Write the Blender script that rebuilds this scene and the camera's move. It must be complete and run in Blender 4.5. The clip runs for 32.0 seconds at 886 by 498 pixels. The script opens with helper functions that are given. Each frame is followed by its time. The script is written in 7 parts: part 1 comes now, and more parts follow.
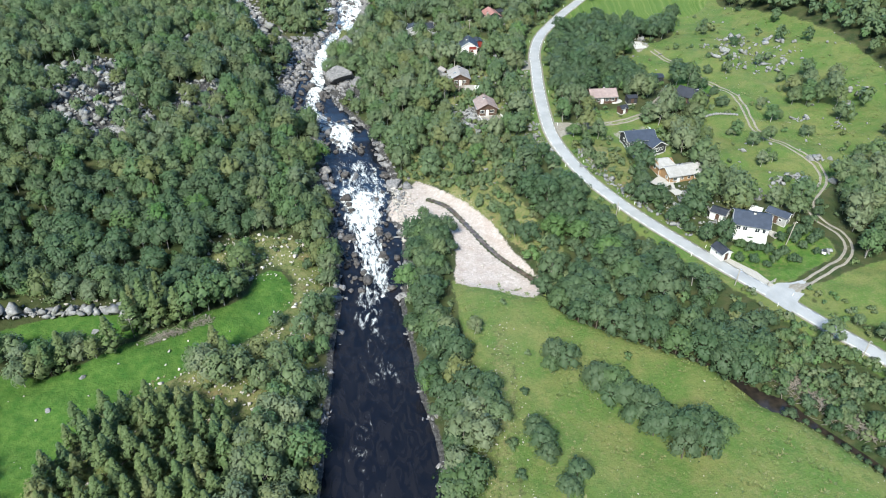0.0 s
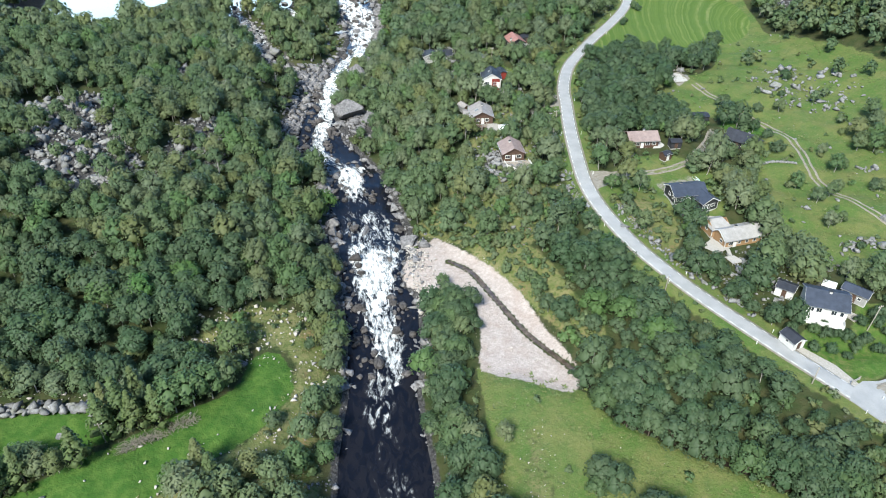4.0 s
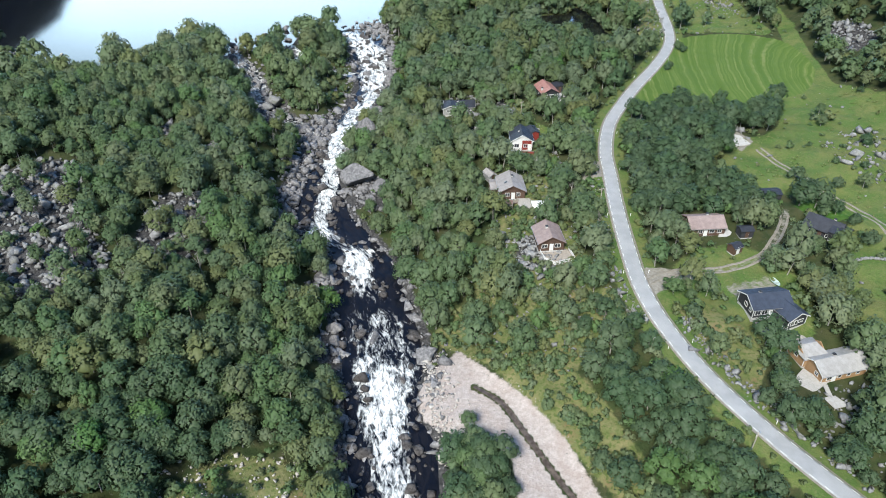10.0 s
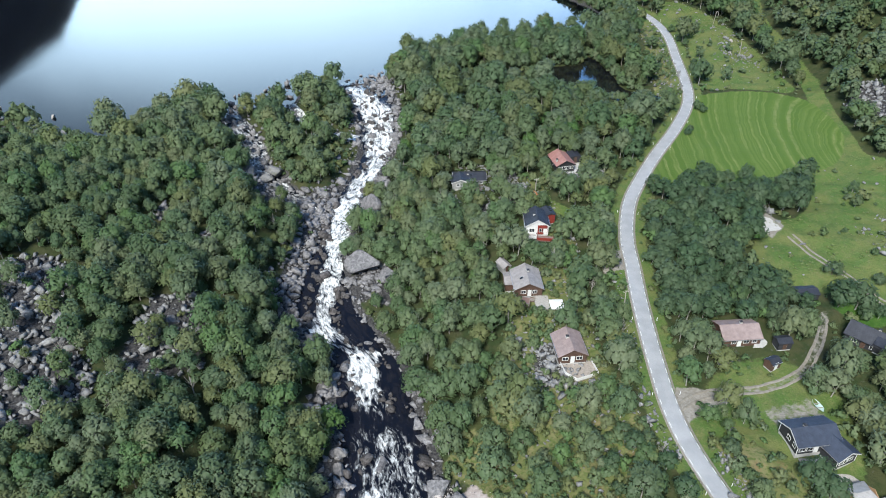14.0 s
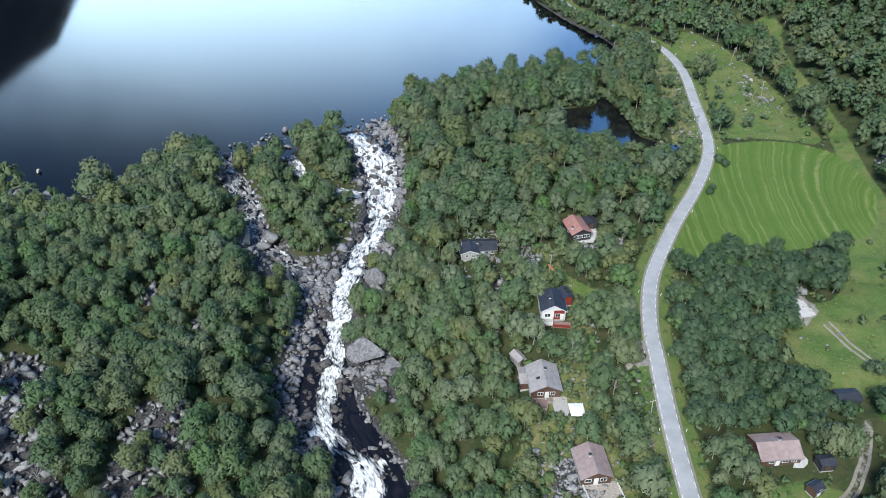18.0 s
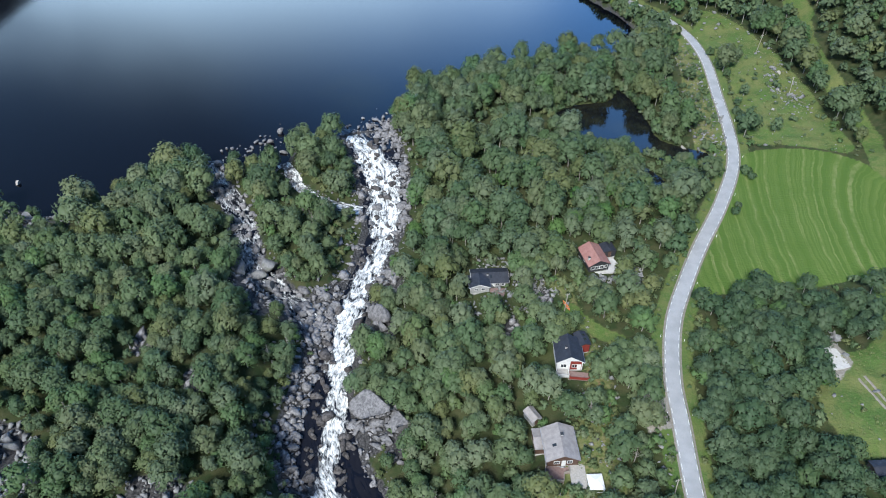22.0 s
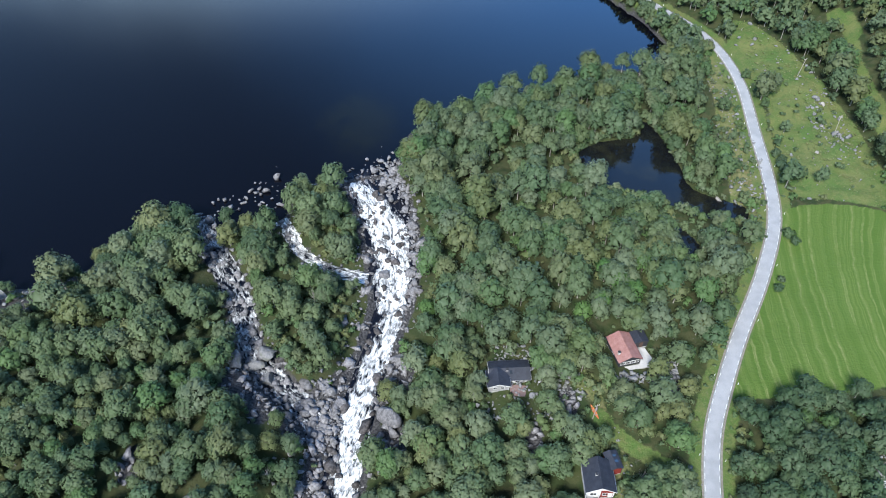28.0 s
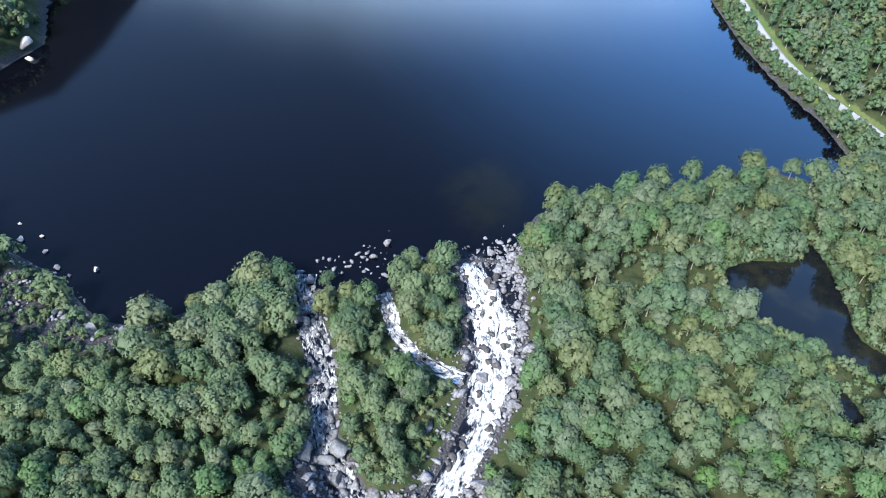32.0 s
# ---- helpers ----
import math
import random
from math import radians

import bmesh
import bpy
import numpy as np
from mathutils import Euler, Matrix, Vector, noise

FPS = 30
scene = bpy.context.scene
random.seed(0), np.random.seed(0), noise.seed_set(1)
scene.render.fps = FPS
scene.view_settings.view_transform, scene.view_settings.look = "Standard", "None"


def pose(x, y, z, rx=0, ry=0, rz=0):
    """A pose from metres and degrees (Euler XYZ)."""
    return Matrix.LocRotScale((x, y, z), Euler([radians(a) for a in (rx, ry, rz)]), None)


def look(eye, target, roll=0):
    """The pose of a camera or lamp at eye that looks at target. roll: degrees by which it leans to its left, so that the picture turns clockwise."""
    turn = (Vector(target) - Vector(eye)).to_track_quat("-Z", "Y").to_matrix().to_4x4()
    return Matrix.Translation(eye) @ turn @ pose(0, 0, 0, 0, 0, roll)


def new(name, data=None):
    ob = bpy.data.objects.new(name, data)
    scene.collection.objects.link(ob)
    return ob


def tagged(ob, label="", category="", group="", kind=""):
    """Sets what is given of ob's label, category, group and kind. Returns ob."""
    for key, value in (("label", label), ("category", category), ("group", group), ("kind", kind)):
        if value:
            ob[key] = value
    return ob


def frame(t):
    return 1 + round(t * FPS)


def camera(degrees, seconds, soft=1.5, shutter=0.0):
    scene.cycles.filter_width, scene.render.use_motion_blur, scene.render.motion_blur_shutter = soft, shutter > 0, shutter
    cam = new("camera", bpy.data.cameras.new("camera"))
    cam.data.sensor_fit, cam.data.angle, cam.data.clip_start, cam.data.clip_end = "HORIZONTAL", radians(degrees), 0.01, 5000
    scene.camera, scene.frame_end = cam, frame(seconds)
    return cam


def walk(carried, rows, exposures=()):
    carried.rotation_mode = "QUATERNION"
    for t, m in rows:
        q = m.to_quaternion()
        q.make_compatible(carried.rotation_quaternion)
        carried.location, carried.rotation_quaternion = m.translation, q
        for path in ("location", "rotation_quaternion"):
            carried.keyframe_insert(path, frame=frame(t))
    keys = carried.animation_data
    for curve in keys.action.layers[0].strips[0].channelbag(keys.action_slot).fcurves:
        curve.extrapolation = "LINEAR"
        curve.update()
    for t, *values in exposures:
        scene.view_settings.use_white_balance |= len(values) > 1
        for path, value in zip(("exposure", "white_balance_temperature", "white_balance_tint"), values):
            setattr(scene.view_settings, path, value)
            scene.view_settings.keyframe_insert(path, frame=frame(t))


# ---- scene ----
K = 240 / 210  # plan unit to metres
cam = camera(65.4, 32.0, 1.0)
METRES, EYE, TILT, LEAN, TURN = 240.0, 100.0 * K, -36.0, 0.0, 0.0
ROWS = [
    (0.0, 0.0, 0.0, 0.0, -0.0, 0.0, 0.0),
    (0.5, -0.0014, 0.0121, 0.0091, 0.15, 0.02, -0.1),
    (1.0, -0.0029, 0.0248, 0.0186, 0.23, 0.05, -0.14),
    (1.5, -0.0044, 0.0375, 0.0279, 0.28, 0.06, -0.14),
    (2.0, -0.0061, 0.0502, 0.0371, 0.36, 0.07, -0.16),
    (2.5, -0.008, 0.0631, 0.0464, 0.46, 0.1, -0.22),
    (3.0, -0.0101, 0.0757, 0.0557, 0.55, 0.11, -0.29),
    (3.5, -0.0116, 0.0883, 0.0648, 0.71, 0.15, -0.37),
    (5.5, -0.0171, 0.1367, 0.0998, 1.16, 0.28, -0.68),
    (6.0, -0.0183, 0.1488, 0.1084, 1.32, 0.31, -0.77),
    (6.5, -0.0196, 0.1608, 0.1169, 1.46, 0.35, -0.88),
    (7.0, -0.0207, 0.1729, 0.1254, 1.55, 0.38, -0.92),
    (7.5, -0.0223, 0.1847, 0.1341, 1.58, 0.4, -0.95),
    (8.0, -0.0238, 0.1967, 0.1427, 1.59, 0.44, -0.98),
    (8.5, -0.0253, 0.2085, 0.1515, 1.62, 0.46, -1.0),
    (9.0, -0.0276, 0.2201, 0.1603, 1.61, 0.46, -1.02),
    (9.5, -0.0292, 0.2315, 0.1698, 1.66, 0.49, -1.01),
    (10.0, -0.0304, 0.2401, 0.182, 1.71, 0.55, -1.03),
    (10.5, -0.0315, 0.2473, 0.1948, 1.74, 0.6, -1.05),
    (11.0, -0.0328, 0.2538, 0.2082, 1.77, 0.6, -1.06),
    (11.5, -0.0342, 0.2606, 0.2214, 1.81, 0.65, -1.01),
    (12.0, -0.0356, 0.2672, 0.2347, 1.84, 0.72, -1.02),
    (12.5, -0.0372, 0.2737, 0.2481, 1.86, 0.8, -1.03),
    (13.0, -0.039, 0.2799, 0.2616, 1.9, 0.84, -0.99),
    (13.5, -0.0413, 0.2864, 0.2748, 1.91, 0.92, -0.96),
    (14.0, -0.0431, 0.2927, 0.2886, 1.95, 0.94, -0.93),
    (14.5, -0.0455, 0.2996, 0.3024, 1.95, 1.01, -0.9),
    (16.5, -0.052, 0.3275, 0.3565, 2.03, 1.18, -0.82),
    (17.0, -0.0535, 0.3347, 0.3703, 2.03, 1.16, -0.82),
    (17.5, -0.0547, 0.3421, 0.3837, 2.04, 0.89, -0.83),
    (18.0, -0.0563, 0.3494, 0.3982, 2.02, 0.21, -0.84),
    (18.5, -0.0574, 0.3572, 0.4124, 2.05, -0.45, -0.84),
    (19.0, -0.0587, 0.3649, 0.4272, 2.04, -1.15, -0.85),
    (19.5, -0.0604, 0.373, 0.4411, 2.04, -1.77, -0.85),
    (20.0, -0.0621, 0.3809, 0.4553, 2.04, -2.41, -0.84),
    (20.5, -0.0636, 0.3888, 0.4697, 2.06, -3.09, -0.83),
    (21.0, -0.0653, 0.3964, 0.484, 2.05, -3.76, -0.83),
    (21.5, -0.0678, 0.4038, 0.4977, 2.01, -4.41, -0.85),
    (22.0, -0.0699, 0.4117, 0.5125, 2.01, -4.88, -0.83),
    (22.5, -0.0712, 0.4198, 0.5264, 2.04, -4.83, -0.82),
    (23.0, -0.0725, 0.4277, 0.5409, 2.08, -4.81, -0.81),
    (23.5, -0.074, 0.4357, 0.5543, 2.1, -4.77, -0.8),
    (24.0, -0.0765, 0.4432, 0.5688, 2.06, -4.89, -0.82),
    (24.5, -0.0787, 0.4512, 0.5828, 2.06, -5.3, -0.82),
    (26.5, -0.0867, 0.4836, 0.6414, 2.06, -9.73, -0.82),
    (27.0, -0.0882, 0.4923, 0.6543, 2.07, -9.74, -0.81),
    (27.5, -0.0904, 0.5031, 0.6647, 2.06, -9.76, -0.8),
    (28.0, -0.0925, 0.515, 0.6739, 2.05, -9.78, -0.82),
    (28.5, -0.0946, 0.5272, 0.6829, 2.48, -9.8, -1.15),
    (29.0, -0.0973, 0.5396, 0.692, 3.42, -9.84, -1.96),
    (29.5, -0.0999, 0.5525, 0.7009, 4.97, -9.95, -3.22),
    (30.0, -0.1034, 0.5657, 0.7102, 6.39, -10.06, -4.45),
    (30.5, -0.1058, 0.5785, 0.719, 7.88, -9.64, -5.62),
    (31.0, -0.1076, 0.5913, 0.7268, 9.45, -9.16, -6.74),
    (31.5, -0.1113, 0.605, 0.7359, 10.99, -8.84, -7.91),
    (32.0, -0.1156, 0.6175, 0.745, 12.46, -8.52, -9.02),
]
EXPOSURES = [(0.0, 1.34, 6400, 3), (6.0, 1.1, 6350, 5), (13, 0.925, 6250, 7), (19, 0.84, 5980, 8), (28.5, 1.1, 5920, 10), (32, 1.62, 5800, 12)]
walk(cam, [(t, pose(0, 0, EYE, TILT, LEAN, TURN) @ pose(METRES * x, METRES * y, METRES * z, 90 + pitch, roll, yaw)) for t, x, y, z, yaw, pitch, roll in ROWS], EXPOSURES)

# ---- world and sun ----
world = bpy.data.worlds.new("world")
scene.world = world
world.use_nodes = True
wn = world.node_tree
sky = wn.nodes.new("ShaderNodeTexSky")
sky.sky_type = "NISHITA"
sky.sun_disc = False
SUN_EL, SUN_AZ = 46.0, -160.0
sky.sun_elevation, sky.sun_rotation = radians(SUN_EL), radians(SUN_AZ)
sky.altitude, sky.air_density, sky.dust_density, sky.ozone_density = 200, 1.3, 0.2, 5.0
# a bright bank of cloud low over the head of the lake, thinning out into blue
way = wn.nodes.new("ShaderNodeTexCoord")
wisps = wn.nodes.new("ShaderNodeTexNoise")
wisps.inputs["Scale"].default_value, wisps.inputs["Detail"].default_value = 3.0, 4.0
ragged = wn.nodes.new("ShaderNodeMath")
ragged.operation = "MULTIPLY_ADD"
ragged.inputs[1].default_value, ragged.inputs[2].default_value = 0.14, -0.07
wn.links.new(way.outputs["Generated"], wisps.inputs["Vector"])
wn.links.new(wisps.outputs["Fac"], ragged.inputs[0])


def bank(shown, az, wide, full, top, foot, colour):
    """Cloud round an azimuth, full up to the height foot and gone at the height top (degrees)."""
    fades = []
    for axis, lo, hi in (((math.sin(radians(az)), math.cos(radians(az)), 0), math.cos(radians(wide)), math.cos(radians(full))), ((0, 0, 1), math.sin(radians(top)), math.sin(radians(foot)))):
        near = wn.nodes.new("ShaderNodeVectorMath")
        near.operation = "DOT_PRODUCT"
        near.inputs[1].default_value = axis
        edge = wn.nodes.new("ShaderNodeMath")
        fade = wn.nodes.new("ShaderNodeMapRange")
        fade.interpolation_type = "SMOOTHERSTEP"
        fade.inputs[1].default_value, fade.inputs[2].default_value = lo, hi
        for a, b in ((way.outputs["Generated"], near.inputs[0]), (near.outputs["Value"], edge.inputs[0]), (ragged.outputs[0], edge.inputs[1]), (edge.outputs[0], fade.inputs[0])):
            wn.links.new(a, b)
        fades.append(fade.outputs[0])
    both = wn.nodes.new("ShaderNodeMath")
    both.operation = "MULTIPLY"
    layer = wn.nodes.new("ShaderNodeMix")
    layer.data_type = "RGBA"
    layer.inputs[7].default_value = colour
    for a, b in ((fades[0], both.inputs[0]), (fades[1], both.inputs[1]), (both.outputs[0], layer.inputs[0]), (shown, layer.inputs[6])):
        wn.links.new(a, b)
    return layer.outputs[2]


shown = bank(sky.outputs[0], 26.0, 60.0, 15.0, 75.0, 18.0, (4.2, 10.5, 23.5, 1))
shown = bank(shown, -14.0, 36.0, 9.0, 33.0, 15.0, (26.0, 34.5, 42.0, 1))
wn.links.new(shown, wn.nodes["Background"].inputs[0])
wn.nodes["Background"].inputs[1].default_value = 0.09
sun_dir = Vector((math.sin(radians(SUN_AZ)) * math.cos(radians(SUN_EL)), math.cos(radians(SUN_AZ)) * math.cos(radians(SUN_EL)), math.sin(radians(SUN_EL))))
sun = new("sun", bpy.data.lights.new("sun", "SUN"))
sun.data.energy, sun.data.angle, sun.data.color = 4.3, radians(16), (1.0, 0.95, 0.865)
sun.matrix_world = look(sun_dir * 400, (0, 0, 0))


# ---- materials ----
class Mat:
    """A node material with short ways to add the usual nodes."""

    def __init__(self, name, rough=0.8, spec=0.3, metal=0.0):
        self.m = bpy.data.materials.new(name)
        self.m.use_nodes = True
        self.t = self.m.node_tree
        self.b = self.t.nodes["Principled BSDF"]
        self.b.inputs["Roughness"].default_value = rough
        self.b.inputs["Specular IOR Level"].default_value = spec
        self.b.inputs["Metallic"].default_value = metal

    def put(self, socket, value):
        if isinstance(value, bpy.types.NodeSocket):
            self.t.links.new(value, socket)
        elif isinstance(value, (tuple, list)) and len(value) == 3 and socket.type == "RGBA":
            socket.default_value = (*value, 1)
        else:
            socket.default_value = value

    def node(self, kind, **inputs):
        n = self.t.nodes.new(kind)
        for k, v in inputs.items():
            self.put(n.inputs[k.replace("_", " ")], v)
        return n

    def where(self, scale=(1, 1, 1), rot=0.0, kind="Object"):
        c = self.t.nodes.new("ShaderNodeTexCoord")
        mp = self.node("ShaderNodeMapping", Vector=c.outputs[kind])
        mp.inputs["Scale"].default_value = scale
        mp.inputs["Rotation"].default_value = (0, 0, rot)
        return mp.outputs[0]

    def attr(self, name, out="Fac"):
        n = self.t.nodes.new("ShaderNodeAttribute")
        n.attribute_name = name
        return n.outputs[out]

    def noise(self, scale, detail=4.0, at=None, rough=0.55, dist=0.0):
        n = self.node("ShaderNodeTexNoise", Scale=scale, Detail=detail, Roughness=rough, Distortion=dist)
        if at is None:
            at = self.where()
        self.put(n.inputs["Vector"], at)
        return n.outputs["Fac"]

    def ramp(self, fac, stops):
        n = self.t.nodes.new("ShaderNodeValToRGB")
        self.put(n.inputs[0], fac)
        e = n.color_ramp.elements
        while len(e) < len(stops):
            e.new(0.5)
        for el, (p, c) in zip(e, stops):
            el.position = p
            el.color = (*c, 1) if isinstance(c, tuple) else (c, c, c, 1)
        return n.outputs[0]

    def mix(self, fac, a, b, how="MIX"):
        n = self.t.nodes.new("ShaderNodeMix")
        n.data_type, n.blend_type = "RGBA", how
        self.put(n.inputs[0], fac)
        self.put(n.inputs[6], a)
        self.put(n.inputs[7], b)
        return n.outputs[2]

    def calc(self, op, a, b=0.0, clamp=False):
        n = self.t.nodes.new("ShaderNodeMath")
        n.operation, n.use_clamp = op, clamp
        self.put(n.inputs[0], a)
        self.put(n.inputs[1], b)
        return n.outputs[0]

    def step(self, v, lo, hi):
        n = self.node("ShaderNodeMapRange")
        n.interpolation_type = "SMOOTHSTEP"
        self.put(n.inputs[0], v)
        n.inputs[1].default_value, n.inputs[2].default_value = lo, hi
        return n.outputs[0]

    def bump(self, height, strength=0.5, dist=0.1):
        n = self.node("ShaderNodeBump", Strength=strength, Distance=dist)
        self.put(n.inputs["Height"], height)
        self.put(self.b.inputs["Normal"], n.outputs[0])

    def done(self, colour, rough=None):
        self.put(self.b.inputs["Base Color"], colour)
        if rough is not None:
            self.put(self.b.inputs["Roughness"], rough)
        return self.m


def island(m):
    return m.t.nodes.new("ShaderNodeNewGeometry").outputs["Random Per Island"]


def obj_random(m):
    return m.t.nodes.new("ShaderNodeObjectInfo").outputs["Random"]


def m_ground():
    m = Mat("ground", 0.95, 0.15)
    fine, mid, big = m.noise(3.5, 6), m.noise(0.35, 5), m.noise(0.06, 4)
    floor = m.mix(m.step(mid, 0.35, 0.65), (0.021, 0.034, 0.012), (0.044, 0.047, 0.021))
    floor = m.mix(m.calc("MULTIPLY", m.step(big, 0.45, 0.7), 0.6), floor, (0.039, 0.049, 0.016))
    floor = m.mix(m.calc("MULTIPLY", m.step(m.noise(0.9, 6, rough=0.7), 0.6, 0.7), 0.7), floor, (0.088, 0.086, 0.078))
    heath = m.mix(m.step(mid, 0.3, 0.7), (0.085, 0.105, 0.036), (0.145, 0.138, 0.066))
    heath = m.mix(m.calc("MULTIPLY", m.step(m.noise(0.22, 5), 0.56, 0.7), 0.6), heath, (0.15, 0.1, 0.056))
    heath = m.mix(m.step(m.noise(1.3, 5), 0.5, 0.62), heath, (0.066, 0.09, 0.026))
    grass = m.mix(m.step(m.noise(0.12, 5), 0.35, 0.68), (0.058, 0.103, 0.024), (0.109, 0.122, 0.041))
    grass = m.mix(m.calc("MULTIPLY", m.step(m.noise(0.9, 5), 0.5, 0.72), 0.55), grass, (0.132, 0.126, 0.056))
    grass = m.mix(m.calc("MULTIPLY", m.step(m.noise(0.4, 6, rough=0.7), 0.5, 0.66), 0.6), grass, (0.046, 0.083, 0.023))
    grass = m.mix(m.calc("MULTIPLY", m.step(m.noise(2.0, 6, rough=0.7), 0.52, 0.68), 0.5), grass, (0.145, 0.143, 0.073))
    grass = m.mix(m.calc("MULTIPLY", m.step(fine, 0.45, 0.7), 0.45), grass, (0.037, 0.063, 0.017))
    lush = m.mix(m.step(m.noise(0.5, 6, rough=0.65), 0.35, 0.68), (0.032, 0.081, 0.013), (0.065, 0.115, 0.023))
    lush = m.mix(m.calc("MULTIPLY", m.step(fine, 0.45, 0.7), 0.4), lush, (0.026, 0.065, 0.013))
    mp = m.where((1, 0.42, 0))
    mp.node.inputs["Location"].default_value = (-112 * K, -262 * K * 0.42, 0)
    run = m.t.nodes.new("ShaderNodeVectorMath")
    run.operation = "LENGTH"
    m.put(run.inputs[0], mp)
    ring_at = m.calc("ADD", run.outputs["Value"], m.calc("MULTIPLY", m.noise(0.12, 4), 2.6))
    rings = m.node("ShaderNodeTexNoise", Scale=0.5, Detail=4.0, Roughness=0.7)
    rings.noise_dimensions = "1D"
    m.put(rings.inputs["W"], ring_at)
    mown = m.mix(m.step(rings.outputs["Fac"], 0.4, 0.6), (0.057, 0.100, 0.018), (0.085, 0.124, 0.029))
    mown = m.mix(m.calc("MULTIPLY", m.step(rings.outputs["Fac"], 0.55, 0.68), m.step(m.noise(0.3, 5, rough=0.7), 0.35, 0.65)), mown, (0.139, 0.160, 0.060))
    mown = m.mix(m.calc("MULTIPLY", m.step(m.noise(0.08, 4), 0.4, 0.7), 0.5), mown, (0.055, 0.097, 0.017))
    gravel = m.mix(m.step(m.noise(1.2, 7, rough=0.7), 0.35, 0.7), (0.284, 0.246, 0.230), (0.388, 0.350, 0.330))
    gravel = m.mix(m.calc("MULTIPLY", m.step(m.noise(6, 5, rough=0.7), 0.5, 0.7), 0.45), gravel, (0.160, 0.134, 0.124))
    gravel = m.mix(m.calc("MULTIPLY", m.step(mid, 0.4, 0.7), 0.5), gravel, (0.244, 0.193, 0.172))
    # rock bed, its colour darkened to stand for wet, shaded gaps between boulders
    rock = m.mix(m.step(m.noise(1.6, 6, rough=0.7), 0.35, 0.7), (0.015, 0.015, 0.016), (0.085, 0.082, 0.082))
    track = m.mix(m.step(m.noise(1.5, 6), 0.35, 0.7), (0.173, 0.16, 0.137), (0.238, 0.223, 0.198))
    edge = m.calc("MULTIPLY", m.calc("SUBTRACT", m.noise(0.8, 5, rough=0.65), 0.5), 0.9)
    col = floor
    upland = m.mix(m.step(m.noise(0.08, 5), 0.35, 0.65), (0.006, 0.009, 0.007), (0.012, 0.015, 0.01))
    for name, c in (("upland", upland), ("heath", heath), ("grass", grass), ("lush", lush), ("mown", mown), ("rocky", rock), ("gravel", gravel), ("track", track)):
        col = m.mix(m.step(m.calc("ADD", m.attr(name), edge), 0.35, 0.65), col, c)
    m.bump(m.calc("ADD", m.calc("MULTIPLY", fine, 0.4), m.noise(1.1, 5)), 0.7, 0.35)
    return m.done(col)


def m_leaf(name, stops, gain=1.0):
    m = Mat(name, 0.6, 0.25)
    tint = m.calc("FRACT", m.calc("ADD", m.attr("tint"), m.calc("MULTIPLY", obj_random(m), 0.97)))
    col = m.ramp(tint, stops)
    shade = m.calc("FRACT", m.calc("MULTIPLY", tint, 7.3))
    col = m.mix(m.calc("MULTIPLY", shade, 0.35), col, tuple(0.62 * v for v in stops[1][1]))
    col = m.mix(m.calc("MULTIPLY", island(m), 0.26), col, tuple(0.55 * v for v in stops[0][1]))
    col = m.mix(m.calc("MULTIPLY", m.step(m.noise(0.3, 3), 0.45, 0.75), 0.2), col, tuple(1.35 * v for v in stops[0][1]))
    m.done(col)
    tr = m.node("ShaderNodeBsdfTranslucent", Color=col)
    mx = m.node("ShaderNodeMixShader", Fac=0.3)
    m.t.links.new(m.b.outputs[0], mx.inputs[1])
    m.t.links.new(tr.outputs[0], mx.inputs[2])
    m.t.links.new(mx.outputs[0], m.t.nodes["Material Output"].inputs[0])
    return m.m


def m_plain(name, a, b, rough=0.75, scale=2.0, spec=0.3, metal=0.0, bump=0.2):
    m = Mat(name, rough, spec, metal)
    n = m.noise(scale, 5)
    col = m.mix(m.step(n, 0.3, 0.72), a, b)
    col = m.mix(m.calc("MULTIPLY", m.step(m.noise(scale * 7, 3), 0.5, 0.75), 0.3), col, tuple(0.6 * v for v in a))
    m.bump(m.noise(scale * 5, 4), bump, 0.03)
    return m.done(col)


def m_rock(name, a, b, moss=0.35):
    m = Mat(name, 0.88, 0.25)
    n = m.noise(1.4, 7, rough=0.68)
    col = m.mix(m.step(n, 0.3, 0.7), a, b)
    col = m.mix(m.calc("MULTIPLY", island(m), 0.45), col, tuple(0.45 * v for v in a))
    col = m.mix(m.calc("MULTIPLY", m.step(m.noise(0.5, 5), 0.52, 0.7), moss), col, (0.09, 0.1, 0.045))
    m.bump(m.noise(4.0, 6, rough=0.7), 0.6, 0.12)
    return m.done(col)


def m_boards(name, a, b, pitch=0.15, rough=0.7):
    """Painted or stained upright boards."""
    m = Mat(name, rough, 0.3)
    w = m.node("ShaderNodeTexWave", Scale=0.5 / pitch, Distortion=0.2)
    w.wave_profile = "SAW"
    c = m.t.nodes.new("ShaderNodeTexCoord")
    m.put(w.inputs["Vector"], c.outputs["Object"])
    w.bands_direction = "DIAGONAL"
    col = m.mix(m.step(m.noise(1.5, 5), 0.3, 0.7), a, b)
    col = m.mix(m.calc("MULTIPLY", m.step(w.outputs["Fac"], 0.85, 1.0), 0.5), col, tuple(0.4 * v for v in a))
    m.bump(w.outputs["Fac"], 0.4, 0.02)
    return m.done(col)


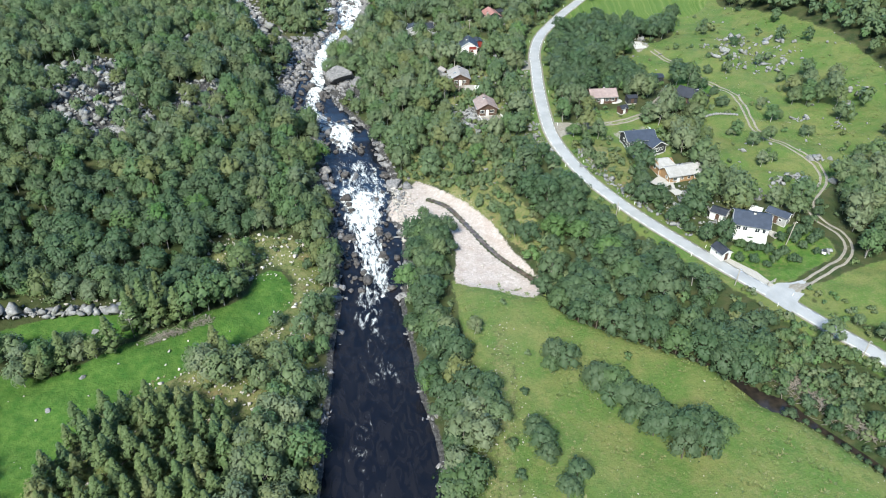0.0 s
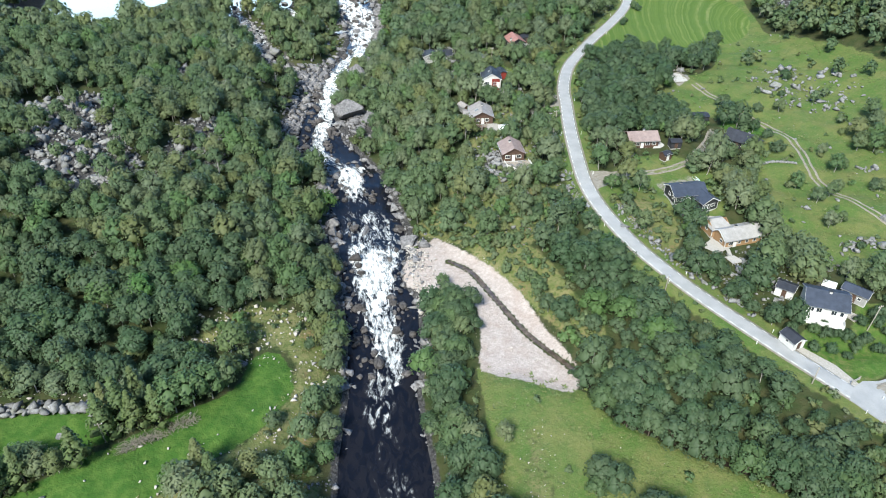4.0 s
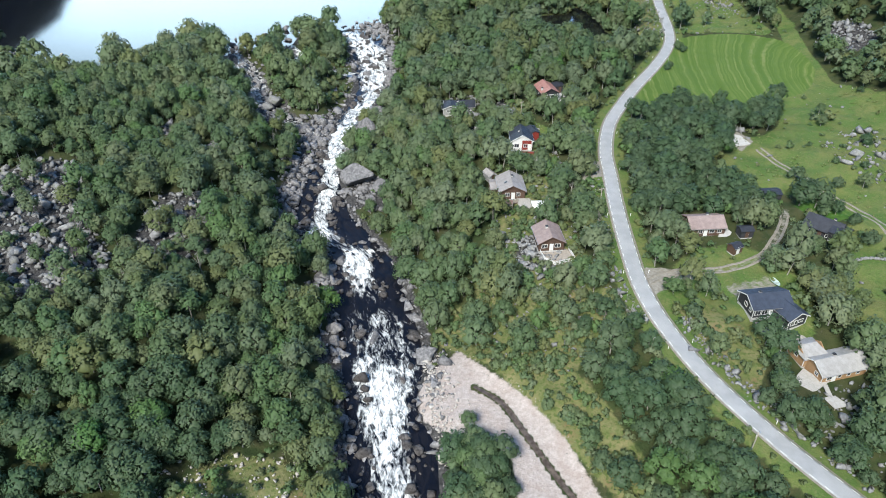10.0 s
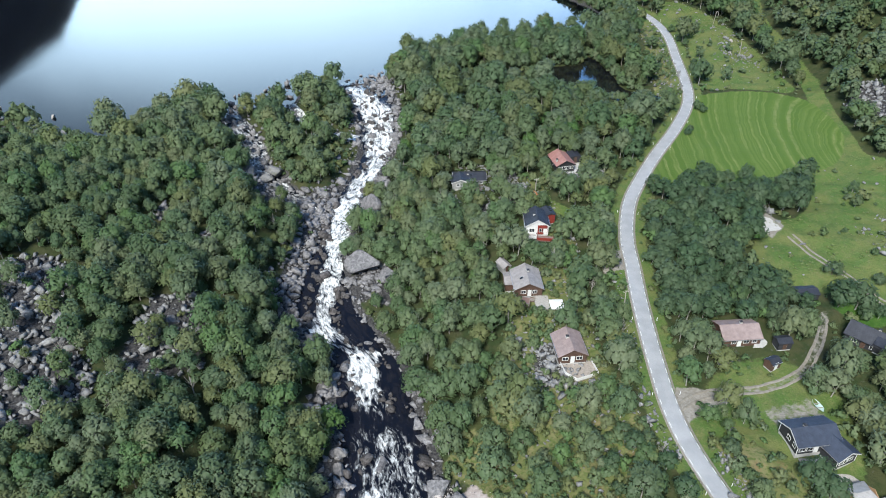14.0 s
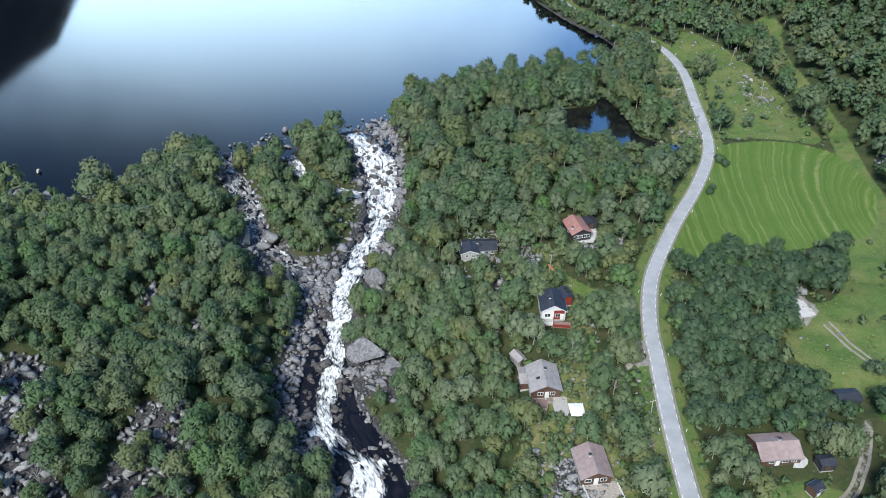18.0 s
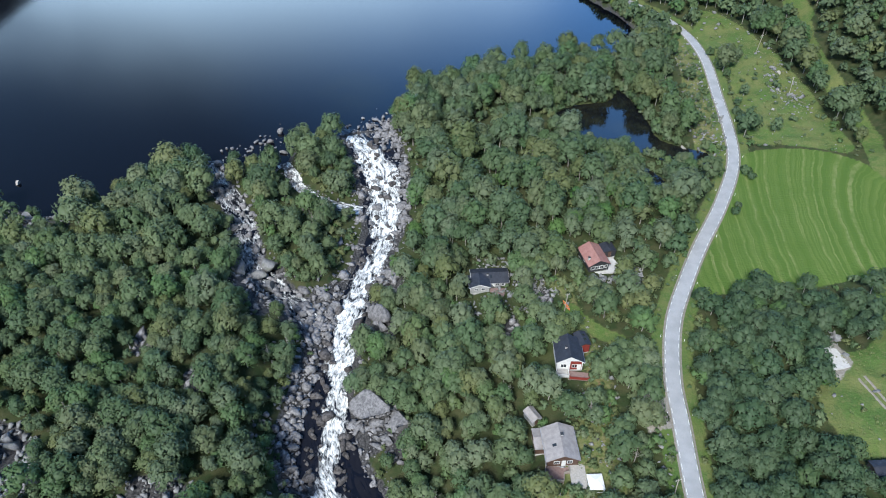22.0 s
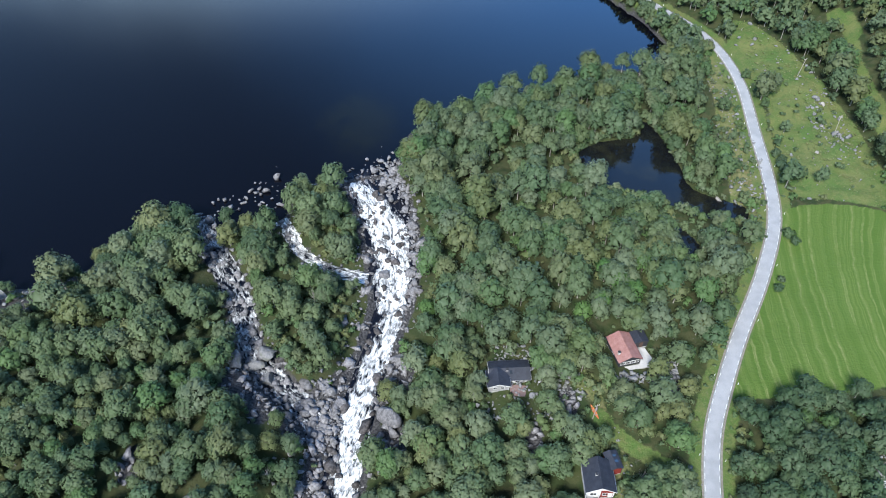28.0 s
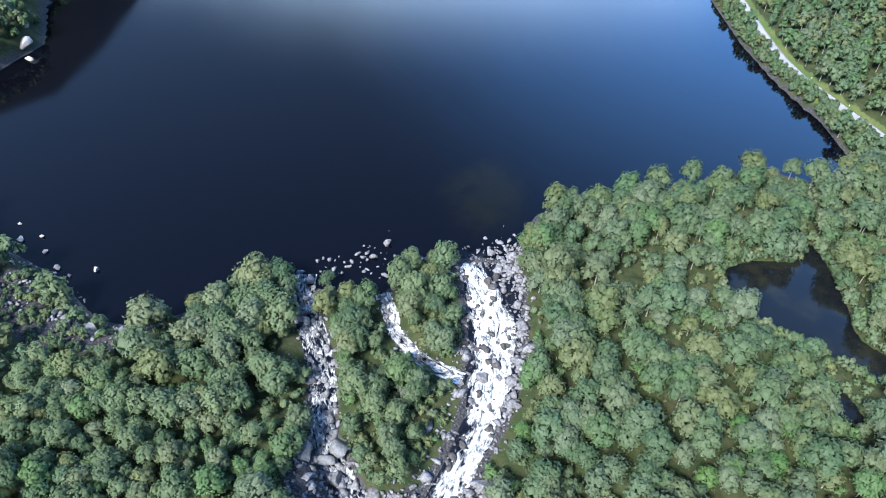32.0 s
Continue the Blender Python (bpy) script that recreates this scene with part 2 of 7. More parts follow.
def m_roof(name, a, b, rough=0.6, pitch=0.34):
    """Roofing in courses, weathered in patches."""
    m = Mat(name, rough, 0.35)
    c = m.t.nodes.new("ShaderNodeTexCoord")
    courses = m.node("ShaderNodeTexWave", Scale=0.5 / pitch, Distortion=0.0)
    courses.wave_profile, courses.bands_direction = "SAW", "Y"
    m.put(courses.inputs["Vector"], c.outputs["Object"])
    pans = m.node("ShaderNodeTexWave", Scale=0.5 / 0.25, Distortion=0.0)
    pans.bands_direction = "X"
    m.put(pans.inputs["Vector"], c.outputs["Object"])
    col = m.mix(m.step(m.noise(0.9, 6), 0.3, 0.7), a, b)
    col = m.mix(m.calc("MULTIPLY", m.step(courses.outputs["Fac"], 0.75, 1.0), 0.45), col, tuple(0.5 * v for v in a))
    m.bump(m.calc("ADD", courses.outputs["Fac"], m.calc("MULTIPLY", pans.outputs["Fac"], 0.6)), 0.5, 0.03)
    return m.done(col)


def m_glass():
    m = Mat("window_glass", 0.05, 0.6)
    return m.done((0.02, 0.025, 0.03))


def m_lake():
    m = Mat("lake_water", 0.05, 0.4)
    m.b.inputs["IOR"].default_value = 1.33
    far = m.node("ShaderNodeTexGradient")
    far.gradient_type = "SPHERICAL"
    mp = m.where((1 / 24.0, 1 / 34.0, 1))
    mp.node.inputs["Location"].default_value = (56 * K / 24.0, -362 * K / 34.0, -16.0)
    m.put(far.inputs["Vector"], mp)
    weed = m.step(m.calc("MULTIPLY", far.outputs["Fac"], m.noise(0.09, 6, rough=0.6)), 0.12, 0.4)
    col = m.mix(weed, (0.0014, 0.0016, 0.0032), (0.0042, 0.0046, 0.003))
    wind = m.step(m.noise(0.02, 3), 0.4, 0.65)
    m.bump(m.calc("MULTIPLY", m.noise(1.6, 3), m.calc("ADD", wind, 0.35)), 0.05, 0.1)
    return m.done(col)


def m_pond():
    m = Mat("pond_water", 0.08, 0.5)
    m.b.inputs["IOR"].default_value = 1.33
    m.bump(m.noise(1.6, 3), 0.04, 0.08)
    return m.done(m.mix(m.step(m.noise(0.1, 5), 0.45, 0.7), (0.005, 0.006, 0.007), (0.012, 0.013, 0.009)))


def m_river():
    m = Mat("river_water", 0.12, 0.5)
    m.b.inputs["IOR"].default_value = 1.33
    fl = m.attr("flow", "Vector")
    def at(sx, sy):
        return m.node("ShaderNodeMapping", Vector=fl, Scale=(sx, sy, 1)).outputs[0]
    wide = m.noise(1.0, 6, at(0.5, 0.22), 0.5, 1.4)
    fine = m.noise(1.0, 5, at(1.5, 0.6), 0.6, 1.2)
    lvl = m.calc("ADD", m.calc("MULTIPLY", wide, 0.62), m.calc("MULTIPLY", fine, 0.38))
    rapid = m.attr("rapid")
    edge = m.calc("ADD", m.calc("MULTIPLY", m.calc("SUBTRACT", lvl, 0.5), m.calc("ADD", m.calc("MULTIPLY", rapid, 2.4, True), 2.3)), rapid)
    foam = m.step(edge, 0.3, 1.15)
    dark = m.mix(m.step(wide, 0.35, 0.65), (0.0035, 0.0045, 0.0085), (0.009, 0.009, 0.012))
    white = m.mix(m.step(fine, 0.35, 0.6), (0.34, 0.36, 0.36), (0.74, 0.75, 0.74))
    m.bump(m.calc("ADD", m.calc("MULTIPLY", m.noise(1.0, 5, at(0.9, 0.5), 0.6), 1.0), m.calc("MULTIPLY", foam, m.noise(1.0, 5, at(2.5, 1.6), 0.7))), 0.35, 0.25)
    return m.done(m.mix(foam, dark, white), m.mix(foam, (0.12, 0.12, 0.12), (0.75, 0.75, 0.75)))


def m_creek():
    m = Mat("creek_water", 0.15, 0.5)
    m.b.inputs["IOR"].default_value = 1.33
    col = m.mix(m.step(m.noise(0.5, 6, rough=0.65), 0.35, 0.65), (0.012, 0.011, 0.01), (0.028, 0.022, 0.017))
    m.bump(m.noise(3, 4), 0.06, 0.03)
    return m.done(col)


def m_road():
    m = Mat("asphalt", 0.9, 0.25)
    col = m.mix(m.step(m.noise(0.25, 5), 0.3, 0.7), (0.230, 0.236, 0.242), (0.290, 0.296, 0.302))
    col = m.mix(m.calc("MULTIPLY", m.step(m.noise(25, 3), 0.45, 0.7), 0.35), col, (0.157, 0.157, 0.163))
    col = m.mix(m.calc("MULTIPLY", m.step(m.noise(1.2, 6, rough=0.7), 0.55, 0.72), 0.3), col, (0.169, 0.169, 0.169))
    m.bump(m.noise(40, 3), 0.3, 0.01)
    return m.done(col)


GROUND = m_ground()
LEAF = m_leaf("birch_leaves", [(0.0, (0.099, 0.148, 0.074)), (0.2, (0.127, 0.166, 0.078)), (0.4, (0.066, 0.115, 0.050)), (0.58, (0.149, 0.181, 0.106)), (0.75, (0.145, 0.159, 0.058)), (0.9, (0.081, 0.148, 0.059)), (1.0, (0.091, 0.160, 0.051))])
SLOPE_LEAF = m_leaf("slope_birch_leaves", [(0.0, (0.082, 0.131, 0.066)), (0.2, (0.108, 0.147, 0.069)), (0.4, (0.056, 0.102, 0.045)), (0.58, (0.124, 0.158, 0.094)), (0.75, (0.122, 0.139, 0.051)), (0.9, (0.068, 0.131, 0.053)), (1.0, (0.087, 0.153, 0.050))])
FRESH = m_leaf("fresh_green_leaves", [(0.0, (0.078, 0.160, 0.043)), (0.4, (0.064, 0.139, 0.040)), (0.7, (0.097, 0.168, 0.048)), (1.0, (0.074, 0.151, 0.038))])
NEEDLE = m_leaf("conifer_needles", [(0.0, (0.088, 0.139, 0.055)), (0.4, (0.119, 0.160, 0.060)), (0.7, (0.077, 0.127, 0.055)), (0.85, (0.150, 0.163, 0.070)), (1.0, (0.094, 0.138, 0.052))])
ALDER = m_leaf("alder_leaves", [(0.0, (0.054, 0.097, 0.047)), (0.3, (0.075, 0.114, 0.059)), (0.6, (0.047, 0.087, 0.040)), (0.85, (0.085, 0.121, 0.064)), (1.0, (0.079, 0.144, 0.041))])
BARK = m_plain("birch_bark", (0.315, 0.3, 0.277), (0.18, 0.165, 0.15), 0.85, 3.0)
DARKBARK = m_plain("dark_bark", (0.068, 0.056, 0.045), (0.112, 0.098, 0.083), 0.9, 3.0)
ROCK = m_rock("grey_rock", (0.123, 0.125, 0.129), (0.290, 0.290, 0.292))
WETROCK = m_rock("river_rock", (0.082, 0.081, 0.086), (0.3, 0.292, 0.298), 0.08)
DARKROCK = m_rock("wet_dark_rock", (0.022, 0.02, 0.02), (0.13, 0.12, 0.118), 0.0)
PALEROCK = m_rock("pale_stone", (0.338, 0.315, 0.292), (0.465, 0.435, 0.405), 0.1)
POND_WATER = m_pond()
LAKE_WATER, RIVER_WATER, CREEK_WATER, ASPHALT, GLASS = m_lake(), m_river(), m_creek(), m_road(), m_glass()
SHALLOW = m_plain("shallow_water_over_gravel", (0.045, 0.034, 0.027), (0.12, 0.095, 0.078), 0.22, 0.8, 0.5, bump=0.1)
PAINT = m_plain("road_paint", (0.562, 0.562, 0.547), (0.450, 0.450, 0.435), 0.7, 1.5, bump=0.05)
CONCRETE = m_plain("concrete", (0.338, 0.33, 0.315), (0.42, 0.413, 0.398), 0.85, 1.2)
GRAVEL = m_plain("yard_gravel", (0.247, 0.232, 0.21), (0.345, 0.33, 0.307), 0.95, 2.5, bump=0.6)
DIRT = m_plain("track_dirt", (0.15, 0.135, 0.112), (0.217, 0.199, 0.169), 0.95, 1.5, bump=0.5)
WHITE = m_boards("white_boards", (0.562, 0.562, 0.547), (0.504, 0.504, 0.490))
BLACK = m_boards("black_boards", (0.02, 0.022, 0.026), (0.035, 0.036, 0.04))
BROWN = m_boards("brown_boards", (0.06, 0.035, 0.025), (0.09, 0.055, 0.04))
ORANGE = m_boards("orange_stained_boards", (0.235, 0.143, 0.074), (0.282, 0.181, 0.098))
RED = m_boards("red_boards", (0.146, 0.019, 0.014), (0.185, 0.031, 0.022))
GREYWALL = m_boards("grey_boards", (0.225, 0.225, 0.225), (0.285, 0.285, 0.277))
TRIM = m_plain("white_trim", (0.592, 0.592, 0.577), (0.533, 0.533, 0.518), 0.5, 1.0, bump=0.05)
DECK = m_boards("deck_boards", (0.225, 0.195, 0.165), (0.3, 0.27, 0.24))
REDDECK = m_boards("reddish_deck_boards", (0.15, 0.098, 0.09), (0.203, 0.143, 0.128))
PALEDECK = m_boards("pale_deck_boards", (0.287, 0.275, 0.255), (0.351, 0.338, 0.319))
R_BLUE = m_roof("blue_grey_roofing", (0.024, 0.032, 0.050), (0.038, 0.048, 0.073), 0.6)
R_BLACK = m_roof("black_roofing", (0.015, 0.018, 0.026), (0.029, 0.032, 0.043), 0.55)
R_BROWN = m_roof("brown_roofing", (0.188, 0.143, 0.135), (0.255, 0.199, 0.188), 0.75)
R_GREY = m_roof("grey_roofing", (0.195, 0.18, 0.176), (0.27, 0.251, 0.244), 0.75)
R_RED = m_roof("red_roofing", (0.217, 0.101, 0.086), (0.277, 0.15, 0.131), 0.7)
R_PALE = m_roof("pale_grey_roofing", (0.230, 0.223, 0.217), (0.293, 0.287, 0.281), 0.75)
METAL = m_plain("galvanised_metal", (0.45, 0.45, 0.46), (0.55, 0.55, 0.56), 0.4, 4.0, metal=0.8, bump=0.05)
POLEWOOD = m_plain("pole_wood", (0.225, 0.203, 0.173), (0.3, 0.277, 0.24), 0.85, 3.0)
WHITEPLASTIC = m_plain("white_plastic", (0.8, 0.8, 0.8), (0.72, 0.73, 0.74), 0.35, 1.0, bump=0.03)
CANVAS = m_plain("white_canvas", (0.656, 0.656, 0.648), (0.574, 0.574, 0.566), 0.85, 1.5)
HULL = m_plain("pale_green_hull", (0.338, 0.45, 0.435), (0.413, 0.51, 0.495), 0.4, 1.0, bump=0.05)
CANOE = m_plain("orange_hull", (0.45, 0.128, 0.045), (0.525, 0.195, 0.075), 0.4, 1.0, bump=0.05)


# ---- mesh helpers ----
def part(name, me, material, parent=None, label="", at=None):
    """Links a mesh (or bmesh) as one object, under a parent if given."""
    if isinstance(me, bmesh.types.BMesh):
        bm, me = me, bpy.data.meshes.new(name)
        bm.to_mesh(me)
        bm.free()
    if not me.materials:
        me.materials.append(material)
    ob = new(name, me)
    if parent is not None:
        ob.parent = parent
    if at is not None:
        ob.matrix_basis = at
    if label:
        ob["label"] = label
    return ob


def mesh(name, verts, faces, smooth=False):
    me = bpy.data.meshes.new(name)
    me.from_pydata([tuple(v) for v in verts], [], faces)
    bm = bmesh.new()
    bm.from_mesh(me)
    bmesh.ops.recalc_face_normals(bm, faces=bm.faces)
    bm.to_mesh(me)
    bm.free()
    if smooth:
        me.polygons.foreach_set("use_smooth", [True] * len(me.polygons))
    return me


def box(x0, y0, z0, x1, y1, z1, bevel=0.0):
    bm = bmesh.new()
    bmesh.ops.create_cube(bm, size=1, matrix=Matrix.Translation(((x0 + x1) / 2, (y0 + y1) / 2, (z0 + z1) / 2)) @ Matrix.Diagonal((x1 - x0, y1 - y0, z1 - z0, 1)))
    if bevel:
        bmesh.ops.bevel(bm, geom=bm.edges[:], offset=bevel, segments=1, affect="EDGES")
    return bm


def prism(name, outline, a, b, axis="y"):
    """A flat outline drawn out from a to b along an axis."""
    n = len(outline)
    put = {"y": lambda p, s: (p[0], s, p[1]), "x": lambda p, s: (s, p[0], p[1]), "z": lambda p, s: (p[0], p[1], s)}[axis]
    v = [put(p, a) for p in outline] + [put(p, b) for p in outline]
    f = [tuple(range(n)), tuple(range(2 * n - 1, n - 1, -1))] + [(i, (i + 1) % n, n + (i + 1) % n, n + i) for i in range(n)]
    return mesh(name, v, f)


def raw_mesh(name, V, L, S, attrs=(), smooth=False):
    """A large mesh from arrays: places, loops, and the sides of each face."""
    me = bpy.data.meshes.new(name)
    me.vertices.add(len(V))
    me.vertices.foreach_set("co", np.ascontiguousarray(V, dtype=np.float32).ravel())
    me.loops.add(len(L))
    me.loops.foreach_set("vertex_index", np.ascontiguousarray(L, dtype=np.int32))
    me.polygons.add(len(S))
    start = np.zeros(len(S), dtype=np.int32)
    start[1:] = np.cumsum(S)[:-1]
    me.polygons.foreach_set("loop_start", start)
    if smooth:
        me.polygons.foreach_set("use_smooth", np.ones(len(S), dtype=bool))
    me.update(calc_edges=True)
    for key, kind, values in attrs:
        at = me.attributes.new(key, kind, "POINT")
        at.data.foreach_set("vector" if kind == "FLOAT_VECTOR" else "value", np.ascontiguousarray(values, dtype=np.float32).ravel())
    return me


def strew(name, templates, which, place, turn, size, tint, tilt=None):
    """One mesh of many copies of templates (V, L, S and, for leaves, N): place n x 3, turn in radians, size n x 3."""
    VV, LL, SS, TT, NN, base = [], [], [], [], [], 0
    for k, (V, L, S, *N) in enumerate(templates):
        idx = np.flatnonzero(which == k)
        if not len(idx):
            continue
        c, s = np.cos(turn[idx])[:, None], np.sin(turn[idx])[:, None]
        P = V[None] * size[idx][:, None, :]
        if tilt is not None:
            ct, st = np.cos(tilt[idx])[:, None], np.sin(tilt[idx])[:, None]
            P = np.stack([P[..., 0], P[..., 1] * ct - P[..., 2] * st, P[..., 1] * st + P[..., 2] * ct], -1)
        Q = np.stack([P[..., 0] * c - P[..., 1] * s, P[..., 0] * s + P[..., 1] * c, P[..., 2]], -1) + place[idx][:, None, :]
        n = len(V)
        if N:
            M = N[0][None]
            NN.append(np.stack([M[..., 0] * c - M[..., 1] * s, M[..., 0] * s + M[..., 1] * c, M[..., 2] + 0 * c], -1).reshape(-1, 3))
        VV.append(Q.reshape(-1, 3))
        LL.append((L[None] + (base + n * np.arange(len(idx)))[:, None]).ravel())
        SS.append(np.tile(S, len(idx)))
        TT.append(np.repeat(tint[idx], n))
        base += n * len(idx)
    attrs = [("tint", "FLOAT", np.concatenate(TT))]
    if NN:
        attrs.append(("custom_normal", "FLOAT_VECTOR", np.concatenate(NN)))
    return raw_mesh(name, np.concatenate(VV), np.concatenate(LL), np.concatenate(SS), attrs)


def arrays(me):
    V = np.zeros(len(me.vertices) * 3)
    me.vertices.foreach_get("co", V)
    L = np.zeros(len(me.loops), dtype=np.int64)
    me.loops.foreach_get("vertex_index", L)
    S = np.zeros(len(me.polygons), dtype=np.int64)
    me.polygons.foreach_get("loop_total", S)
    return V.reshape(-1, 3), L, S


# ---- the lie of the land (plan units, times K) ----
XS = np.array([-320, -200, -150, -110, -72, -42, -25, -8, 10, 32, 66, 102, 160, 320.0])
YS = np.array([-60, 80, 120, 165, 200, 235, 275, 315, 400, 560.0])
HEIGHTS = np.array([[float(v) for v in row.split()] for row in """
30 14 8 5 4 1 -1 -1 1 2 5 8 22 90
34 18 10 6 4.5 2.5 0.5 0.5 2.5 3 6.5 9.5 22 90
40 24 15 10 5.5 3.6 1.2 1.5 4 5 9 10.5 24 90
48 30 22 18 14 5 2.5 3 8 12 11.5 12.5 26 90
52 34 26 21 16 7 5 7 12 13.5 13.5 15.5 30 94
54 34 25 20 16 10 8 10 13.5 14.5 15 17.5 34 98
50 28 19 16 13.5 11 10 12 14.5 15 15.5 18 38 104
40 20 15.2 15 14.8 14.6 14.5 14.6 15 15 15.6 18.5 42 110
30 15 15 15 15 15 15 15 15 15 16.2 22 55 125
30 15 15 15 15 15 15 15 15.5 17 24 42 95 170""".strip().splitlines()])
LAKE = 14.0


def smooth(a, b, v):
    t = np.clip((v - a) / (b - a), 0, 1)
    return t * t * (3 - 2 * t)


def lie(x, y):
    """The broad height of the land."""
    x, y = np.clip(x, XS[0], XS[-1]), np.clip(y, YS[0], YS[-1])
    i = np.clip(np.searchsorted(XS, x) - 1, 0, len(XS) - 2)
    j = np.clip(np.searchsorted(YS, y) - 1, 0, len(YS) - 2)
    s, t = (x - XS[i]) / (XS[i + 1] - XS[i]), (y - YS[j]) / (YS[j + 1] - YS[j])
    s, t = s * 0.5 + 0.5 * s * s * (3 - 2 * s), t * 0.5 + 0.5 * t * t * (3 - 2 * t)
    g = HEIGHTS
    return (g[j, i] * (1 - s) + g[j, i + 1] * s) * (1 - t) + (g[j + 1, i] * (1 - s) + g[j + 1, i + 1] * s) * t


def pts(text):
    return np.array([[float(v) for v in p.split(",")] for p in text.split()])


def curve(p, step=1.0):
    """A smooth line (Catmull-Rom) through points, in even steps."""
    q = np.vstack([2 * p[0] - p[1], p, 2 * p[-1] - p[-2]])
    out = []
    for k in range(1, len(q) - 2):
        n = max(2, int(np.linalg.norm(q[k + 1] - q[k]) / step))
        t = np.linspace(0, 1, n, endpoint=False)[:, None]
        a, b, c, d = q[k - 1], q[k], q[k + 1], q[k + 2]
        out.append(0.5 * (2 * b + (c - a) * t + (2 * a - 5 * b + 4 * c - d) * t**2 + (3 * b - a - 3 * c + d) * t**3))
    return np.vstack(out + [p[-1:]])


def to_line(x, y, line):
    """Distance to a line and the share along it."""
    best, along = np.full(x.shape, 1e9), np.zeros(x.shape)
    run = np.r_[0, np.cumsum(np.linalg.norm(np.diff(line[:, :2], axis=0), axis=1))]
    for k in range(len(line) - 1):
        a, d = line[k, :2], line[k + 1, :2] - line[k, :2]
        t = np.clip(((x - a[0]) * d[0] + (y - a[1]) * d[1]) / (d @ d), 0, 1)
        r = np.hypot(x - a[0] - t * d[0], y - a[1] - t * d[1])
        near = r < best
        best, along = np.where(near, r, best), np.where(near, (run[k] + t * (run[k + 1] - run[k])) / run[-1], along)
    return best, along


def inside(x, y, poly, reach=12.0):
    """Signed distance to a closed outline, positive inside, cut off at reach outside it."""
    x, y = np.asarray(x, float), np.asarray(y, float)
    out = np.full(x.shape, -reach)
    (x0, y0), (x1, y1) = poly.min(0) - reach, poly.max(0) + reach
    near = (x > x0) & (x < x1) & (y > y0) & (y < y1)
    if near.any():
        out[near] = signed(x[near], y[near], poly)
    return out


def signed(x, y, poly):
    d, _ = to_line(x, y, np.vstack([poly, poly[:1]]))
    odd = np.zeros(x.shape, bool)
    for k in range(len(poly)):
        (x0, y0), (x1, y1) = poly[k], poly[(k + 1) % len(poly)]
        if y0 != y1:
            odd ^= ((y0 > y) != (y1 > y)) & (x < (x1 - x0) * (y - y0) / (y1 - y0) + x0)
    return np.where(odd, d, -d)


# river: y, left edge, right edge, level
RIVER = pts("""-60,-20,6,-3 40,-20,5,-1.8 69,-21,1,-1.4 81,-21.5,-1,-1.3 91,-22,-4,-1.2 103,-23,-6,-1.1 117,-23,-9,-.8 131,-25,-9,-.2 142,-27,-10,.2 158,-30,-13,.8
172,-33,-15,1.1 184,-36.5,-19,1.9 190,-37,-21,2.6 196,-39,-23,3 202,-44,-27,3.2 208,-49,-31,3.6 214,-51,-36,4.2 223,-52,-39,5.1
232,-51,-42,5.9 245,-50,-41,6.6 261,-48,-39,7.4 275,-45,-37,8.2 287,-43.5,-34,9.2 300,-46,-33,10.6 314,-50,-34.5,12.8 323,-53,-37,13.8 331,-57,-40,13.98 338,-60,-41,14""")
# white water: y, middle, half width, strength
FOAM = pts("""60,-12,2,.0 82,-14.4,2,.26 90,-13,3,.0 97,-11.5,3.5,.27 104,-14,3,.05 111,-16.4,2,.42 119,-16,3.6,.5 125,-15,3.6,.55 133,-17,4,.8 143,-19.5,4,.85 150,-20.5,5,.9 156,-21,5.8,.95
162,-22.3,6.5,.95 166,-23,7,.5 170,-23,7,.48 176,-25,7,.4 182,-27,5,.2 187,-29,3,.75 192,-31.3,3.8,.95 196,-31.6,3.6,.95 200,-32.6,3.6,.85 202.5,-38,4,.6 206,-42.3,4.6,.95 209,-44.2,3.4,.8 213,-44,2.2,.6
217,-43.8,3,.85 220,-43.5,2.8,.75 224,-43.4,3,.9 239,-44.6,3.2,.95 256,-44.3,4,.95 263,-43.8,3,.9 273,-40.2,4,.9 283,-38,3.4,.85 294,-39,5.2,.95 305,-40,6.3,.98 316,-43.6,6.6,1 322,-47.4,5.6,.95 329,-51.8,4.5,.85 333,-54,4,.4 338,-55,4,-.2""")


def river(y, col):
    return np.interp(y, RIVER[:, 0], RIVER[:, col])


def foam(y, col):
    return np.interp(y, FOAM[:, 0], FOAM[:, col])


SIDE = curve(pts("-96,315,14 -93,306,13.7 -85,296,12.6 -78,284,11.6 -73,272,10.4 -66,264,9.2 -58,257,8 -50,250,6.9"), 2)
MID = curve(pts("-73,314,14 -70,310,13.8 -65.6,303.2,12.8 -59.5,298.6,11.8 -53,296.6,10.9 -46,295.6,10.1"), 2)
CREEK = curve(pts("-4,156 1,152 6,143 11,134 16,127 21,121 26,110 33,105 41,100 50,94 56,87 61,82 69,72 80,55 95,30"), 2)
ROAD = curve(pts("112,40 100,62 90,79 82,91 76,99 69,109 62,118 54,128.5 45.5,140 38,152 33,164 30.4,175 29.8,188 30,206 30.8,220 31.5,232 35,248 41,262 48,276 58,294 67,314 70.8,332 73,356 75.4,383 73.6,406 67,425 56,442 42.2,467 33.5,495 25.5,528 12,580 -14,660"), 2)
TRACK = curve(pts("69,109 74,112 79,115 86,119 90,124 90,129.5 87.5,136 89,142 95,149 96.5,156 93,165 88.5,173 88,183 89,193 87,203 83,210 76,222 72,232"), 2)
DRIVE = curve(pts("30.5,176 36,180 42,181.5 50,183 57,186 62,191 66,197 70,205"), 2)
PATH = curve(pts("31.5,237 26,240 20,244 15,248 11,253"), 2)
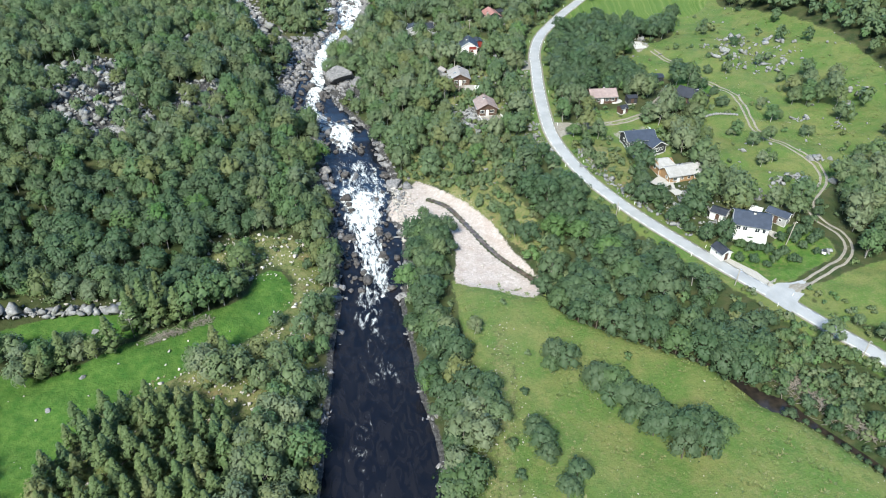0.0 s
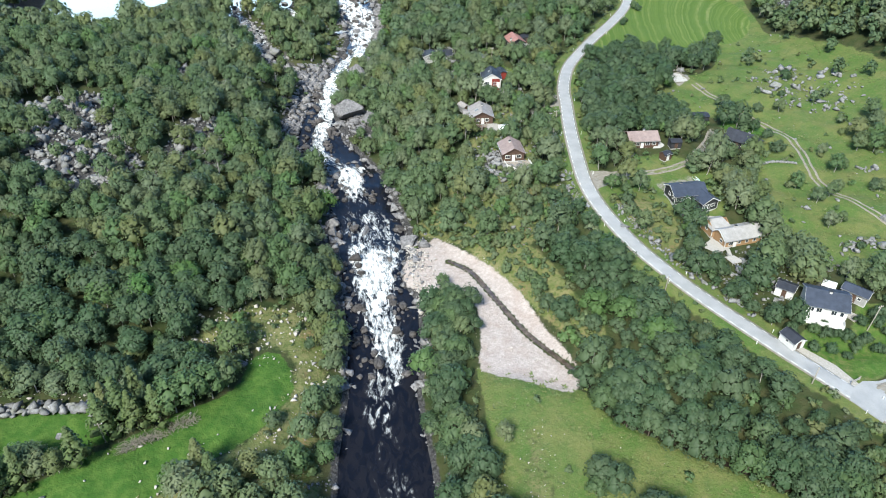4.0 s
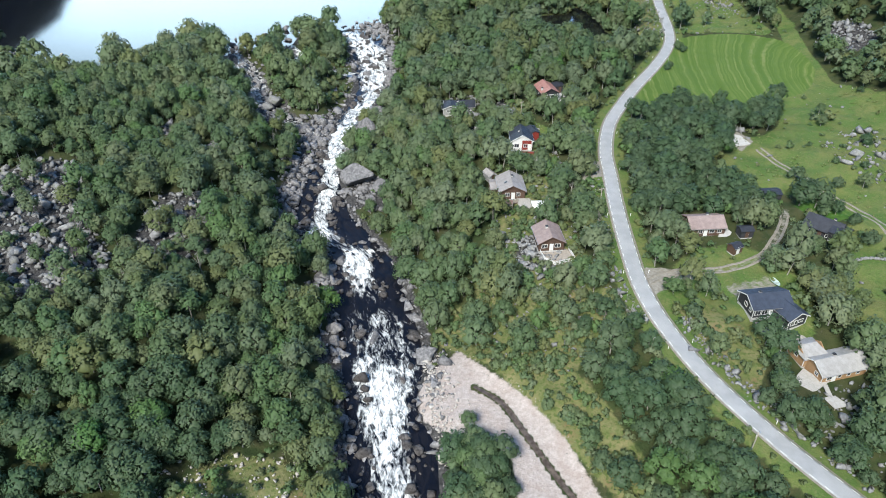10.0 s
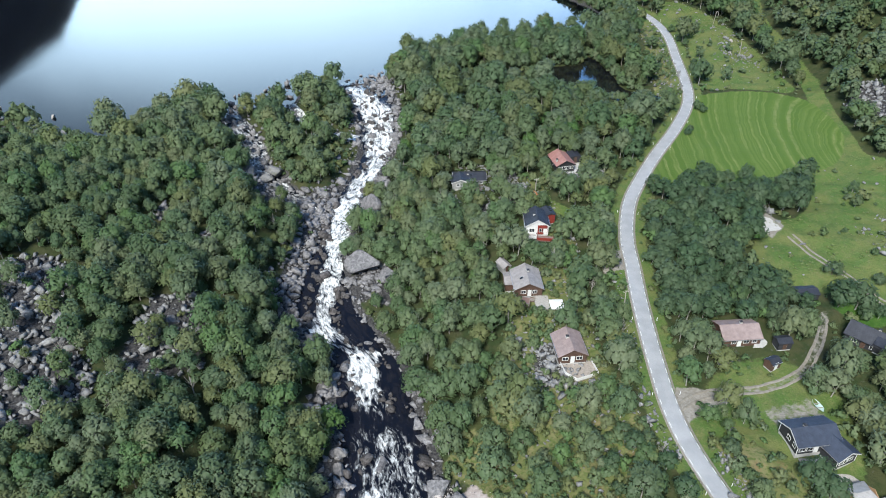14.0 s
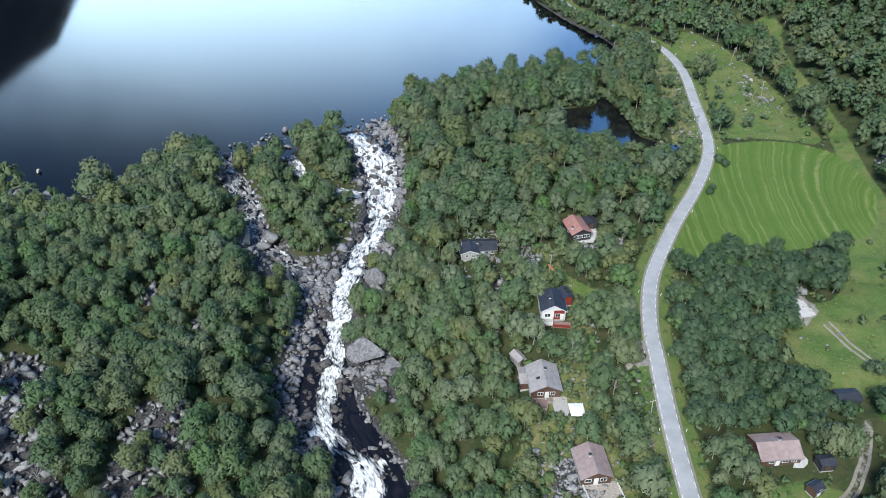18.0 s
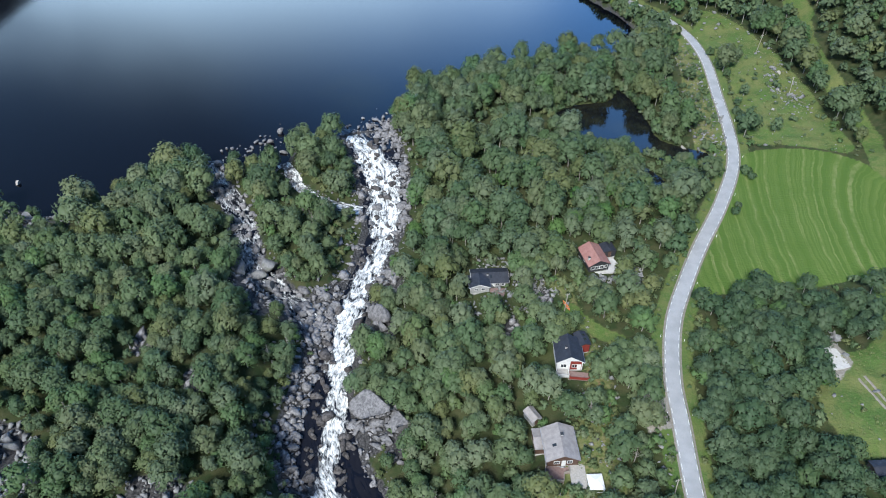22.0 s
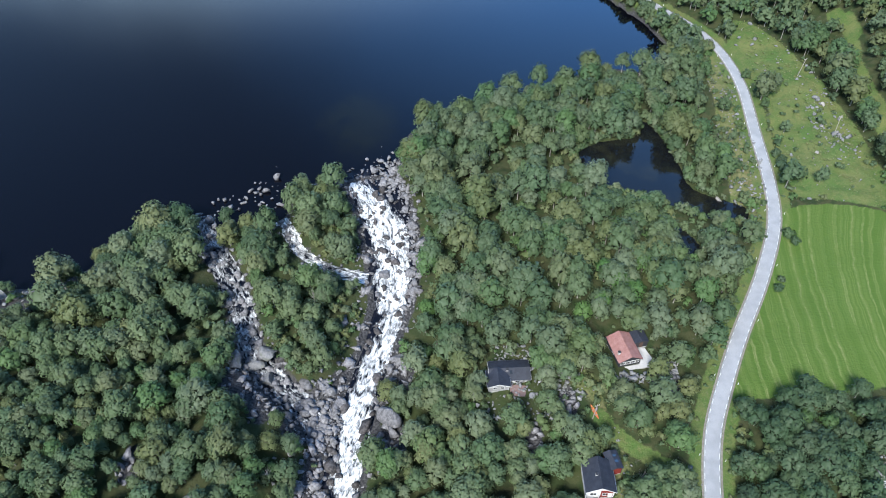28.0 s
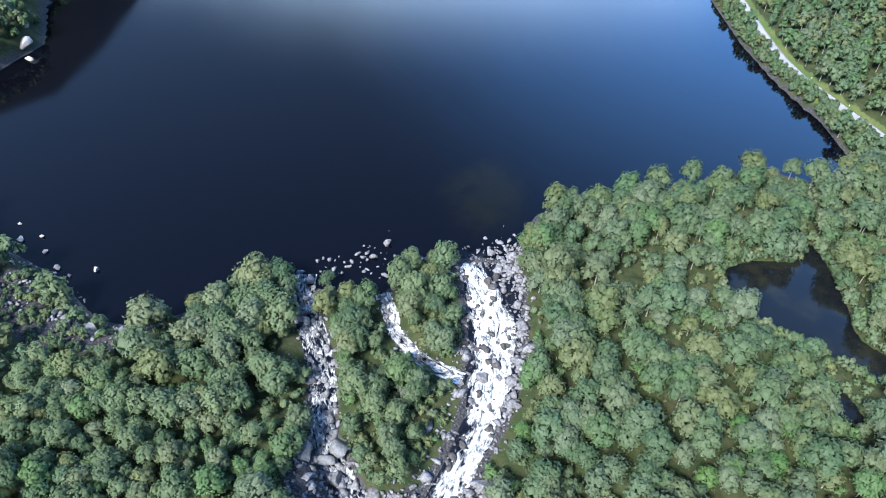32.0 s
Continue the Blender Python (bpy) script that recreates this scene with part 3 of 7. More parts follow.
LAKE_SHORE = pts("""-283,447 -256,411 -258,378 -228,332 -190,303 -162,296 -141,285 -128,286 -118,296 -107,311 -97,313 -93,310.5 -86,311 -78,310.3 -74,311.5 -71.5,316 -70.8,324 -71,331 -66,330 -58,331 -52,334 -42,335
-40,350 -38,357 -22,369 -5,378 9,386 29,399 43,396 52,400 58,412 51,434 38,458 26,487 14,529 -2,590 -40,700 -80,900 -100,1500 -520,1500 -430,1000 -370,780 -330,640 -312,530""")
POND_TEXT = ("14,347 23,354 35,357 38,367 43,360 47,342 49,331 63,323 61,317 47,319 40,324 19,331")
POOL_TEXT = ("35,311 40,316 46,306 41,301")
def ring(text, step=3.0):
    p = pts(text)
    return curve(np.vstack([p, p[:1]]), step)[:-1]


POND, POOL = ring(POND_TEXT), ring(POOL_TEXT)
GRAVEL_BAR = ring("-7,166 -14,158 -13,149 -5,144 2,140 3,128 3,121 11,118 20,115 22,121 17,131 12,142 5,153 -2,160")
LEFT_FIELD = ring("-70,60 -86,88 -75,90 -67,95 -60,101 -52,108 -44,115 -42,123 -37,125 -33,117 -37,106 -49,93 -58,84 -63,76 -64,60")
LEFT_FIELD_B = ring("-92,98 -80,106 -68,107.5 -60,104 -66,99 -80,96")
LEFT_HEATH = ring("-62,62 -60,82 -48,94 -38,104 -33,118 -36,126 -48,126 -55,122 -50,134 -40,138 -30,130 -27,110 -26,90 -40,80 -40,62")
MEADOW = ring("2,122 20,116.5 25,109.5 34,103.5 41,99.2 49.5,93.2 59.5,81.5 67,73 78,52 86,30 -2,30 3,60 4.5,90 4,105")
PASTURE = ring("66,240 63,231 60,224 62,218 66,213 74,211 80,206 82,200 76,188 71,176 70,160 74,148 84,140 90,142 95,147 102,153 112,157 124,160 132,180 128,230 112,262 100,285 90,276 86,262 84,250 76,240")
MOWN = ring("41,257 52,278 62,298 70,318 80,322 95,319 104,312 107,296 105,280 96,266 84,263 70,260")
STRIP = ring("76,326 90,322 104,318 104,335 103,360 99,385 92,410 83,425 78,410 81,380 78,352")
GARDEN = ring("62,122 70,113 78,117 86,121.5 86,130 78,133 74,126 66,127")
YARD = pts("46,178 58,181 60,176 50,172")
LAWN_R = ring("74,112 82,114 96,119 110,112 104,96 90,98 80,103")
VERGE = ring("34,172 46,168 50,160 46,150 40,153 35,163")
SCREE = ring("-122,200 -108,212 -98,206 -92,190 -80,176 -88,164 -102,166 -112,182")
SCREE_B = pts("-78,203 -65,202 -63,187 -70,177 -79,180")
SCREE_C = pts("6,196 12,196 11,184 5,184")
KNOLL = ring("92,232 100,238 112,230 114,218 104,214 94,220")
FAR_SCREE = pts("112,300 124,310 128,292 118,286")
SHORE_ROCKS = ring("-168,294 -158,290 -142,281 -126,281 -130,274 -150,271 -172,282")
ROADBANK = ring("61,314 68,330 70.5,350 72.2,372 72,392 70,404 66,404 65,385 63,366 61,345 58.5,326")
HILL_PATH = curve(pts("114,414 116.5,404 113,394 111.5,382 111,371 110,357 111.5,340 111,326 108,310 105,276 101,254"), 3)
BAR_EDGE = ring("-13,170 -6,164 1,158 7,147 12,141 19,131 24,124 28,130 22,142 17,152 10,162 0,170 -8,178")
HOME_LAWN = ring("35,171 45,168 51,160 59,161 64,170 63,183 56,190 45,189 37,181")
ISLET = ring("-64,306 -56,300.5 -50,300 -49,306 -53,315 -58,323 -64,328 -69,327 -69,316")
ISLE = ring("-61,262 -53,266 -47,284 -50,293 -61,298 -70,292 -74,283 -70,271")
DRYBANK = ring("5,58 5.5,84 9,100 10,108 14,104 15,90 14,72 15,58")
SLOPE = ring("70,107 66,102 63,95 60,90 63,84 70,75 84,58 98,60 90,76 82,89 76,97")
DRY = ring("5,262 12,262 12,228 2,204 -4,190 -2,172 2,158 14,156 24,164 24,176 18,200 18,228 14,250")

# rock too big and bare for trees
BARE_ROCK = pts("-34.5,224.5,4 -29,221.5,3 -35.5,251,4 -34,268,3 -67,266,5.5 -71,262,5 -65,257,4.5 -53,260,3.5 -48,254,3.5 -65,326,2.5 -13.5,163,4.5 -19.5,180,4.2 -39,186,3.2 -34.5,170,3 -57,253,3.5 -32.5,226,3.5 4.5,258.7,2.4 28.5,265,2.4 -3.5,250.5,2.2 -88,239,2.4 -74,229,2.2")
ROAD_Z = np.convolve(np.pad(lie(ROAD[:, 0], ROAD[:, 1]), 12, "edge"), np.ones(25) / 25, "valid") + 0.25
NOISE_A = np.random.RandomState(3).uniform(0, 6.28, (14, 3))


def rough(x, y, scale):
    """Cheap even unevenness of about -1 to 1."""
    out = 0
    for k, (a, b, c) in enumerate(NOISE_A):
        f = (0.6 + 0.22 * k) / scale
        out = out + np.sin(f * (x * math.cos(a) + y * math.sin(a)) + b) * np.cos(f * 0.7 * (y * math.cos(c) - x * math.sin(c)) + a)
    return out / 4.0


def land(x, y):
    """Height of the ground at plan places."""
    x, y = np.asarray(x, float), np.asarray(y, float)
    h = lie(x, y)
    flat = np.minimum(smooth(0, 6, -inside(x, y, MEADOW)), smooth(0, 6, -inside(x, y, MOWN)))
    h = h + rough(x, y, 5.0) * (0.12 + 0.5 * flat) + rough(x + 40, y, 17.0) * 0.9 * flat
    # mountains round about
    shore = signed(x, y, LAKE_SHORE)
    peak = np.zeros(h.shape)
    for px, py, steep, top in ((-669, 972, 1.09, 355), (-664, 664, 0.85, 347)):
        peak = np.maximum(peak, top - steep * np.sqrt((x - px) ** 2 + (y - py) ** 2 + 6400))
    rise = np.minimum(peak, np.clip(-shore - 3, 0, 999) * 1.6) * smooth(-225, -300, x)
    h = np.where(rise > 0, np.maximum(h, LAKE + rise), h)
    h = h + np.clip(-x - 320, 0, 600) * 0.4 * smooth(330, 180, y) + np.clip(x - 320, 0, 700) * 0.5
    h = h + np.clip(y - 1500, 0, 1500) * 0.35 + np.clip(-y - 100, 0, 1200) * 0.1
    h = h + rough(x, y, 160.0) * 25 * smooth(330, 700, np.hypot(x, y - 250))
    # river and its channels
    lvl, l, r = river(y, 3), river(y, 1), river(y, 2)
    d = np.abs(x - (l + r) / 2) - (r - l) / 2
    inr = (y < 345).astype(float)
    h = np.where(inr > 0, h + (1 - smooth(0.5, 13, d)) * (lvl + 0.35 + 0.07 * np.clip(d, 0, 20) - h), h)
    h = h - 1.3 * (1 - smooth(-2.5, 0.6, d)) * inr
    for line, w in ((SIDE, 3.2), (MID, 1.6)):
        dd, al = to_line(x, y, line)
        z = np.interp(al, np.linspace(0, 1, len(line)), line[:, 2])
        h = h + (1 - smooth(w * 0.6, w + 4, dd)) * (z - 0.1 - h)
    dd, _ = to_line(x, y, CREEK)
    h = h - np.interp(y, [112, 120], [1.4, 0.5]) * np.exp(-((dd / np.interp(y, [78, 84, 88, 92, 112, 120], [1.5, 3.2, 1.6, 1.0, 1.0, 1.7])) ** 4))
    # bar, lake, ponds
    bar = smooth(-3, 3, inside(x, y, GRAVEL_BAR))
    h = h + bar * 0.75 * (2.2 + 0.02 * (y - 120) - h)
    h = np.where(shore > -6, h + smooth(-6, 0, shore) * (LAKE + 0.15 - h), h)
    h = np.where(shore > 0, LAKE + 0.15 - np.clip(shore * 0.22, 0, 9), h)
    for p in (POND, POOL):
        s = inside(x, y, p)
        h = np.where(s > -5, h + smooth(-5, 0, s) * (LAKE + 0.2 - h), h)
        h = np.where(s > 0, LAKE + 0.2 - np.clip(s * 0.5, 0, 3), h)
    # road bed
    dr, al = to_line(x, y, ROAD)
    z = np.interp(al, np.linspace(0, 1, len(ROAD)), ROAD_Z)
    h = h + (1 - smooth(2.9, 7.5, dr)) * (z - 0.12 - h)
    return h




# ---- ground: one sheet to the horizon ----
def spans(*rows):
    out = []
    for a, b, step in rows:
        out.append(np.linspace(a, b, max(1, int(round((b - a) / step))), endpoint=False))
    return np.concatenate(out + [[rows[-1][1]]])


gx = spans((-4200, -1200, 600), (-1200, -420, 130), (-420, -290, 20), (-290, -200, 4), (-200, -135, 3), (-135, -62, 2.2), (-62, -17, 1.25), (-17, 30, 0.8), (30, 112, 1.25), (112, 180, 2.6), (180, 300, 10), (300, 900, 75), (900, 4200, 600))
gy = spans((-3000, -200, 560), (-200, 30, 30), (30, 60, 3), (60, 112, 1.3), (112, 170, 0.85), (170, 345, 1.3), (345, 440, 1.9), (440, 600, 7), (600, 1500, 75), (1500, 4300, 560))
GX, GY = np.meshgrid(gx, gy)
GZ = land(GX, GY)
nx, ny = len(gx), len(gy)


def ground_z(x, y):
    """Ground height in metres at a place in metres, off the sheet itself."""
    x, y = np.asarray(x, float) / K, np.asarray(y, float) / K
    i, j = np.clip(np.searchsorted(gx, x) - 1, 0, nx - 2), np.clip(np.searchsorted(gy, y) - 1, 0, ny - 2)
    s, t = (x - gx[i]) / (gx[i + 1] - gx[i]), (y - gy[j]) / (gy[j + 1] - gy[j])
    return K * ((GZ[j, i] * (1 - s) + GZ[j, i + 1] * s) * (1 - t) + (GZ[j + 1, i] * (1 - s) + GZ[j + 1, i + 1] * s) * t)


quad = (np.arange(ny - 1)[:, None] * nx + np.arange(nx - 1)[None]).ravel()
loops = np.stack([quad, quad + 1, quad + nx + 1, quad + nx], -1).ravel()


def zone(poly, soft=1.2):
    return smooth(-soft, soft, inside(GX, GY, poly))


grass = np.maximum.reduce([zone(p) for p in (MEADOW, PASTURE, STRIP, LAWN_R, GARDEN)] + [0.75 * zone(HOME_LAWN, 2)])
dr, _ = to_line(GX, GY, ROAD)
grass = np.maximum(grass, 1 - smooth(3.4, 6.0, dr))
dp, _ = to_line(GX, GY, PATH)
grass = np.maximum(grass, 1 - smooth(1.0, 2.6, dp))
grass = np.maximum(grass, 1 - smooth(1.6, 3.4, to_line(GX, GY, HILL_PATH)[0]))
grass = grass * (1 - 0.55 * zone(DRYBANK, 3))
lush = np.maximum.reduce([zone(LEFT_FIELD), zone(LEFT_FIELD_B), 0.55 * zone(GARDEN), 0.8 * zone(pts("76,200 86,200 84,208 76,214 72,206"), 1.5)])
heath = np.maximum.reduce([zone(LEFT_HEATH, 3), zone(DRY, 3), zone(BAR_EDGE, 2), zone(VERGE, 1.0), 0.62 * zone(DRYBANK, 3), zone(ROADBANK, 1.5)])
rl, rr = river(GY, 1), river(GY, 2)
bank = np.abs(GX - (rl + rr) / 2) - (rr - rl) / 2
rocky = (1 - smooth(np.interp(GY, [120, 140], [0.1, 0.6]), np.interp(GY, [120, 140], [1.2, 2.6]), bank - 2.5 * ((GX < rl + 3) & (GY > 196) & (GY < 266)))) * (GY < 340)
for line, w in ((SIDE, 4.0), (MID, 1.6)):
    rocky = np.maximum(rocky, 1 - smooth(w * 0.6, w + 1.0, to_line(GX, GY, line)[0]))
rocky = np.maximum.reduce([rocky, *(zone(p, 2) for p in (SCREE, SCREE_B, SCREE_C, FAR_SCREE)), 0.35 * zone(KNOLL, 4), 0.8 * zone(SHORE_ROCKS, 2)])
rocky = np.maximum(rocky, smooth(-2.2, 0, inside(GX, GY, LAKE_SHORE)) * 0.8)
for cx, cy, cr in BARE_ROCK:
    rocky = np.maximum(rocky, 0.85 * (1 - smooth(0.75, 1.15, np.hypot((GX - cx) / cr, (GY - cy + 2.6) / (cr + 2.6)))))
dt, _ = to_line(GX, GY, TRACK)
dd, _ = to_line(GX, GY, DRIVE)
ruts = (1 - smooth(0.9, 2.0, dt)) * 0.33
ruts = np.maximum.reduce([ruts, (1 - smooth(0.8, 1.7, dd)) * 0.46, 0.55 * zone(YARD, 2.0), zone(pts("67.5,107.5 70.5,112.5 75,113.6 78,113.2 74,110.5 72,106"), 0.7), zone(pts("30.5,172 32,182 37,182 42,179 37,176.5"), 1.0), zone(pts("67,231 66,242 70,243 72,236"), 1.0), zone(pts("24,218 24,228 30,226 30,219"), 1.2)])
gravel = zone(GRAVEL_BAR, 1.2)
gravel = gravel * smooth(0.2, 1.3, to_line(GX, GY, CREEK)[0])
ground = part("ground", raw_mesh("ground", np.stack([GX, GY, GZ], -1).reshape(-1, 3) * K, loops, np.full(len(quad), 4), [
    ("grass", "FLOAT", grass), ("lush", "FLOAT", lush), ("heath", "FLOAT", heath), ("mown", "FLOAT", zone(MOWN, 1.0)),
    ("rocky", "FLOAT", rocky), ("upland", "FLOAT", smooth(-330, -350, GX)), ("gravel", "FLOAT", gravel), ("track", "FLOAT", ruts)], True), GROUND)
tagged(ground, "valley floor of grass, forest soil, gravel and bare rock", "ground", kind="structure")


# ---- lake, ponds, river, creek ----
def sheet(name, poly, z, material, grow=0.0):
    c = poly.mean(0)
    p = poly + grow * (poly - c) / np.linalg.norm(poly - c, axis=1)[:, None]
    me = bpy.data.meshes.new(name)
    me.from_pydata([(a * K, b * K, z * K) for a, b in p], [], [tuple(range(len(p)))])
    if me.polygons[0].normal.z < 0:
        me.flip_normals()
    return part(name, me, material)


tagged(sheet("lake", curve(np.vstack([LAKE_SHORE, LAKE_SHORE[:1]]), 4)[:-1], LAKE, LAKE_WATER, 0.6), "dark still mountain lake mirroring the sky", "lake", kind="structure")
tagged(sheet("pond", POND, LAKE, POND_WATER, 1.0), "small dark pond among birch trees", "pond", kind="structure")
tagged(sheet("pond", POOL, LAKE, POND_WATER, 1.0), "small dark forest pool under trees", "pond", kind="structure")

rs = np.arange(-40, 337.5, 0.6)
us = np.linspace(-1.08, 1.08, 33)
RY, RU = np.meshgrid(rs, us, indexing="ij")
left, right = river(RY, 1), river(RY, 2)
RX = (left + right) / 2 + RU * (right - left) / 2
flow_u = RX - (left + right) / 2
off = np.abs(RX - foam(RY, 1) - 0.9 * rough(RX, RY, 2.6)) / foam(RY, 2)
wild = 0.88 * foam(RY, 3) * (1 - smooth(0.55, 1.35, off))
bias = wild + 0.1 * rough(RX * 1.3, RY * 0.6, 2.2) * np.clip(wild * 3, 0.3, 1)
RZ = river(RY, 3) + np.clip(wild, 0, 1) * (0.14 * rough(RX * 1.5, RY, 0.9) + 0.12) + 0.03 * rough(RX, RY, 1.5)
n0, n1 = RY.shape
q = (np.arange(n0 - 1)[:, None] * n1 + np.arange(n1 - 1)[None]).ravel()
rl = np.stack([q, q + 1, q + n1 + 1, q + n1], -1).ravel()
river_ob = part("river", raw_mesh("river", np.stack([RX, RY, RZ], -1).reshape(-1, 3) * K, rl, np.full(len(q), 4), [
    ("rapid", "FLOAT", bias), ("flow", "FLOAT_VECTOR", np.stack([flow_u, RY, 0 * RY], -1).reshape(-1, 3))], True), RIVER_WATER)
tagged(river_ob, "dark peaty river with white rapids between boulders", "river", kind="structure")


def stream(name, line, levels, half, wild, label, material=RIVER_WATER):
    t = np.gradient(line[:, :2], axis=0)
    nrm = np.stack([t[:, 1], -t[:, 0]], -1) / np.linalg.norm(t, axis=1)[:, None]
    u = np.linspace(-1, 1, 9)
    half = np.broadcast_to(np.asarray(half, float), (len(line),))[:, None]
    P = line[:, None, :2] + (u[None] * half)[..., None] * nrm[:, None]
    Z = np.repeat(levels[:, None], 9, 1) + 0.05 * rough(P[..., 0], P[..., 1], 0.8)
    n = len(line)
    q = (np.arange(n - 1)[:, None] * 9 + np.arange(8)[None]).ravel()
    lp = np.stack([q, q + 1, q + 10, q + 9], -1).ravel()
    s = np.r_[0, np.cumsum(np.linalg.norm(np.diff(line[:, :2], axis=0), axis=1))]
    fl = np.stack([u[None] * half, np.repeat(s[:, None], 9, 1) + 50, 0 * Z], -1)
    ob = part(name, raw_mesh(name, np.concatenate([P, Z[..., None]], -1).reshape(-1, 3) * K, lp, np.full(len(q), 4), [
        ("rapid", "FLOAT", np.full(Z.size, wild)), ("flow", "FLOAT_VECTOR", fl.reshape(-1, 3))], True), material)
    return tagged(ob, label, "stream", kind="structure")


fine_side, fine_mid = curve(SIDE[::4], 0.7), curve(MID[::3], 0.7)
stream("side_stream", fine_side, fine_side[:, 2] + 0.35, 3.4, 0.5, "narrow side stream tumbling through boulders")
stream("side_stream", fine_mid, fine_mid[:, 2] + 0.22, 2.1, 0.72, "short white cascade from the lake")
fine_creek = curve(CREEK[::3], 0.8)
creek_z = ground_z(fine_creek[:, 0] * K, fine_creek[:, 1] * K) / K
creek_z = np.convolve(np.pad(creek_z, 6, "edge"), np.ones(13) / 13, "valid") + np.interp(np.arange(len(fine_creek)), [0, 50, 60, 90], [0.13, 0.13, 0.34, 0.45])
creek_half = np.interp(np.arange(len(fine_creek)), [0, 8, 55, 80, 130], [0.35, 0.55, 0.48, 0.5, 0.6]) + 1.9 * np.exp(-(((fine_creek[:, 1] - 84) / 3.6) ** 2))
top = fine_creek[:, 1] > 118
low = fine_creek[:, 1] < 118.8
stream("creek", fine_creek[top], creek_z[top], creek_half[top], -0.3, "shallow brown creek running down the gravel bar", SHALLOW)
stream("creek", fine_creek[low], creek_z[low] - 0.01, creek_half[low], -0.3, "still dark creek at the edge of the meadow", CREEK_WATER)

# ---- road ----
road_line = curve(ROAD[::2], 1.0)
_, share = to_line(road_line[:, 0], road_line[:, 1], ROAD)
road_z = np.interp(share, np.linspace(0, 1, len(ROAD)), ROAD_Z)
tan = np.gradient(road_line, axis=0)
road_n = np.stack([tan[:, 1], -tan[:, 0]], -1) / np.linalg.norm(tan, axis=1)[:, None]
HALF = 1.66


def ribbon(name, line, nrm, z, offs, drops, material, parent=None):
    P = np.concatenate([line[:, None] + np.array(offs)[None, :, None] * nrm[:, None], (z[:, None] + np.array(drops)[None])[..., None]], -1) * K
    n, w = P.shape[:2]
    q = (np.arange(n - 1)[:, None] * w + np.arange(w - 1)[None]).ravel()
    return part(name, raw_mesh(name, P.reshape(-1, 3), np.stack([q, q + 1, q + w + 1, q + w], -1).ravel(), np.full(len(q), 4), (), True), material, parent)


road = ribbon("road", road_line, road_n, road_z, [-HALF - 0.15, -HALF, -1.2, 0, 1.2, HALF, HALF + 0.15], [-0.3, 0.0, 0.03, 0.05, 0.03, 0.0, -0.3], ASPHALT)
tagged(road, "narrow pale asphalt road with broken white edge lines", "road", kind="structure")
for s, nm in ((-1, "road_shoulder"), (1, "road_shoulder")):
    tagged(ribbon(nm, road_line, road_n, road_z, sorted([s * (HALF + 0.1), s * (HALF + 0.3), s * (HALF + 0.5)]), [-0.07, -0.04, -0.01][:: -s] if s < 0 else [-0.01, -0.04, -0.12], DIRT), "grey gravel shoulder along the road", "road shoulder", kind="structure")
for line, lab in ((TRACK, "gravel wheel track through the pasture"), (DRIVE, "gravel wheel track of the drive")):
    fl = curve(line[::2], 0.8)
    tg = np.gradient(fl, axis=0)
    nn = np.stack([tg[:, 1], -tg[:, 0]], -1) / np.linalg.norm(tg, axis=1)[:, None]
    for o in (-0.72, 0.72):
        wob = 0.12 * rough(fl[:, 0], fl[:, 1], 2.0)[:, None] * nn
        cl = fl + o * nn + wob
        tagged(ribbon("wheel_track", cl, nn, ground_z(cl[:, 0] * K, cl[:, 1] * K) / K, [-0.36, -0.2, 0.2, 0.36], [-0.03, 0.06, 0.06, -0.03], DIRT), lab, "track", kind="structure")
run = np.r_[0, np.cumsum(np.linalg.norm(np.diff(road_line, axis=0), axis=1))] * K
dash = bpy.data.meshes.new("edge_line")
dash.from_pydata([(-0.07, -0.75, -0.02), (0.07, -0.75, -0.02), (0.07, 0.75, -0.02), (-0.07, 0.75, -0.02), (-0.07, -0.75, 0.006), (0.07, -0.75, 0.006), (0.07, 0.75, 0.006), (-0.07, 0.75, 0.006)], [],
                 [(4, 5, 6, 7), (0, 1, 5, 4), (1, 2, 6, 5), (2, 3, 7, 6), (3, 0, 4, 7)])
dash.materials.append(PAINT)
s0, s1 = np.interp(85, road_line[:140, 1], run[:140]), np.interp(470, road_line[:, 1], run)
for s in np.arange(s0, s1, 3.0):
    c = np.array([np.interp(s, run, road_line[:, k]) for k in (0, 1)] + [np.interp(s, run, road_z)])
    t = np.array([np.interp(s + 1, run, road_line[:, k]) for k in (0, 1)] + [np.interp(s + 1, run, road_z)]) - c
    yaw, pitch = math.degrees(math.atan2(-t[0], t[1])), math.degrees(math.atan2(t[2], math.hypot(t[0], t[1])))
    n = np.array([t[1], -t[0]]) / math.hypot(t[0], t[1])
    for side in (-1, 1):
        p = c[:2] + side * (HALF - 0.17) * n
        part("edge_line", dash, PAINT, road, at=pose(p[0] * K, p[1] * K, c[2] * K + 0.016, pitch, 0, yaw))


# ---- trees ----
rng = np.random.RandomState(11)
OCTA = (np.array([(1, 0, 0), (-1, 0, 0), (0, 1, 0), (0, -1, 0), (0, 0, 1), (0, 0, -1)], float), [(0, 2, 4), (2, 1, 4), (1, 3, 4), (3, 0, 4), (2, 0, 5), (1, 2, 5), (3, 1, 5), (0, 3, 5)])


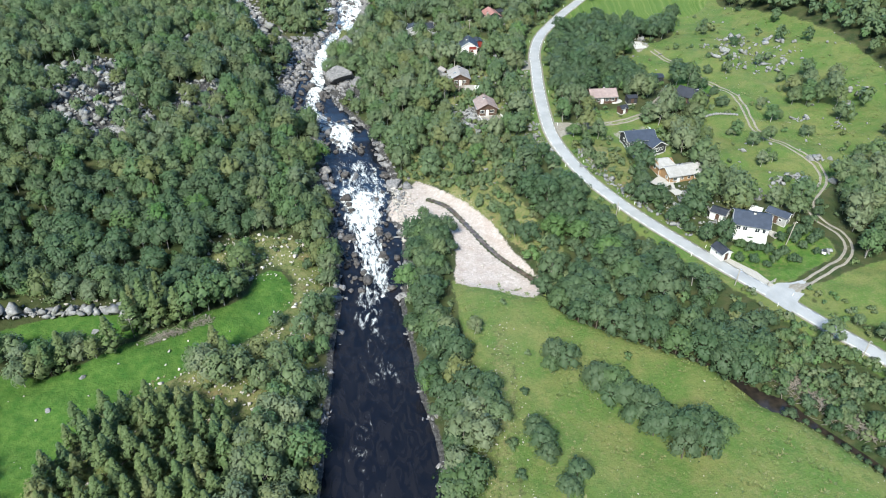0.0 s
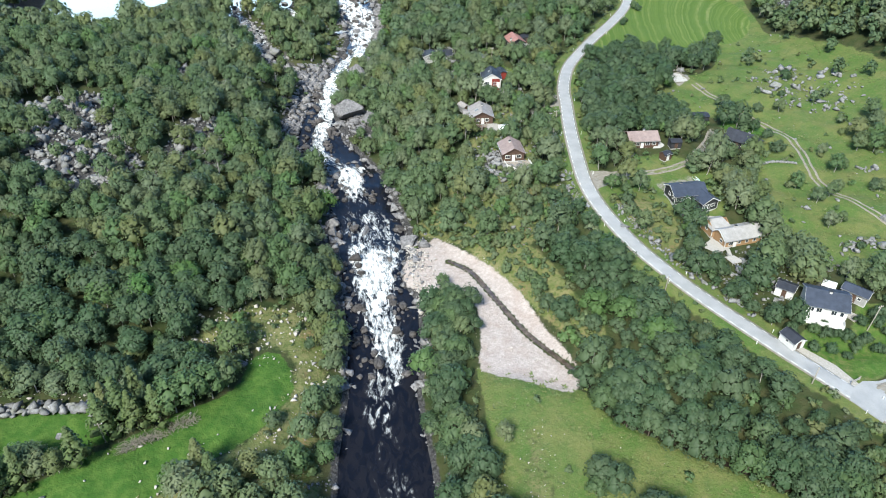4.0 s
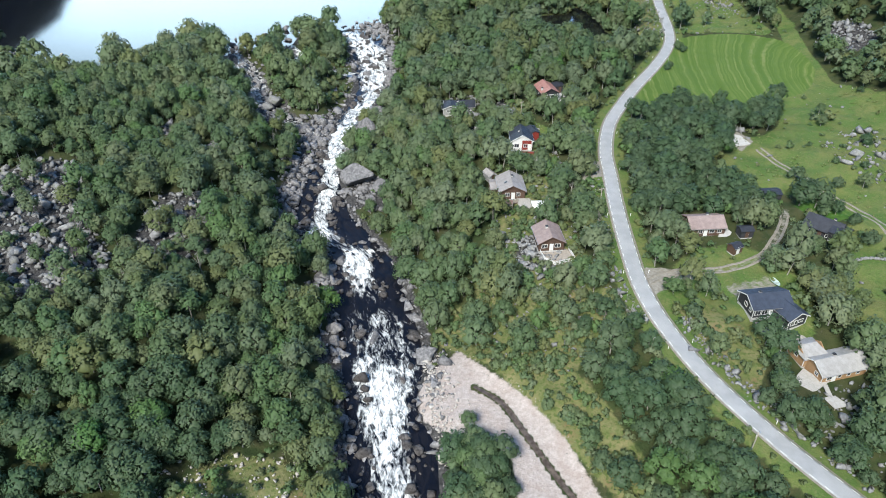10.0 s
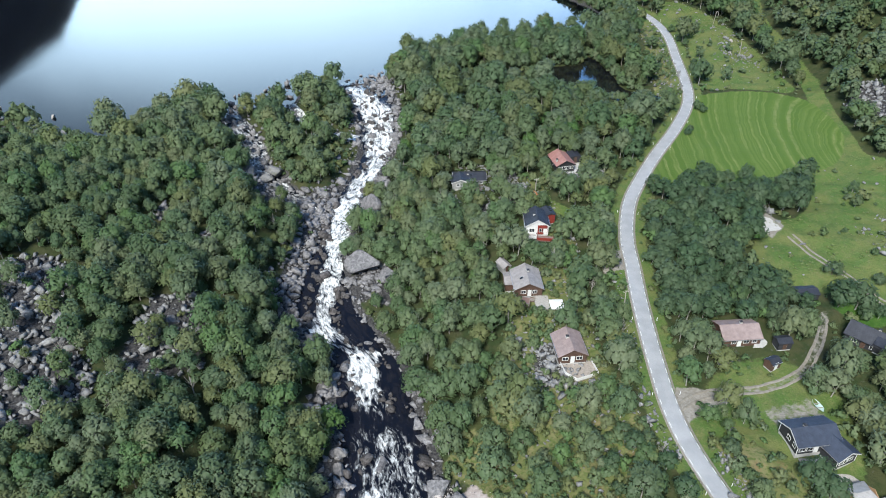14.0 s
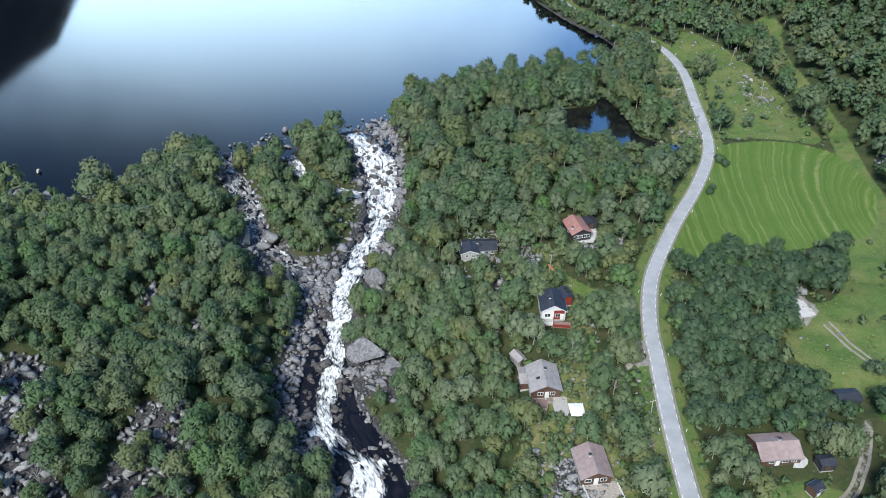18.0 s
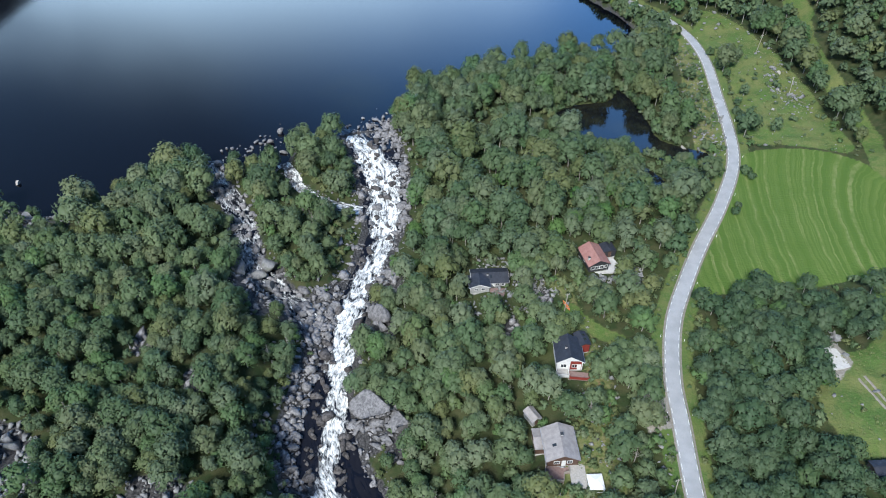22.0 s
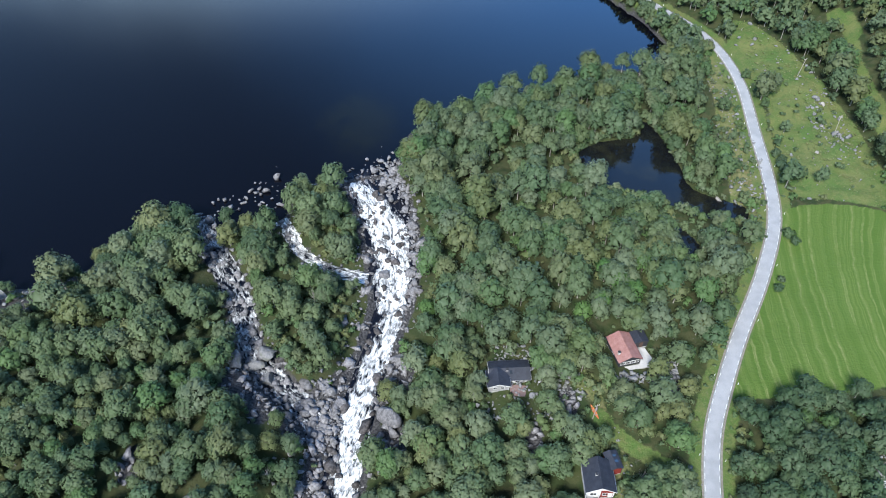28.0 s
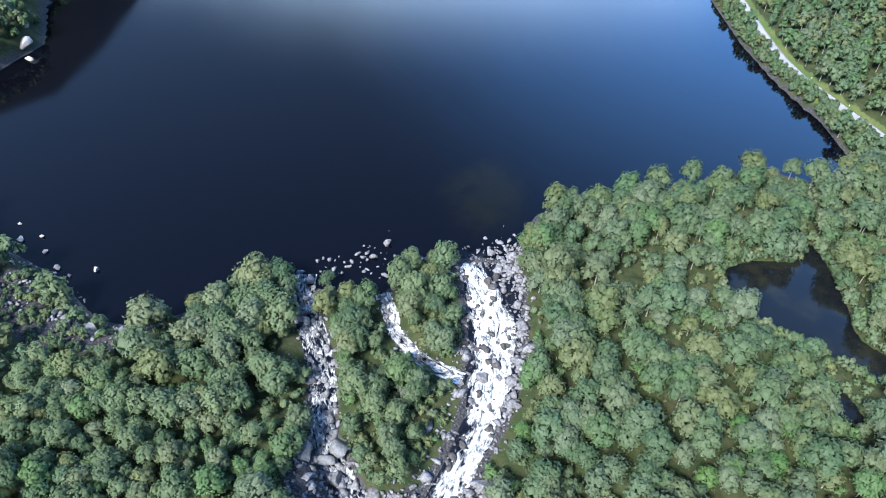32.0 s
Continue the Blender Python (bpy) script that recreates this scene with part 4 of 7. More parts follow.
def leaf_cards(centres, normals, size, spread, seed):
    """Small clumps of leaves, each an uneven three-cornered blade facing mostly outwards."""
    r = np.random.RandomState(seed)
    n = normals + r.normal(0, spread, normals.shape)
    n /= np.linalg.norm(n, axis=1)[:, None]
    a = np.cross(n, r.normal(0, 1, n.shape))
    a /= np.linalg.norm(a, axis=1)[:, None]
    b = np.cross(n, a)
    k = len(n)
    corners = []
    for q in range(3):
        w, th = size * r.uniform(0.7, 1.4, k)[:, None], (2.094 * q + r.uniform(-0.5, 0.5, k))[:, None]
        corners.append(centres + w * (np.cos(th) * a + np.sin(th) * b))
    return np.stack(corners, 1).reshape(-1, 3)


def tube(path, radii, sides=5):
    V, F = [], []
    for k, (p, rad) in enumerate(zip(path, radii)):
        for s in range(sides):
            a = 2 * math.pi * s / sides
            V.append((p[0] + rad * math.cos(a), p[1] + rad * math.sin(a), p[2]))
        if k:
            F += [((k - 1) * sides + s, (k - 1) * sides + (s + 1) % sides, k * sides + (s + 1) % sides, k * sides + s) for s in range(sides)]
    return V, F


def crown_arrays(seed, height, radius, base, lobes, leaves, size, kind):
    """Crown of leaf clumps over a dome of rounded plumes. Returns places, loops, sides, normals."""
    r = np.random.RandomState(seed)
    top = height - base
    if kind == "conifer":
        zz = np.linspace(0.0, 1.0, lobes) ** 0.8
        ang = 2.4 * np.arange(lobes) + r.uniform(-0.5, 0.5, lobes)
        rad = radius * (1 - zz) * r.uniform(0.45, 0.75, lobes)
        C = np.stack([rad * np.cos(ang), rad * np.sin(ang), base + top * (0.08 + 0.88 * zz)], -1)
        R = radius * (0.42 * (1 - zz) + 0.1)[:, None] * (1, 1, 0.75)
    else:
        C, R = [], []
        for k in range(lobes):
            u, a = (k + 0.35) / lobes, k * 2.4 + r.uniform(-0.5, 0.5)
            lean = math.acos(1 - 1.12 * u)
            q = radius * math.sin(lean) * r.uniform(0.5, 0.74)
            fat = radius * (0.36 + 0.1 * u) * r.uniform(0.8, 1.2) * (1.25 if lobes < 5 else 1.0)
            C.append((q * math.cos(a), q * math.sin(a), base + top * (0.36 + 0.42 * math.cos(lean) + r.uniform(-0.05, 0.07))))
            R.append((fat, fat, min(fat * r.uniform(1.05, 1.5), 0.3 * top)))
        C, R = np.array(C), np.array(R)
    heart = np.array((0, 0, base + top * 0.3))
    V, N, L, S = [], [], [], []
    for c, rad in zip(C, R):
        o = len(V)
        V += list(OCTA[0] * rad * 0.8 + c)
        N += list(OCTA[0] * 0.6 + 0.5 * (c - heart) / radius)
        for f in OCTA[1]:
            L += [o + i for i in f]
            S.append(3)
    # leaves on the plumes, leaving out those buried in a neighbour
    per = 3 * leaves // lobes
    cen, nor = [], []
    for k, (c, rad) in enumerate(zip(C, R)):
        d = r.normal(0, 1, (per, 3))
        d /= np.linalg.norm(d, axis=1)[:, None]
        p = c + d * rad * r.uniform(0.8, 1.16, per)[:, None]
        ok = (d[:, 2] > -0.45) & (p[:, 2] > base * 0.5)
        for j in range(lobes):
            if j != k:
                ok &= (((p - C[j]) / R[j]) ** 2).sum(1) > 0.86
        cen.append(p[ok])
        nor.append((0.62 * d + 0.5 * (p - heart) / radius + (0, 0, 0.12))[ok])
    cen, nor = np.concatenate(cen), np.concatenate(nor)
    pick = r.permutation(len(cen))[:leaves]
    cen, nor = cen[pick], nor[pick]
    nor /= np.linalg.norm(nor, axis=1)[:, None]
    cards = leaf_cards(cen, nor, size, 0.32, seed + 5)
    o = len(V)
    V = np.vstack([np.array(V), cards])
    N = np.vstack([np.array(N), np.repeat(nor + r.normal(0, 0.13, nor.shape), 3, 0)])
    N /= np.linalg.norm(N, axis=1)[:, None]
    L = np.r_[L, o + np.arange(len(cards))]
    S = np.r_[S, np.full(len(cen), 3)]
    return V, L.astype(np.int64), S.astype(np.int64), N


def trunk_arrays(seed, height, radius, limbs, thick):
    r = np.random.RandomState(seed)
    V, F = [], []
    bend = r.normal(0, 0.12, 2)

    def add(path, radii, sides):
        v, f = tube(path, radii, sides)
        o = len(V)
        V.extend(v)
        F.extend([tuple(o + i for i in q) for q in f])

    add([(0, 0, -0.4), (bend[0], bend[1], height * 0.35), (bend[0] * 2.2, bend[1] * 2.2, height * 0.85)], [thick, thick * 0.7, thick * 0.2], 5)
    for k in range(limbs):
        a, z = k * 2.4 + r.uniform(-0.4, 0.4), height * r.uniform(0.25, 0.5)
        d = radius * r.uniform(0.55, 0.85)
        add([(bend[0], bend[1], z), (0.5 * d * math.cos(a), 0.5 * d * math.sin(a), z + height * 0.16), (d * math.cos(a), d * math.sin(a), z + height * 0.36)], [thick * 0.45, thick * 0.3, thick * 0.08], 4)
    L = np.array([i for f in F for i in f], dtype=np.int64)
    return np.array(V), L, np.array([len(f) for f in F], dtype=np.int64)


# templates: height about 7 m, crown radius about 2.8 m
NEAR = [crown_arrays(20 + k, 6.6 + 0.55 * (k % 3), 2.5 + 0.2 * (k % 4), 0.5, 8 + k % 4, 430, 0.27, "leaf") for k in range(8)]
MIDDLE = [crown_arrays(120 + k, 6.6 + 0.55 * (k % 3), 2.5 + 0.2 * (k % 3), 0.5, 8 + k % 3, 400, 0.28, "leaf") for k in range(6)]
FAR = [crown_arrays(50 + k, 6.8, 2.7, 0.5, 5, 92, 0.6, "leaf") for k in range(5)]
BUSH = [crown_arrays(70 + k, 2.2, 1.35, 0.0, 7, 260, 0.17, "leaf") for k in range(3)]
SMALL_BUSH = [crown_arrays(76 + k, 2.2, 1.4, 0.0, 5, 120, 0.25, "leaf") for k in range(4)]
FIR = [crown_arrays(80 + k, 9.0, 2.7, 0.3, 26, 560, 0.25, "conifer") for k in range(3)]
TRUNKS = [trunk_arrays(30 + k, 5.6, 2.6, 3, 0.13) for k in range(4)]
STEMS = [(V, L, S) for V, L, S in (trunk_arrays(40 + k, 5.4, 2.4, 0, 0.13) for k in range(2))]

WALL = pts("-97,100 -80,104 -62,104 -60,109 -80,109.5 -98,107")
# open ground, with the share of trees it keeps
OPEN = [(MEADOW, 0.0), (LEFT_FIELD, 0.0), (LEFT_FIELD_B, 0.0), (LEFT_HEATH, 0.12), (WALL, 0.0), (PASTURE, 0.07), (MOWN, 0.0), (STRIP, 0.06), (GARDEN, 0.0), (YARD, 0.0), (LAWN_R, 0.0), (VERGE, 0.12), (SCREE, 0.22), (SCREE_B, 0.32), (SCREE_C, 0.2),
        (GRAVEL_BAR, 0.0), (KNOLL, 0.12), (FAR_SCREE, 0.1), (DRY, 0.42), (BAR_EDGE, 0.28), (SLOPE, 0.06), (SHORE_ROCKS, 0.07), (ROADBANK, 0.1), (POND, 0.0), (POOL, 0.0), (LAKE_SHORE, 0.0)]
FIRS = pts("-66,66 -64,78 -58,83 -48,86 -40,84 -35,78 -33,70 -34,52 -62,52")
# house clearings: centre and radius
CLEAR = pts("""12.8,192,7 13.5,187,4.5 5,213.5,6.5 3.5,208.5,4 11.4,206.5,4 48,196,6.5 48,190.5,4 52.7,188.1,3 56.2,193,3 74.5,195.5,7 53.5,170,7 57.5,166,5.5 53,165,4 60.7,155.5,7 57,150,6 57.3,158.5,4.5
70.5,131,7 65.2,136.5,4 61.4,123,4 77.7,134,5 73.8,137,3 -9,263.5,7 -8,257.5,5.5 -6,255,4 18.8,269.5,6.5 23,270,5 24.5,267.5,5 20,262.5,3.5 -4,258,4 9,237.3,6 9.5,230.5,5.5 12.2,241,3.5 67.4,210.2,5 0.1,222.4,3 67.5,123,3 58,178,4 10,253,4.5 12,250,3 69,238,5 46,191,3.5 26,267,3 69,232,3.5 73,233,4 70,243,3.5 63.5,133.5,3.4""")

# footprints kept bare: centre and radius
HOUSES = pts("""12.7,193.1,5 13.8,188.5,3.6 5.1,214.3,5 1.4,216.3,2.8 4,208.8,3.2 8,209,3 11.5,206.7,2.4 0.1,222.4,2 8.9,237.4,4.4 12.3,241,2.4 7.4,232.8,2 11,232.5,2.8 -8.6,264.6,5.5 -11.2,262,3 -6.5,260,2.6 18.7,269.8,5 22.7,273.2,2.6 23,268.5,3.6
48,196.4,5.6 56.2,193.1,2 52.7,188.1,1.8 53,195.4,2.6 74.6,195.6,5.2 76.8,192.4,3.2 53.2,170.3,5.4 56.8,167.9,4.2 52.6,166,2.8 58,163.4,3 61.2,155.4,5.6 57.2,158.2,3.2 56,152,3.6 58.2,147.2,2.4 70.4,131.4,5.2 69,127.2,3.4 65.2,136.7,2.6
61.4,123,2.6 77.7,134,3.2 73.8,137,2 65,118,3 67.4,210,3 68.6,237.6,4 58,178,2.4""")


def wooded(x, y):
    """Share of tree cover at plan places."""
    w = np.ones(x.shape)
    for poly, keep in OPEN:
        w = np.where(inside(x, y, poly) > (0.3 if poly is POND or poly is POOL else -0.8), np.minimum(w, keep), w)
    for cx, cy, r in CLEAR:
        w = np.where(np.hypot(x - cx, y - cy) < r, 0, w)
    w = np.where(inside(x, y + 3.6, POND) > -0.5, 0, w)
    bank = np.abs(x - (river(y, 1) + river(y, 2)) / 2) - (river(y, 2) - river(y, 1)) / 2
    gap = np.interp(y, [125, 145], [0.8, 1.7]) + 2.8 * ((x < (river(y, 1) + river(y, 2)) / 2) & (y > 198) & (y < 264)) + 1.2 * (y > 262)
    w = np.where((bank < gap) & (y < 340), 0, w)
    for line, d in ((ROAD, 4.1), (TRACK, 2.8), (DRIVE, 3.0), (SIDE, 4.3), (MID, 3.7), (PATH, 3.0), (CREEK, 1.3), (HILL_PATH, 3.2)):
        w = np.where(to_line(x, y, line)[0] < d, 0, w)
    for cx, cy, r in BARE_ROCK:
        w = np.where(np.hypot((x - cx) / r, (y - cy + 2.6) / (r + 2.6)) < 1, 0, w)
    # the road's open bank on the river side
    d, al = to_line(x, y, ROAD)
    low = (x < np.interp(y, ROAD[:, 1], ROAD[:, 0])) & (d < np.interp(y, [100, 113, 126, 175], [8.5, 7.4, 6.4, 5.2]))
    return np.where(low, np.minimum(w, 0.05), w)


def spread(x0, x1, y0, y1, gap, seed):
    """Uneven places about a gap apart, in plan units."""
    r = np.random.RandomState(seed)
    X, Y = np.meshgrid(np.arange(x0, x1, gap), np.arange(y0, y1, gap * 0.9))
    X = X + (np.arange(X.shape[0])[:, None] % 2) * gap * 0.5
    X, Y = X.ravel() + r.uniform(-0.48, 0.48, X.size) * gap, Y.ravel() + r.uniform(-0.48, 0.48, X.size) * gap
    keep = r.uniform(0, 1, X.size) < wooded(X, Y)
    return X[keep], Y[keep]


def stand(name, X, Y, templates, stems, scale, seed, material, bark, label, flat=1.0):
    """A wood as one stuff object with its stems as a second."""
    r = np.random.RandomState(seed)
    n = len(X)
    x, y = X * K, Y * K
    z = ground_z(x, y)
    s = scale * np.clip(r.normal(1.02, 0.29, n) + 0.12 * rough(X + 9, Y, 14.0), 0.5, 1.5)
    patch = 0.5 + 0.5 * np.clip(rough(X, Y, 9.0), -1, 1)
    tint = (0.05 + 0.6 * patch + r.normal(0, 0.24, n)) % 1.0
    size = np.stack([s * r.uniform(0.88, 1.12, n), s * r.uniform(0.88, 1.12, n), s * flat * r.uniform(0.85, 1.15, n)], -1)
    turn = r.uniform(0, 6.28, n)
    place = np.stack([x, y, z], -1)
    ob = part(name, strew(name, templates, r.randint(0, len(templates), n), place, turn, size, tint), material)
    tagged(ob, label, "woods", kind="stuff")
    if stems:
        st = part(name + "_stems", strew(name + "_stems", stems, r.randint(0, len(stems), n), place, turn, size, tint), bark, ob)
        tagged(st, "thin pale birch stems", kind="stuff")
    return ob


X, Y = spread(-142, 112, 50, 402, 3.75, 5)
keep = rng.uniform(0, 1, X.size) < 1 - 0.4 * smooth(258, 276, Y)
X, Y = X[keep], Y[keep]
lone = (wooded(X, Y) < 0.25) & (X > -80)
big = 0.95 * (1 + 0.34 * smooth(256, 276, Y))
# low trees on the islet between the river and its side stream
big = np.where((Y > 260) & (X < river(Y, 1)) & (X > np.interp(Y, SIDE[::-1, 1], SIDE[::-1, 0])), np.where(Y > 300, 0.92, 0.74) * big, big)
LONE = np.stack([X[lone], Y[lone]], -1)
fir = inside(X, Y, FIRS) > 0
wood_left = X < (river(Y, 1) + river(Y, 2)) / 2
alder = ((X > 16) & (X < 70) & (Y < 172) & (X < 90 - Y * 0.2)) | ((X > 34) & (Y > 200) & (Y < 262)) | ((X > -8) & (X < 6) & (Y < 152))
dell = wood_left & ~fir & (X < -46) & (X > -112) & (Y > 112) & (Y < 146 + 6 * np.sin(X * 0.2))
for nm, sel, seed, mt, lab in (("birch_wood", wood_left & ~fir & ~dell & (Y < 252), 1, SLOPE_LEAF, "dense grey-green birch wood on the rocky slope"), ("alder_wood", dell, 6, ALDER, "dark green trees in the dell above the small field"), ("birch_wood", wood_left & (Y >= 252), 4, LEAF, "pale birch wood sloping down to the lake"), ("birch_wood", ~wood_left & ~alder & (Y < 268), 2, LEAF, "mixed birch wood round the cabins"), ("birch_wood", ~wood_left & ~alder & (Y >= 268), 7, SLOPE_LEAF, "tall birch wood round the pond"),
                               ("alder_wood", ~wood_left & alder, 3, ALDER, "dark green alder thicket beside the road")):
    sel = sel & ~lone
    close = (Y < 262) & (X > -84)
    if (sel & close).any():
        stand(nm, X[sel & close], Y[sel & close], NEAR, TRUNKS, big[sel & close], seed, mt, BARK, lab, 0.88 if mt is ALDER else 1.0)
    if (sel & ~close).any():
        stand(nm, X[sel & ~close], Y[sel & ~close], MIDDLE, STEMS, big[sel & ~close], seed + 40, mt, BARK, lab + ", farther off", 1.0)
SHRUB = [crown_arrays(170 + k, 2.2, 1.5, 0.0, 3, 66, 0.34, "leaf") for k in range(4)]
UX, UY = spread(-125, 112, 56, 395, 5.2, 15)
stand("undergrowth", UX, UY, SHRUB, None, 1.1, 31, LEAF, BARK, "low birch and juniper undergrowth between the trees")
SCRUB = [crown_arrays(190 + k, 1.3, 0.8, 0.0, 3, 54, 0.21, "leaf") for k in range(4)]
SX, SY = np.meshgrid(np.arange(-128, 112, 2.6), np.arange(58, 392, 2.6))
SX, SY = SX.ravel() + rng.uniform(-1.2, 1.2, SX.size), SY.ravel() + rng.uniform(-1.2, 1.2, SX.size)
bank_d = np.abs(SX - (river(SY, 1) + river(SY, 2)) / 2) - (river(SY, 2) - river(SY, 1)) / 2
share = 0.12 + 0.75 * np.maximum.reduce([inside(SX, SY, p) > 0 for p in (DRY, VERGE, SLOPE, BAR_EDGE, ROADBANK)]) + 0.15 * (inside(SX, SY, LEFT_HEATH) > 0) + 0.45 * np.maximum.reduce([np.hypot(SX - a, SY - b) < c + 2 for a, b, c in CLEAR])
share = share + 0.8 * (to_line(SX, SY, ROAD)[0] < np.where(SY < 130, 9, 6))
share = np.where(inside(SX, SY, PASTURE) > 0, 0.1, share)
for p in (MEADOW, MOWN, GRAVEL_BAR, LEFT_FIELD, LEFT_FIELD_B, POND, POOL, LAKE_SHORE, YARD, GARDEN):
    share = np.where(inside(SX, SY, p) > -0.5, 0.02 if p is MEADOW else 0, share)
for line, w in ((ROAD, 2.9), (TRACK, 1.8), (DRIVE, 1.8), (PATH, 1.2), (SIDE, 4.2), (MID, 2.4), (CREEK, 1.6)):
    share = np.where(to_line(SX, SY, line)[0] < w, 0, share)
share = np.where((bank_d < 1.4) & (SY < 340), 0, share)
for hx, hy, hr in HOUSES:
    share = np.where(np.hypot(SX - hx, SY - hy) < hr, 0, share)
keep = rng.uniform(0, 1, SX.size) < share
stand("scrub", SX[keep], SY[keep], SCRUB, None, 1.0, 33, LEAF, BARK, "low heather, fern and birch scrub")
# loose bushes where the woods open towards the bar and the cabins
BX, BY = [], []
for poly, n, sd in ((BAR_EDGE, 330, 81), (DRY, 520, 82), (VERGE, 40, 83), (ROADBANK, 60, 84), (SHORE_ROCKS, 230, 87), (ISLE, 260, 90), (ISLET, 300, 93), (SLOPE, 620, 85)):
    q = np.random.RandomState(sd)
    bx, by = q.uniform(poly[:, 0].min(), poly[:, 0].max(), n), q.uniform(poly[:, 1].min(), poly[:, 1].max(), n)
    ok = inside(bx, by, poly) > 0
    for other, reach in ((GRAVEL_BAR, -0.5), (YARD, -0.5)):
        ok &= inside(bx, by, other) < reach
    for line, w in ((ROAD, 4.0), (CREEK, 1.6), (PATH, 2.2), (SIDE, 3.6), (MID, 2.4)):
        ok &= to_line(bx, by, line)[0] > w
    ok &= np.abs(bx - (river(by, 1) + river(by, 2)) / 2) > (river(by, 2) - river(by, 1)) / 2 + 1.2
    for hx, hy, hr in HOUSES:
        ok &= np.hypot(bx - hx, by - hy) > hr
    BX.append(bx[ok])
    BY.append(by[ok])
stand("bushes", np.concatenate(BX), np.concatenate(BY), SMALL_BUSH, None, 0.85, 86, LEAF, BARK, "grey-green willow and birch bushes on open ground", 1.1)
q = np.random.RandomState(88)
rim = np.concatenate([curve(np.vstack([p, p[:1]]), 0.9) for p in (POND, POOL)])
rim = rim + q.normal(0, 0.5, rim.shape) + 0.6 * (rim - POND.mean(0)) / np.linalg.norm(rim - POND.mean(0), axis=1)[:, None]
ok = (inside(rim[:, 0], rim[:, 1], POND) < 0.2) & (inside(rim[:, 0], rim[:, 1], POOL) < 0.2) & (to_line(rim[:, 0], rim[:, 1], ROAD)[0] > 5)
stand("bushes", rim[ok, 0], rim[ok, 1], SMALL_BUSH, None, 1.25, 89, LEAF, BARK, "alder and birch bushes overhanging the pond", 1.2)
q = np.random.RandomState(91)
t = q.uniform(404, 600, 520)
bx = np.interp(t, ROAD[100:, 1], ROAD[100:, 0]) - q.uniform(3.4, 13, 520)
ok = inside(bx, t, LAKE_SHORE) < -0.3
stand("bushes", bx[ok], t[ok], SMALL_BUSH, None, 1.35, 92, SLOPE_LEAF, BARK, "bushes between the lake road and the water", 1.2)
for nm, rect, seed, lab in (("far_wood", (112, 190, 60, 440), 6, "wooded hillside above the pasture"), ("far_wood", (20, 125, 402, 540), 7, "birch trees along the lake road"), ("far_wood", (-232, -142, 110, 345), 8, "birch wood on the far shore slope"), ("far_wood", (-310, -246, 370, 480), 9, "birches on the opposite lake shore")):
    X, Y = spread(*rect, 4.0 if seed == 6 else 4.6, seed)
    stand(nm, X, Y, FAR, STEMS if seed == 7 else None, 1.05, seed + 20, SLOPE_LEAF, BARK, lab)

# firs standing close together, and lone trees, each a thing
def tree_kind(name, crown, trunk, leaf, bark, label, category="tree"):
    def template(key, arr, material):
        V, L, S, *N = arr
        me = raw_mesh(key, V, L, S, [("tint", "FLOAT", np.zeros(len(V)))] + [("custom_normal", "FLOAT_VECTOR", n) for n in N])
        me.materials.append(material)
        return me
    c, b = template("crown", crown, leaf), template("trunk", trunk, bark)

    def plant(x, y, s, r, flat=1.0):
        """A tree at a plan place."""
        root = tagged(new(name), label, category)
        root.matrix_world = Matrix.Translation((x * K, y * K, float(ground_z(x * K, y * K)))) @ Matrix.Rotation(r, 4, "Z") @ Matrix.Diagonal((s, s, s * flat, 1))
        part("crown", c, leaf, root)
        part("trunk", b, bark, root)
        return root
    return plant


BIRCHES = [tree_kind("birch_tree", NEAR[k], TRUNKS[k % 4], LEAF, BARK, lab) for k, lab in ((0, "grey-green birch tree with a rounded crown"), (2, "birch tree with a loose pale crown"), (4, "small birch tree with several stems"))]
ALDERS = [tree_kind("alder_tree", NEAR[k], TRUNKS[k % 4], ALDER, DARKBARK, "dark green alder tree on the grass") for k in (1, 3)]
FIR_TREES = [tree_kind("fir_tree", FIR[k], trunk_arrays(90 + k, 7.6, 1.0, 0, 0.16), NEEDLE, DARKBARK, "olive-green pointed fir tree") for k in range(3)]
BUSHES = [tree_kind("bush", BUSH[k], trunk_arrays(95 + k, 1.5, 0.8, 2, 0.05), ALDER, DARKBARK, "low rounded green bush", "bush") for k in range(3)]
rr = np.random.RandomState(4)
for x, y in LONE:
    if inside(np.array([x]), np.array([y]), LEFT_HEATH)[0] > 0 or rr.uniform() < 0.3:
        BUSHES[rr.randint(3)](x, y, rr.uniform(0.9, 1.9), rr.uniform(0, 6.28))
    else:
        BIRCHES[rr.randint(3)](x, y, rr.uniform(0.6, 1.0), rr.uniform(0, 6.28))
fx, fy = np.meshgrid(np.arange(-62, -28, 3.3), np.arange(53, 88, 3.1))
fx, fy = fx.ravel() + rr.uniform(-1.1, 1.1, fx.size), fy.ravel() + rr.uniform(-1.1, 1.1, fx.size)
sel = inside(fx, fy, FIRS) > 0
for x, y in zip(fx[sel], fy[sel]):
    FIR_TREES[rr.randint(3)](x, y, rr.uniform(0.75, 1.15), rr.uniform(0, 6.28))
for p in pts("-62,103,1.35 -60,106,1.5 -57.5,105,1.2 -58,109,1.4 -63,107,1.1 -73.5,91,1 -71,93,1.15 -63.5,96.5,1.2 -43.5,96,1.25 -41,94,1.15 -54,106.5,1.2"):
    FIR_TREES[rr.randint(3)](p[0], p[1], p[2], rr.uniform(0, 6.28))
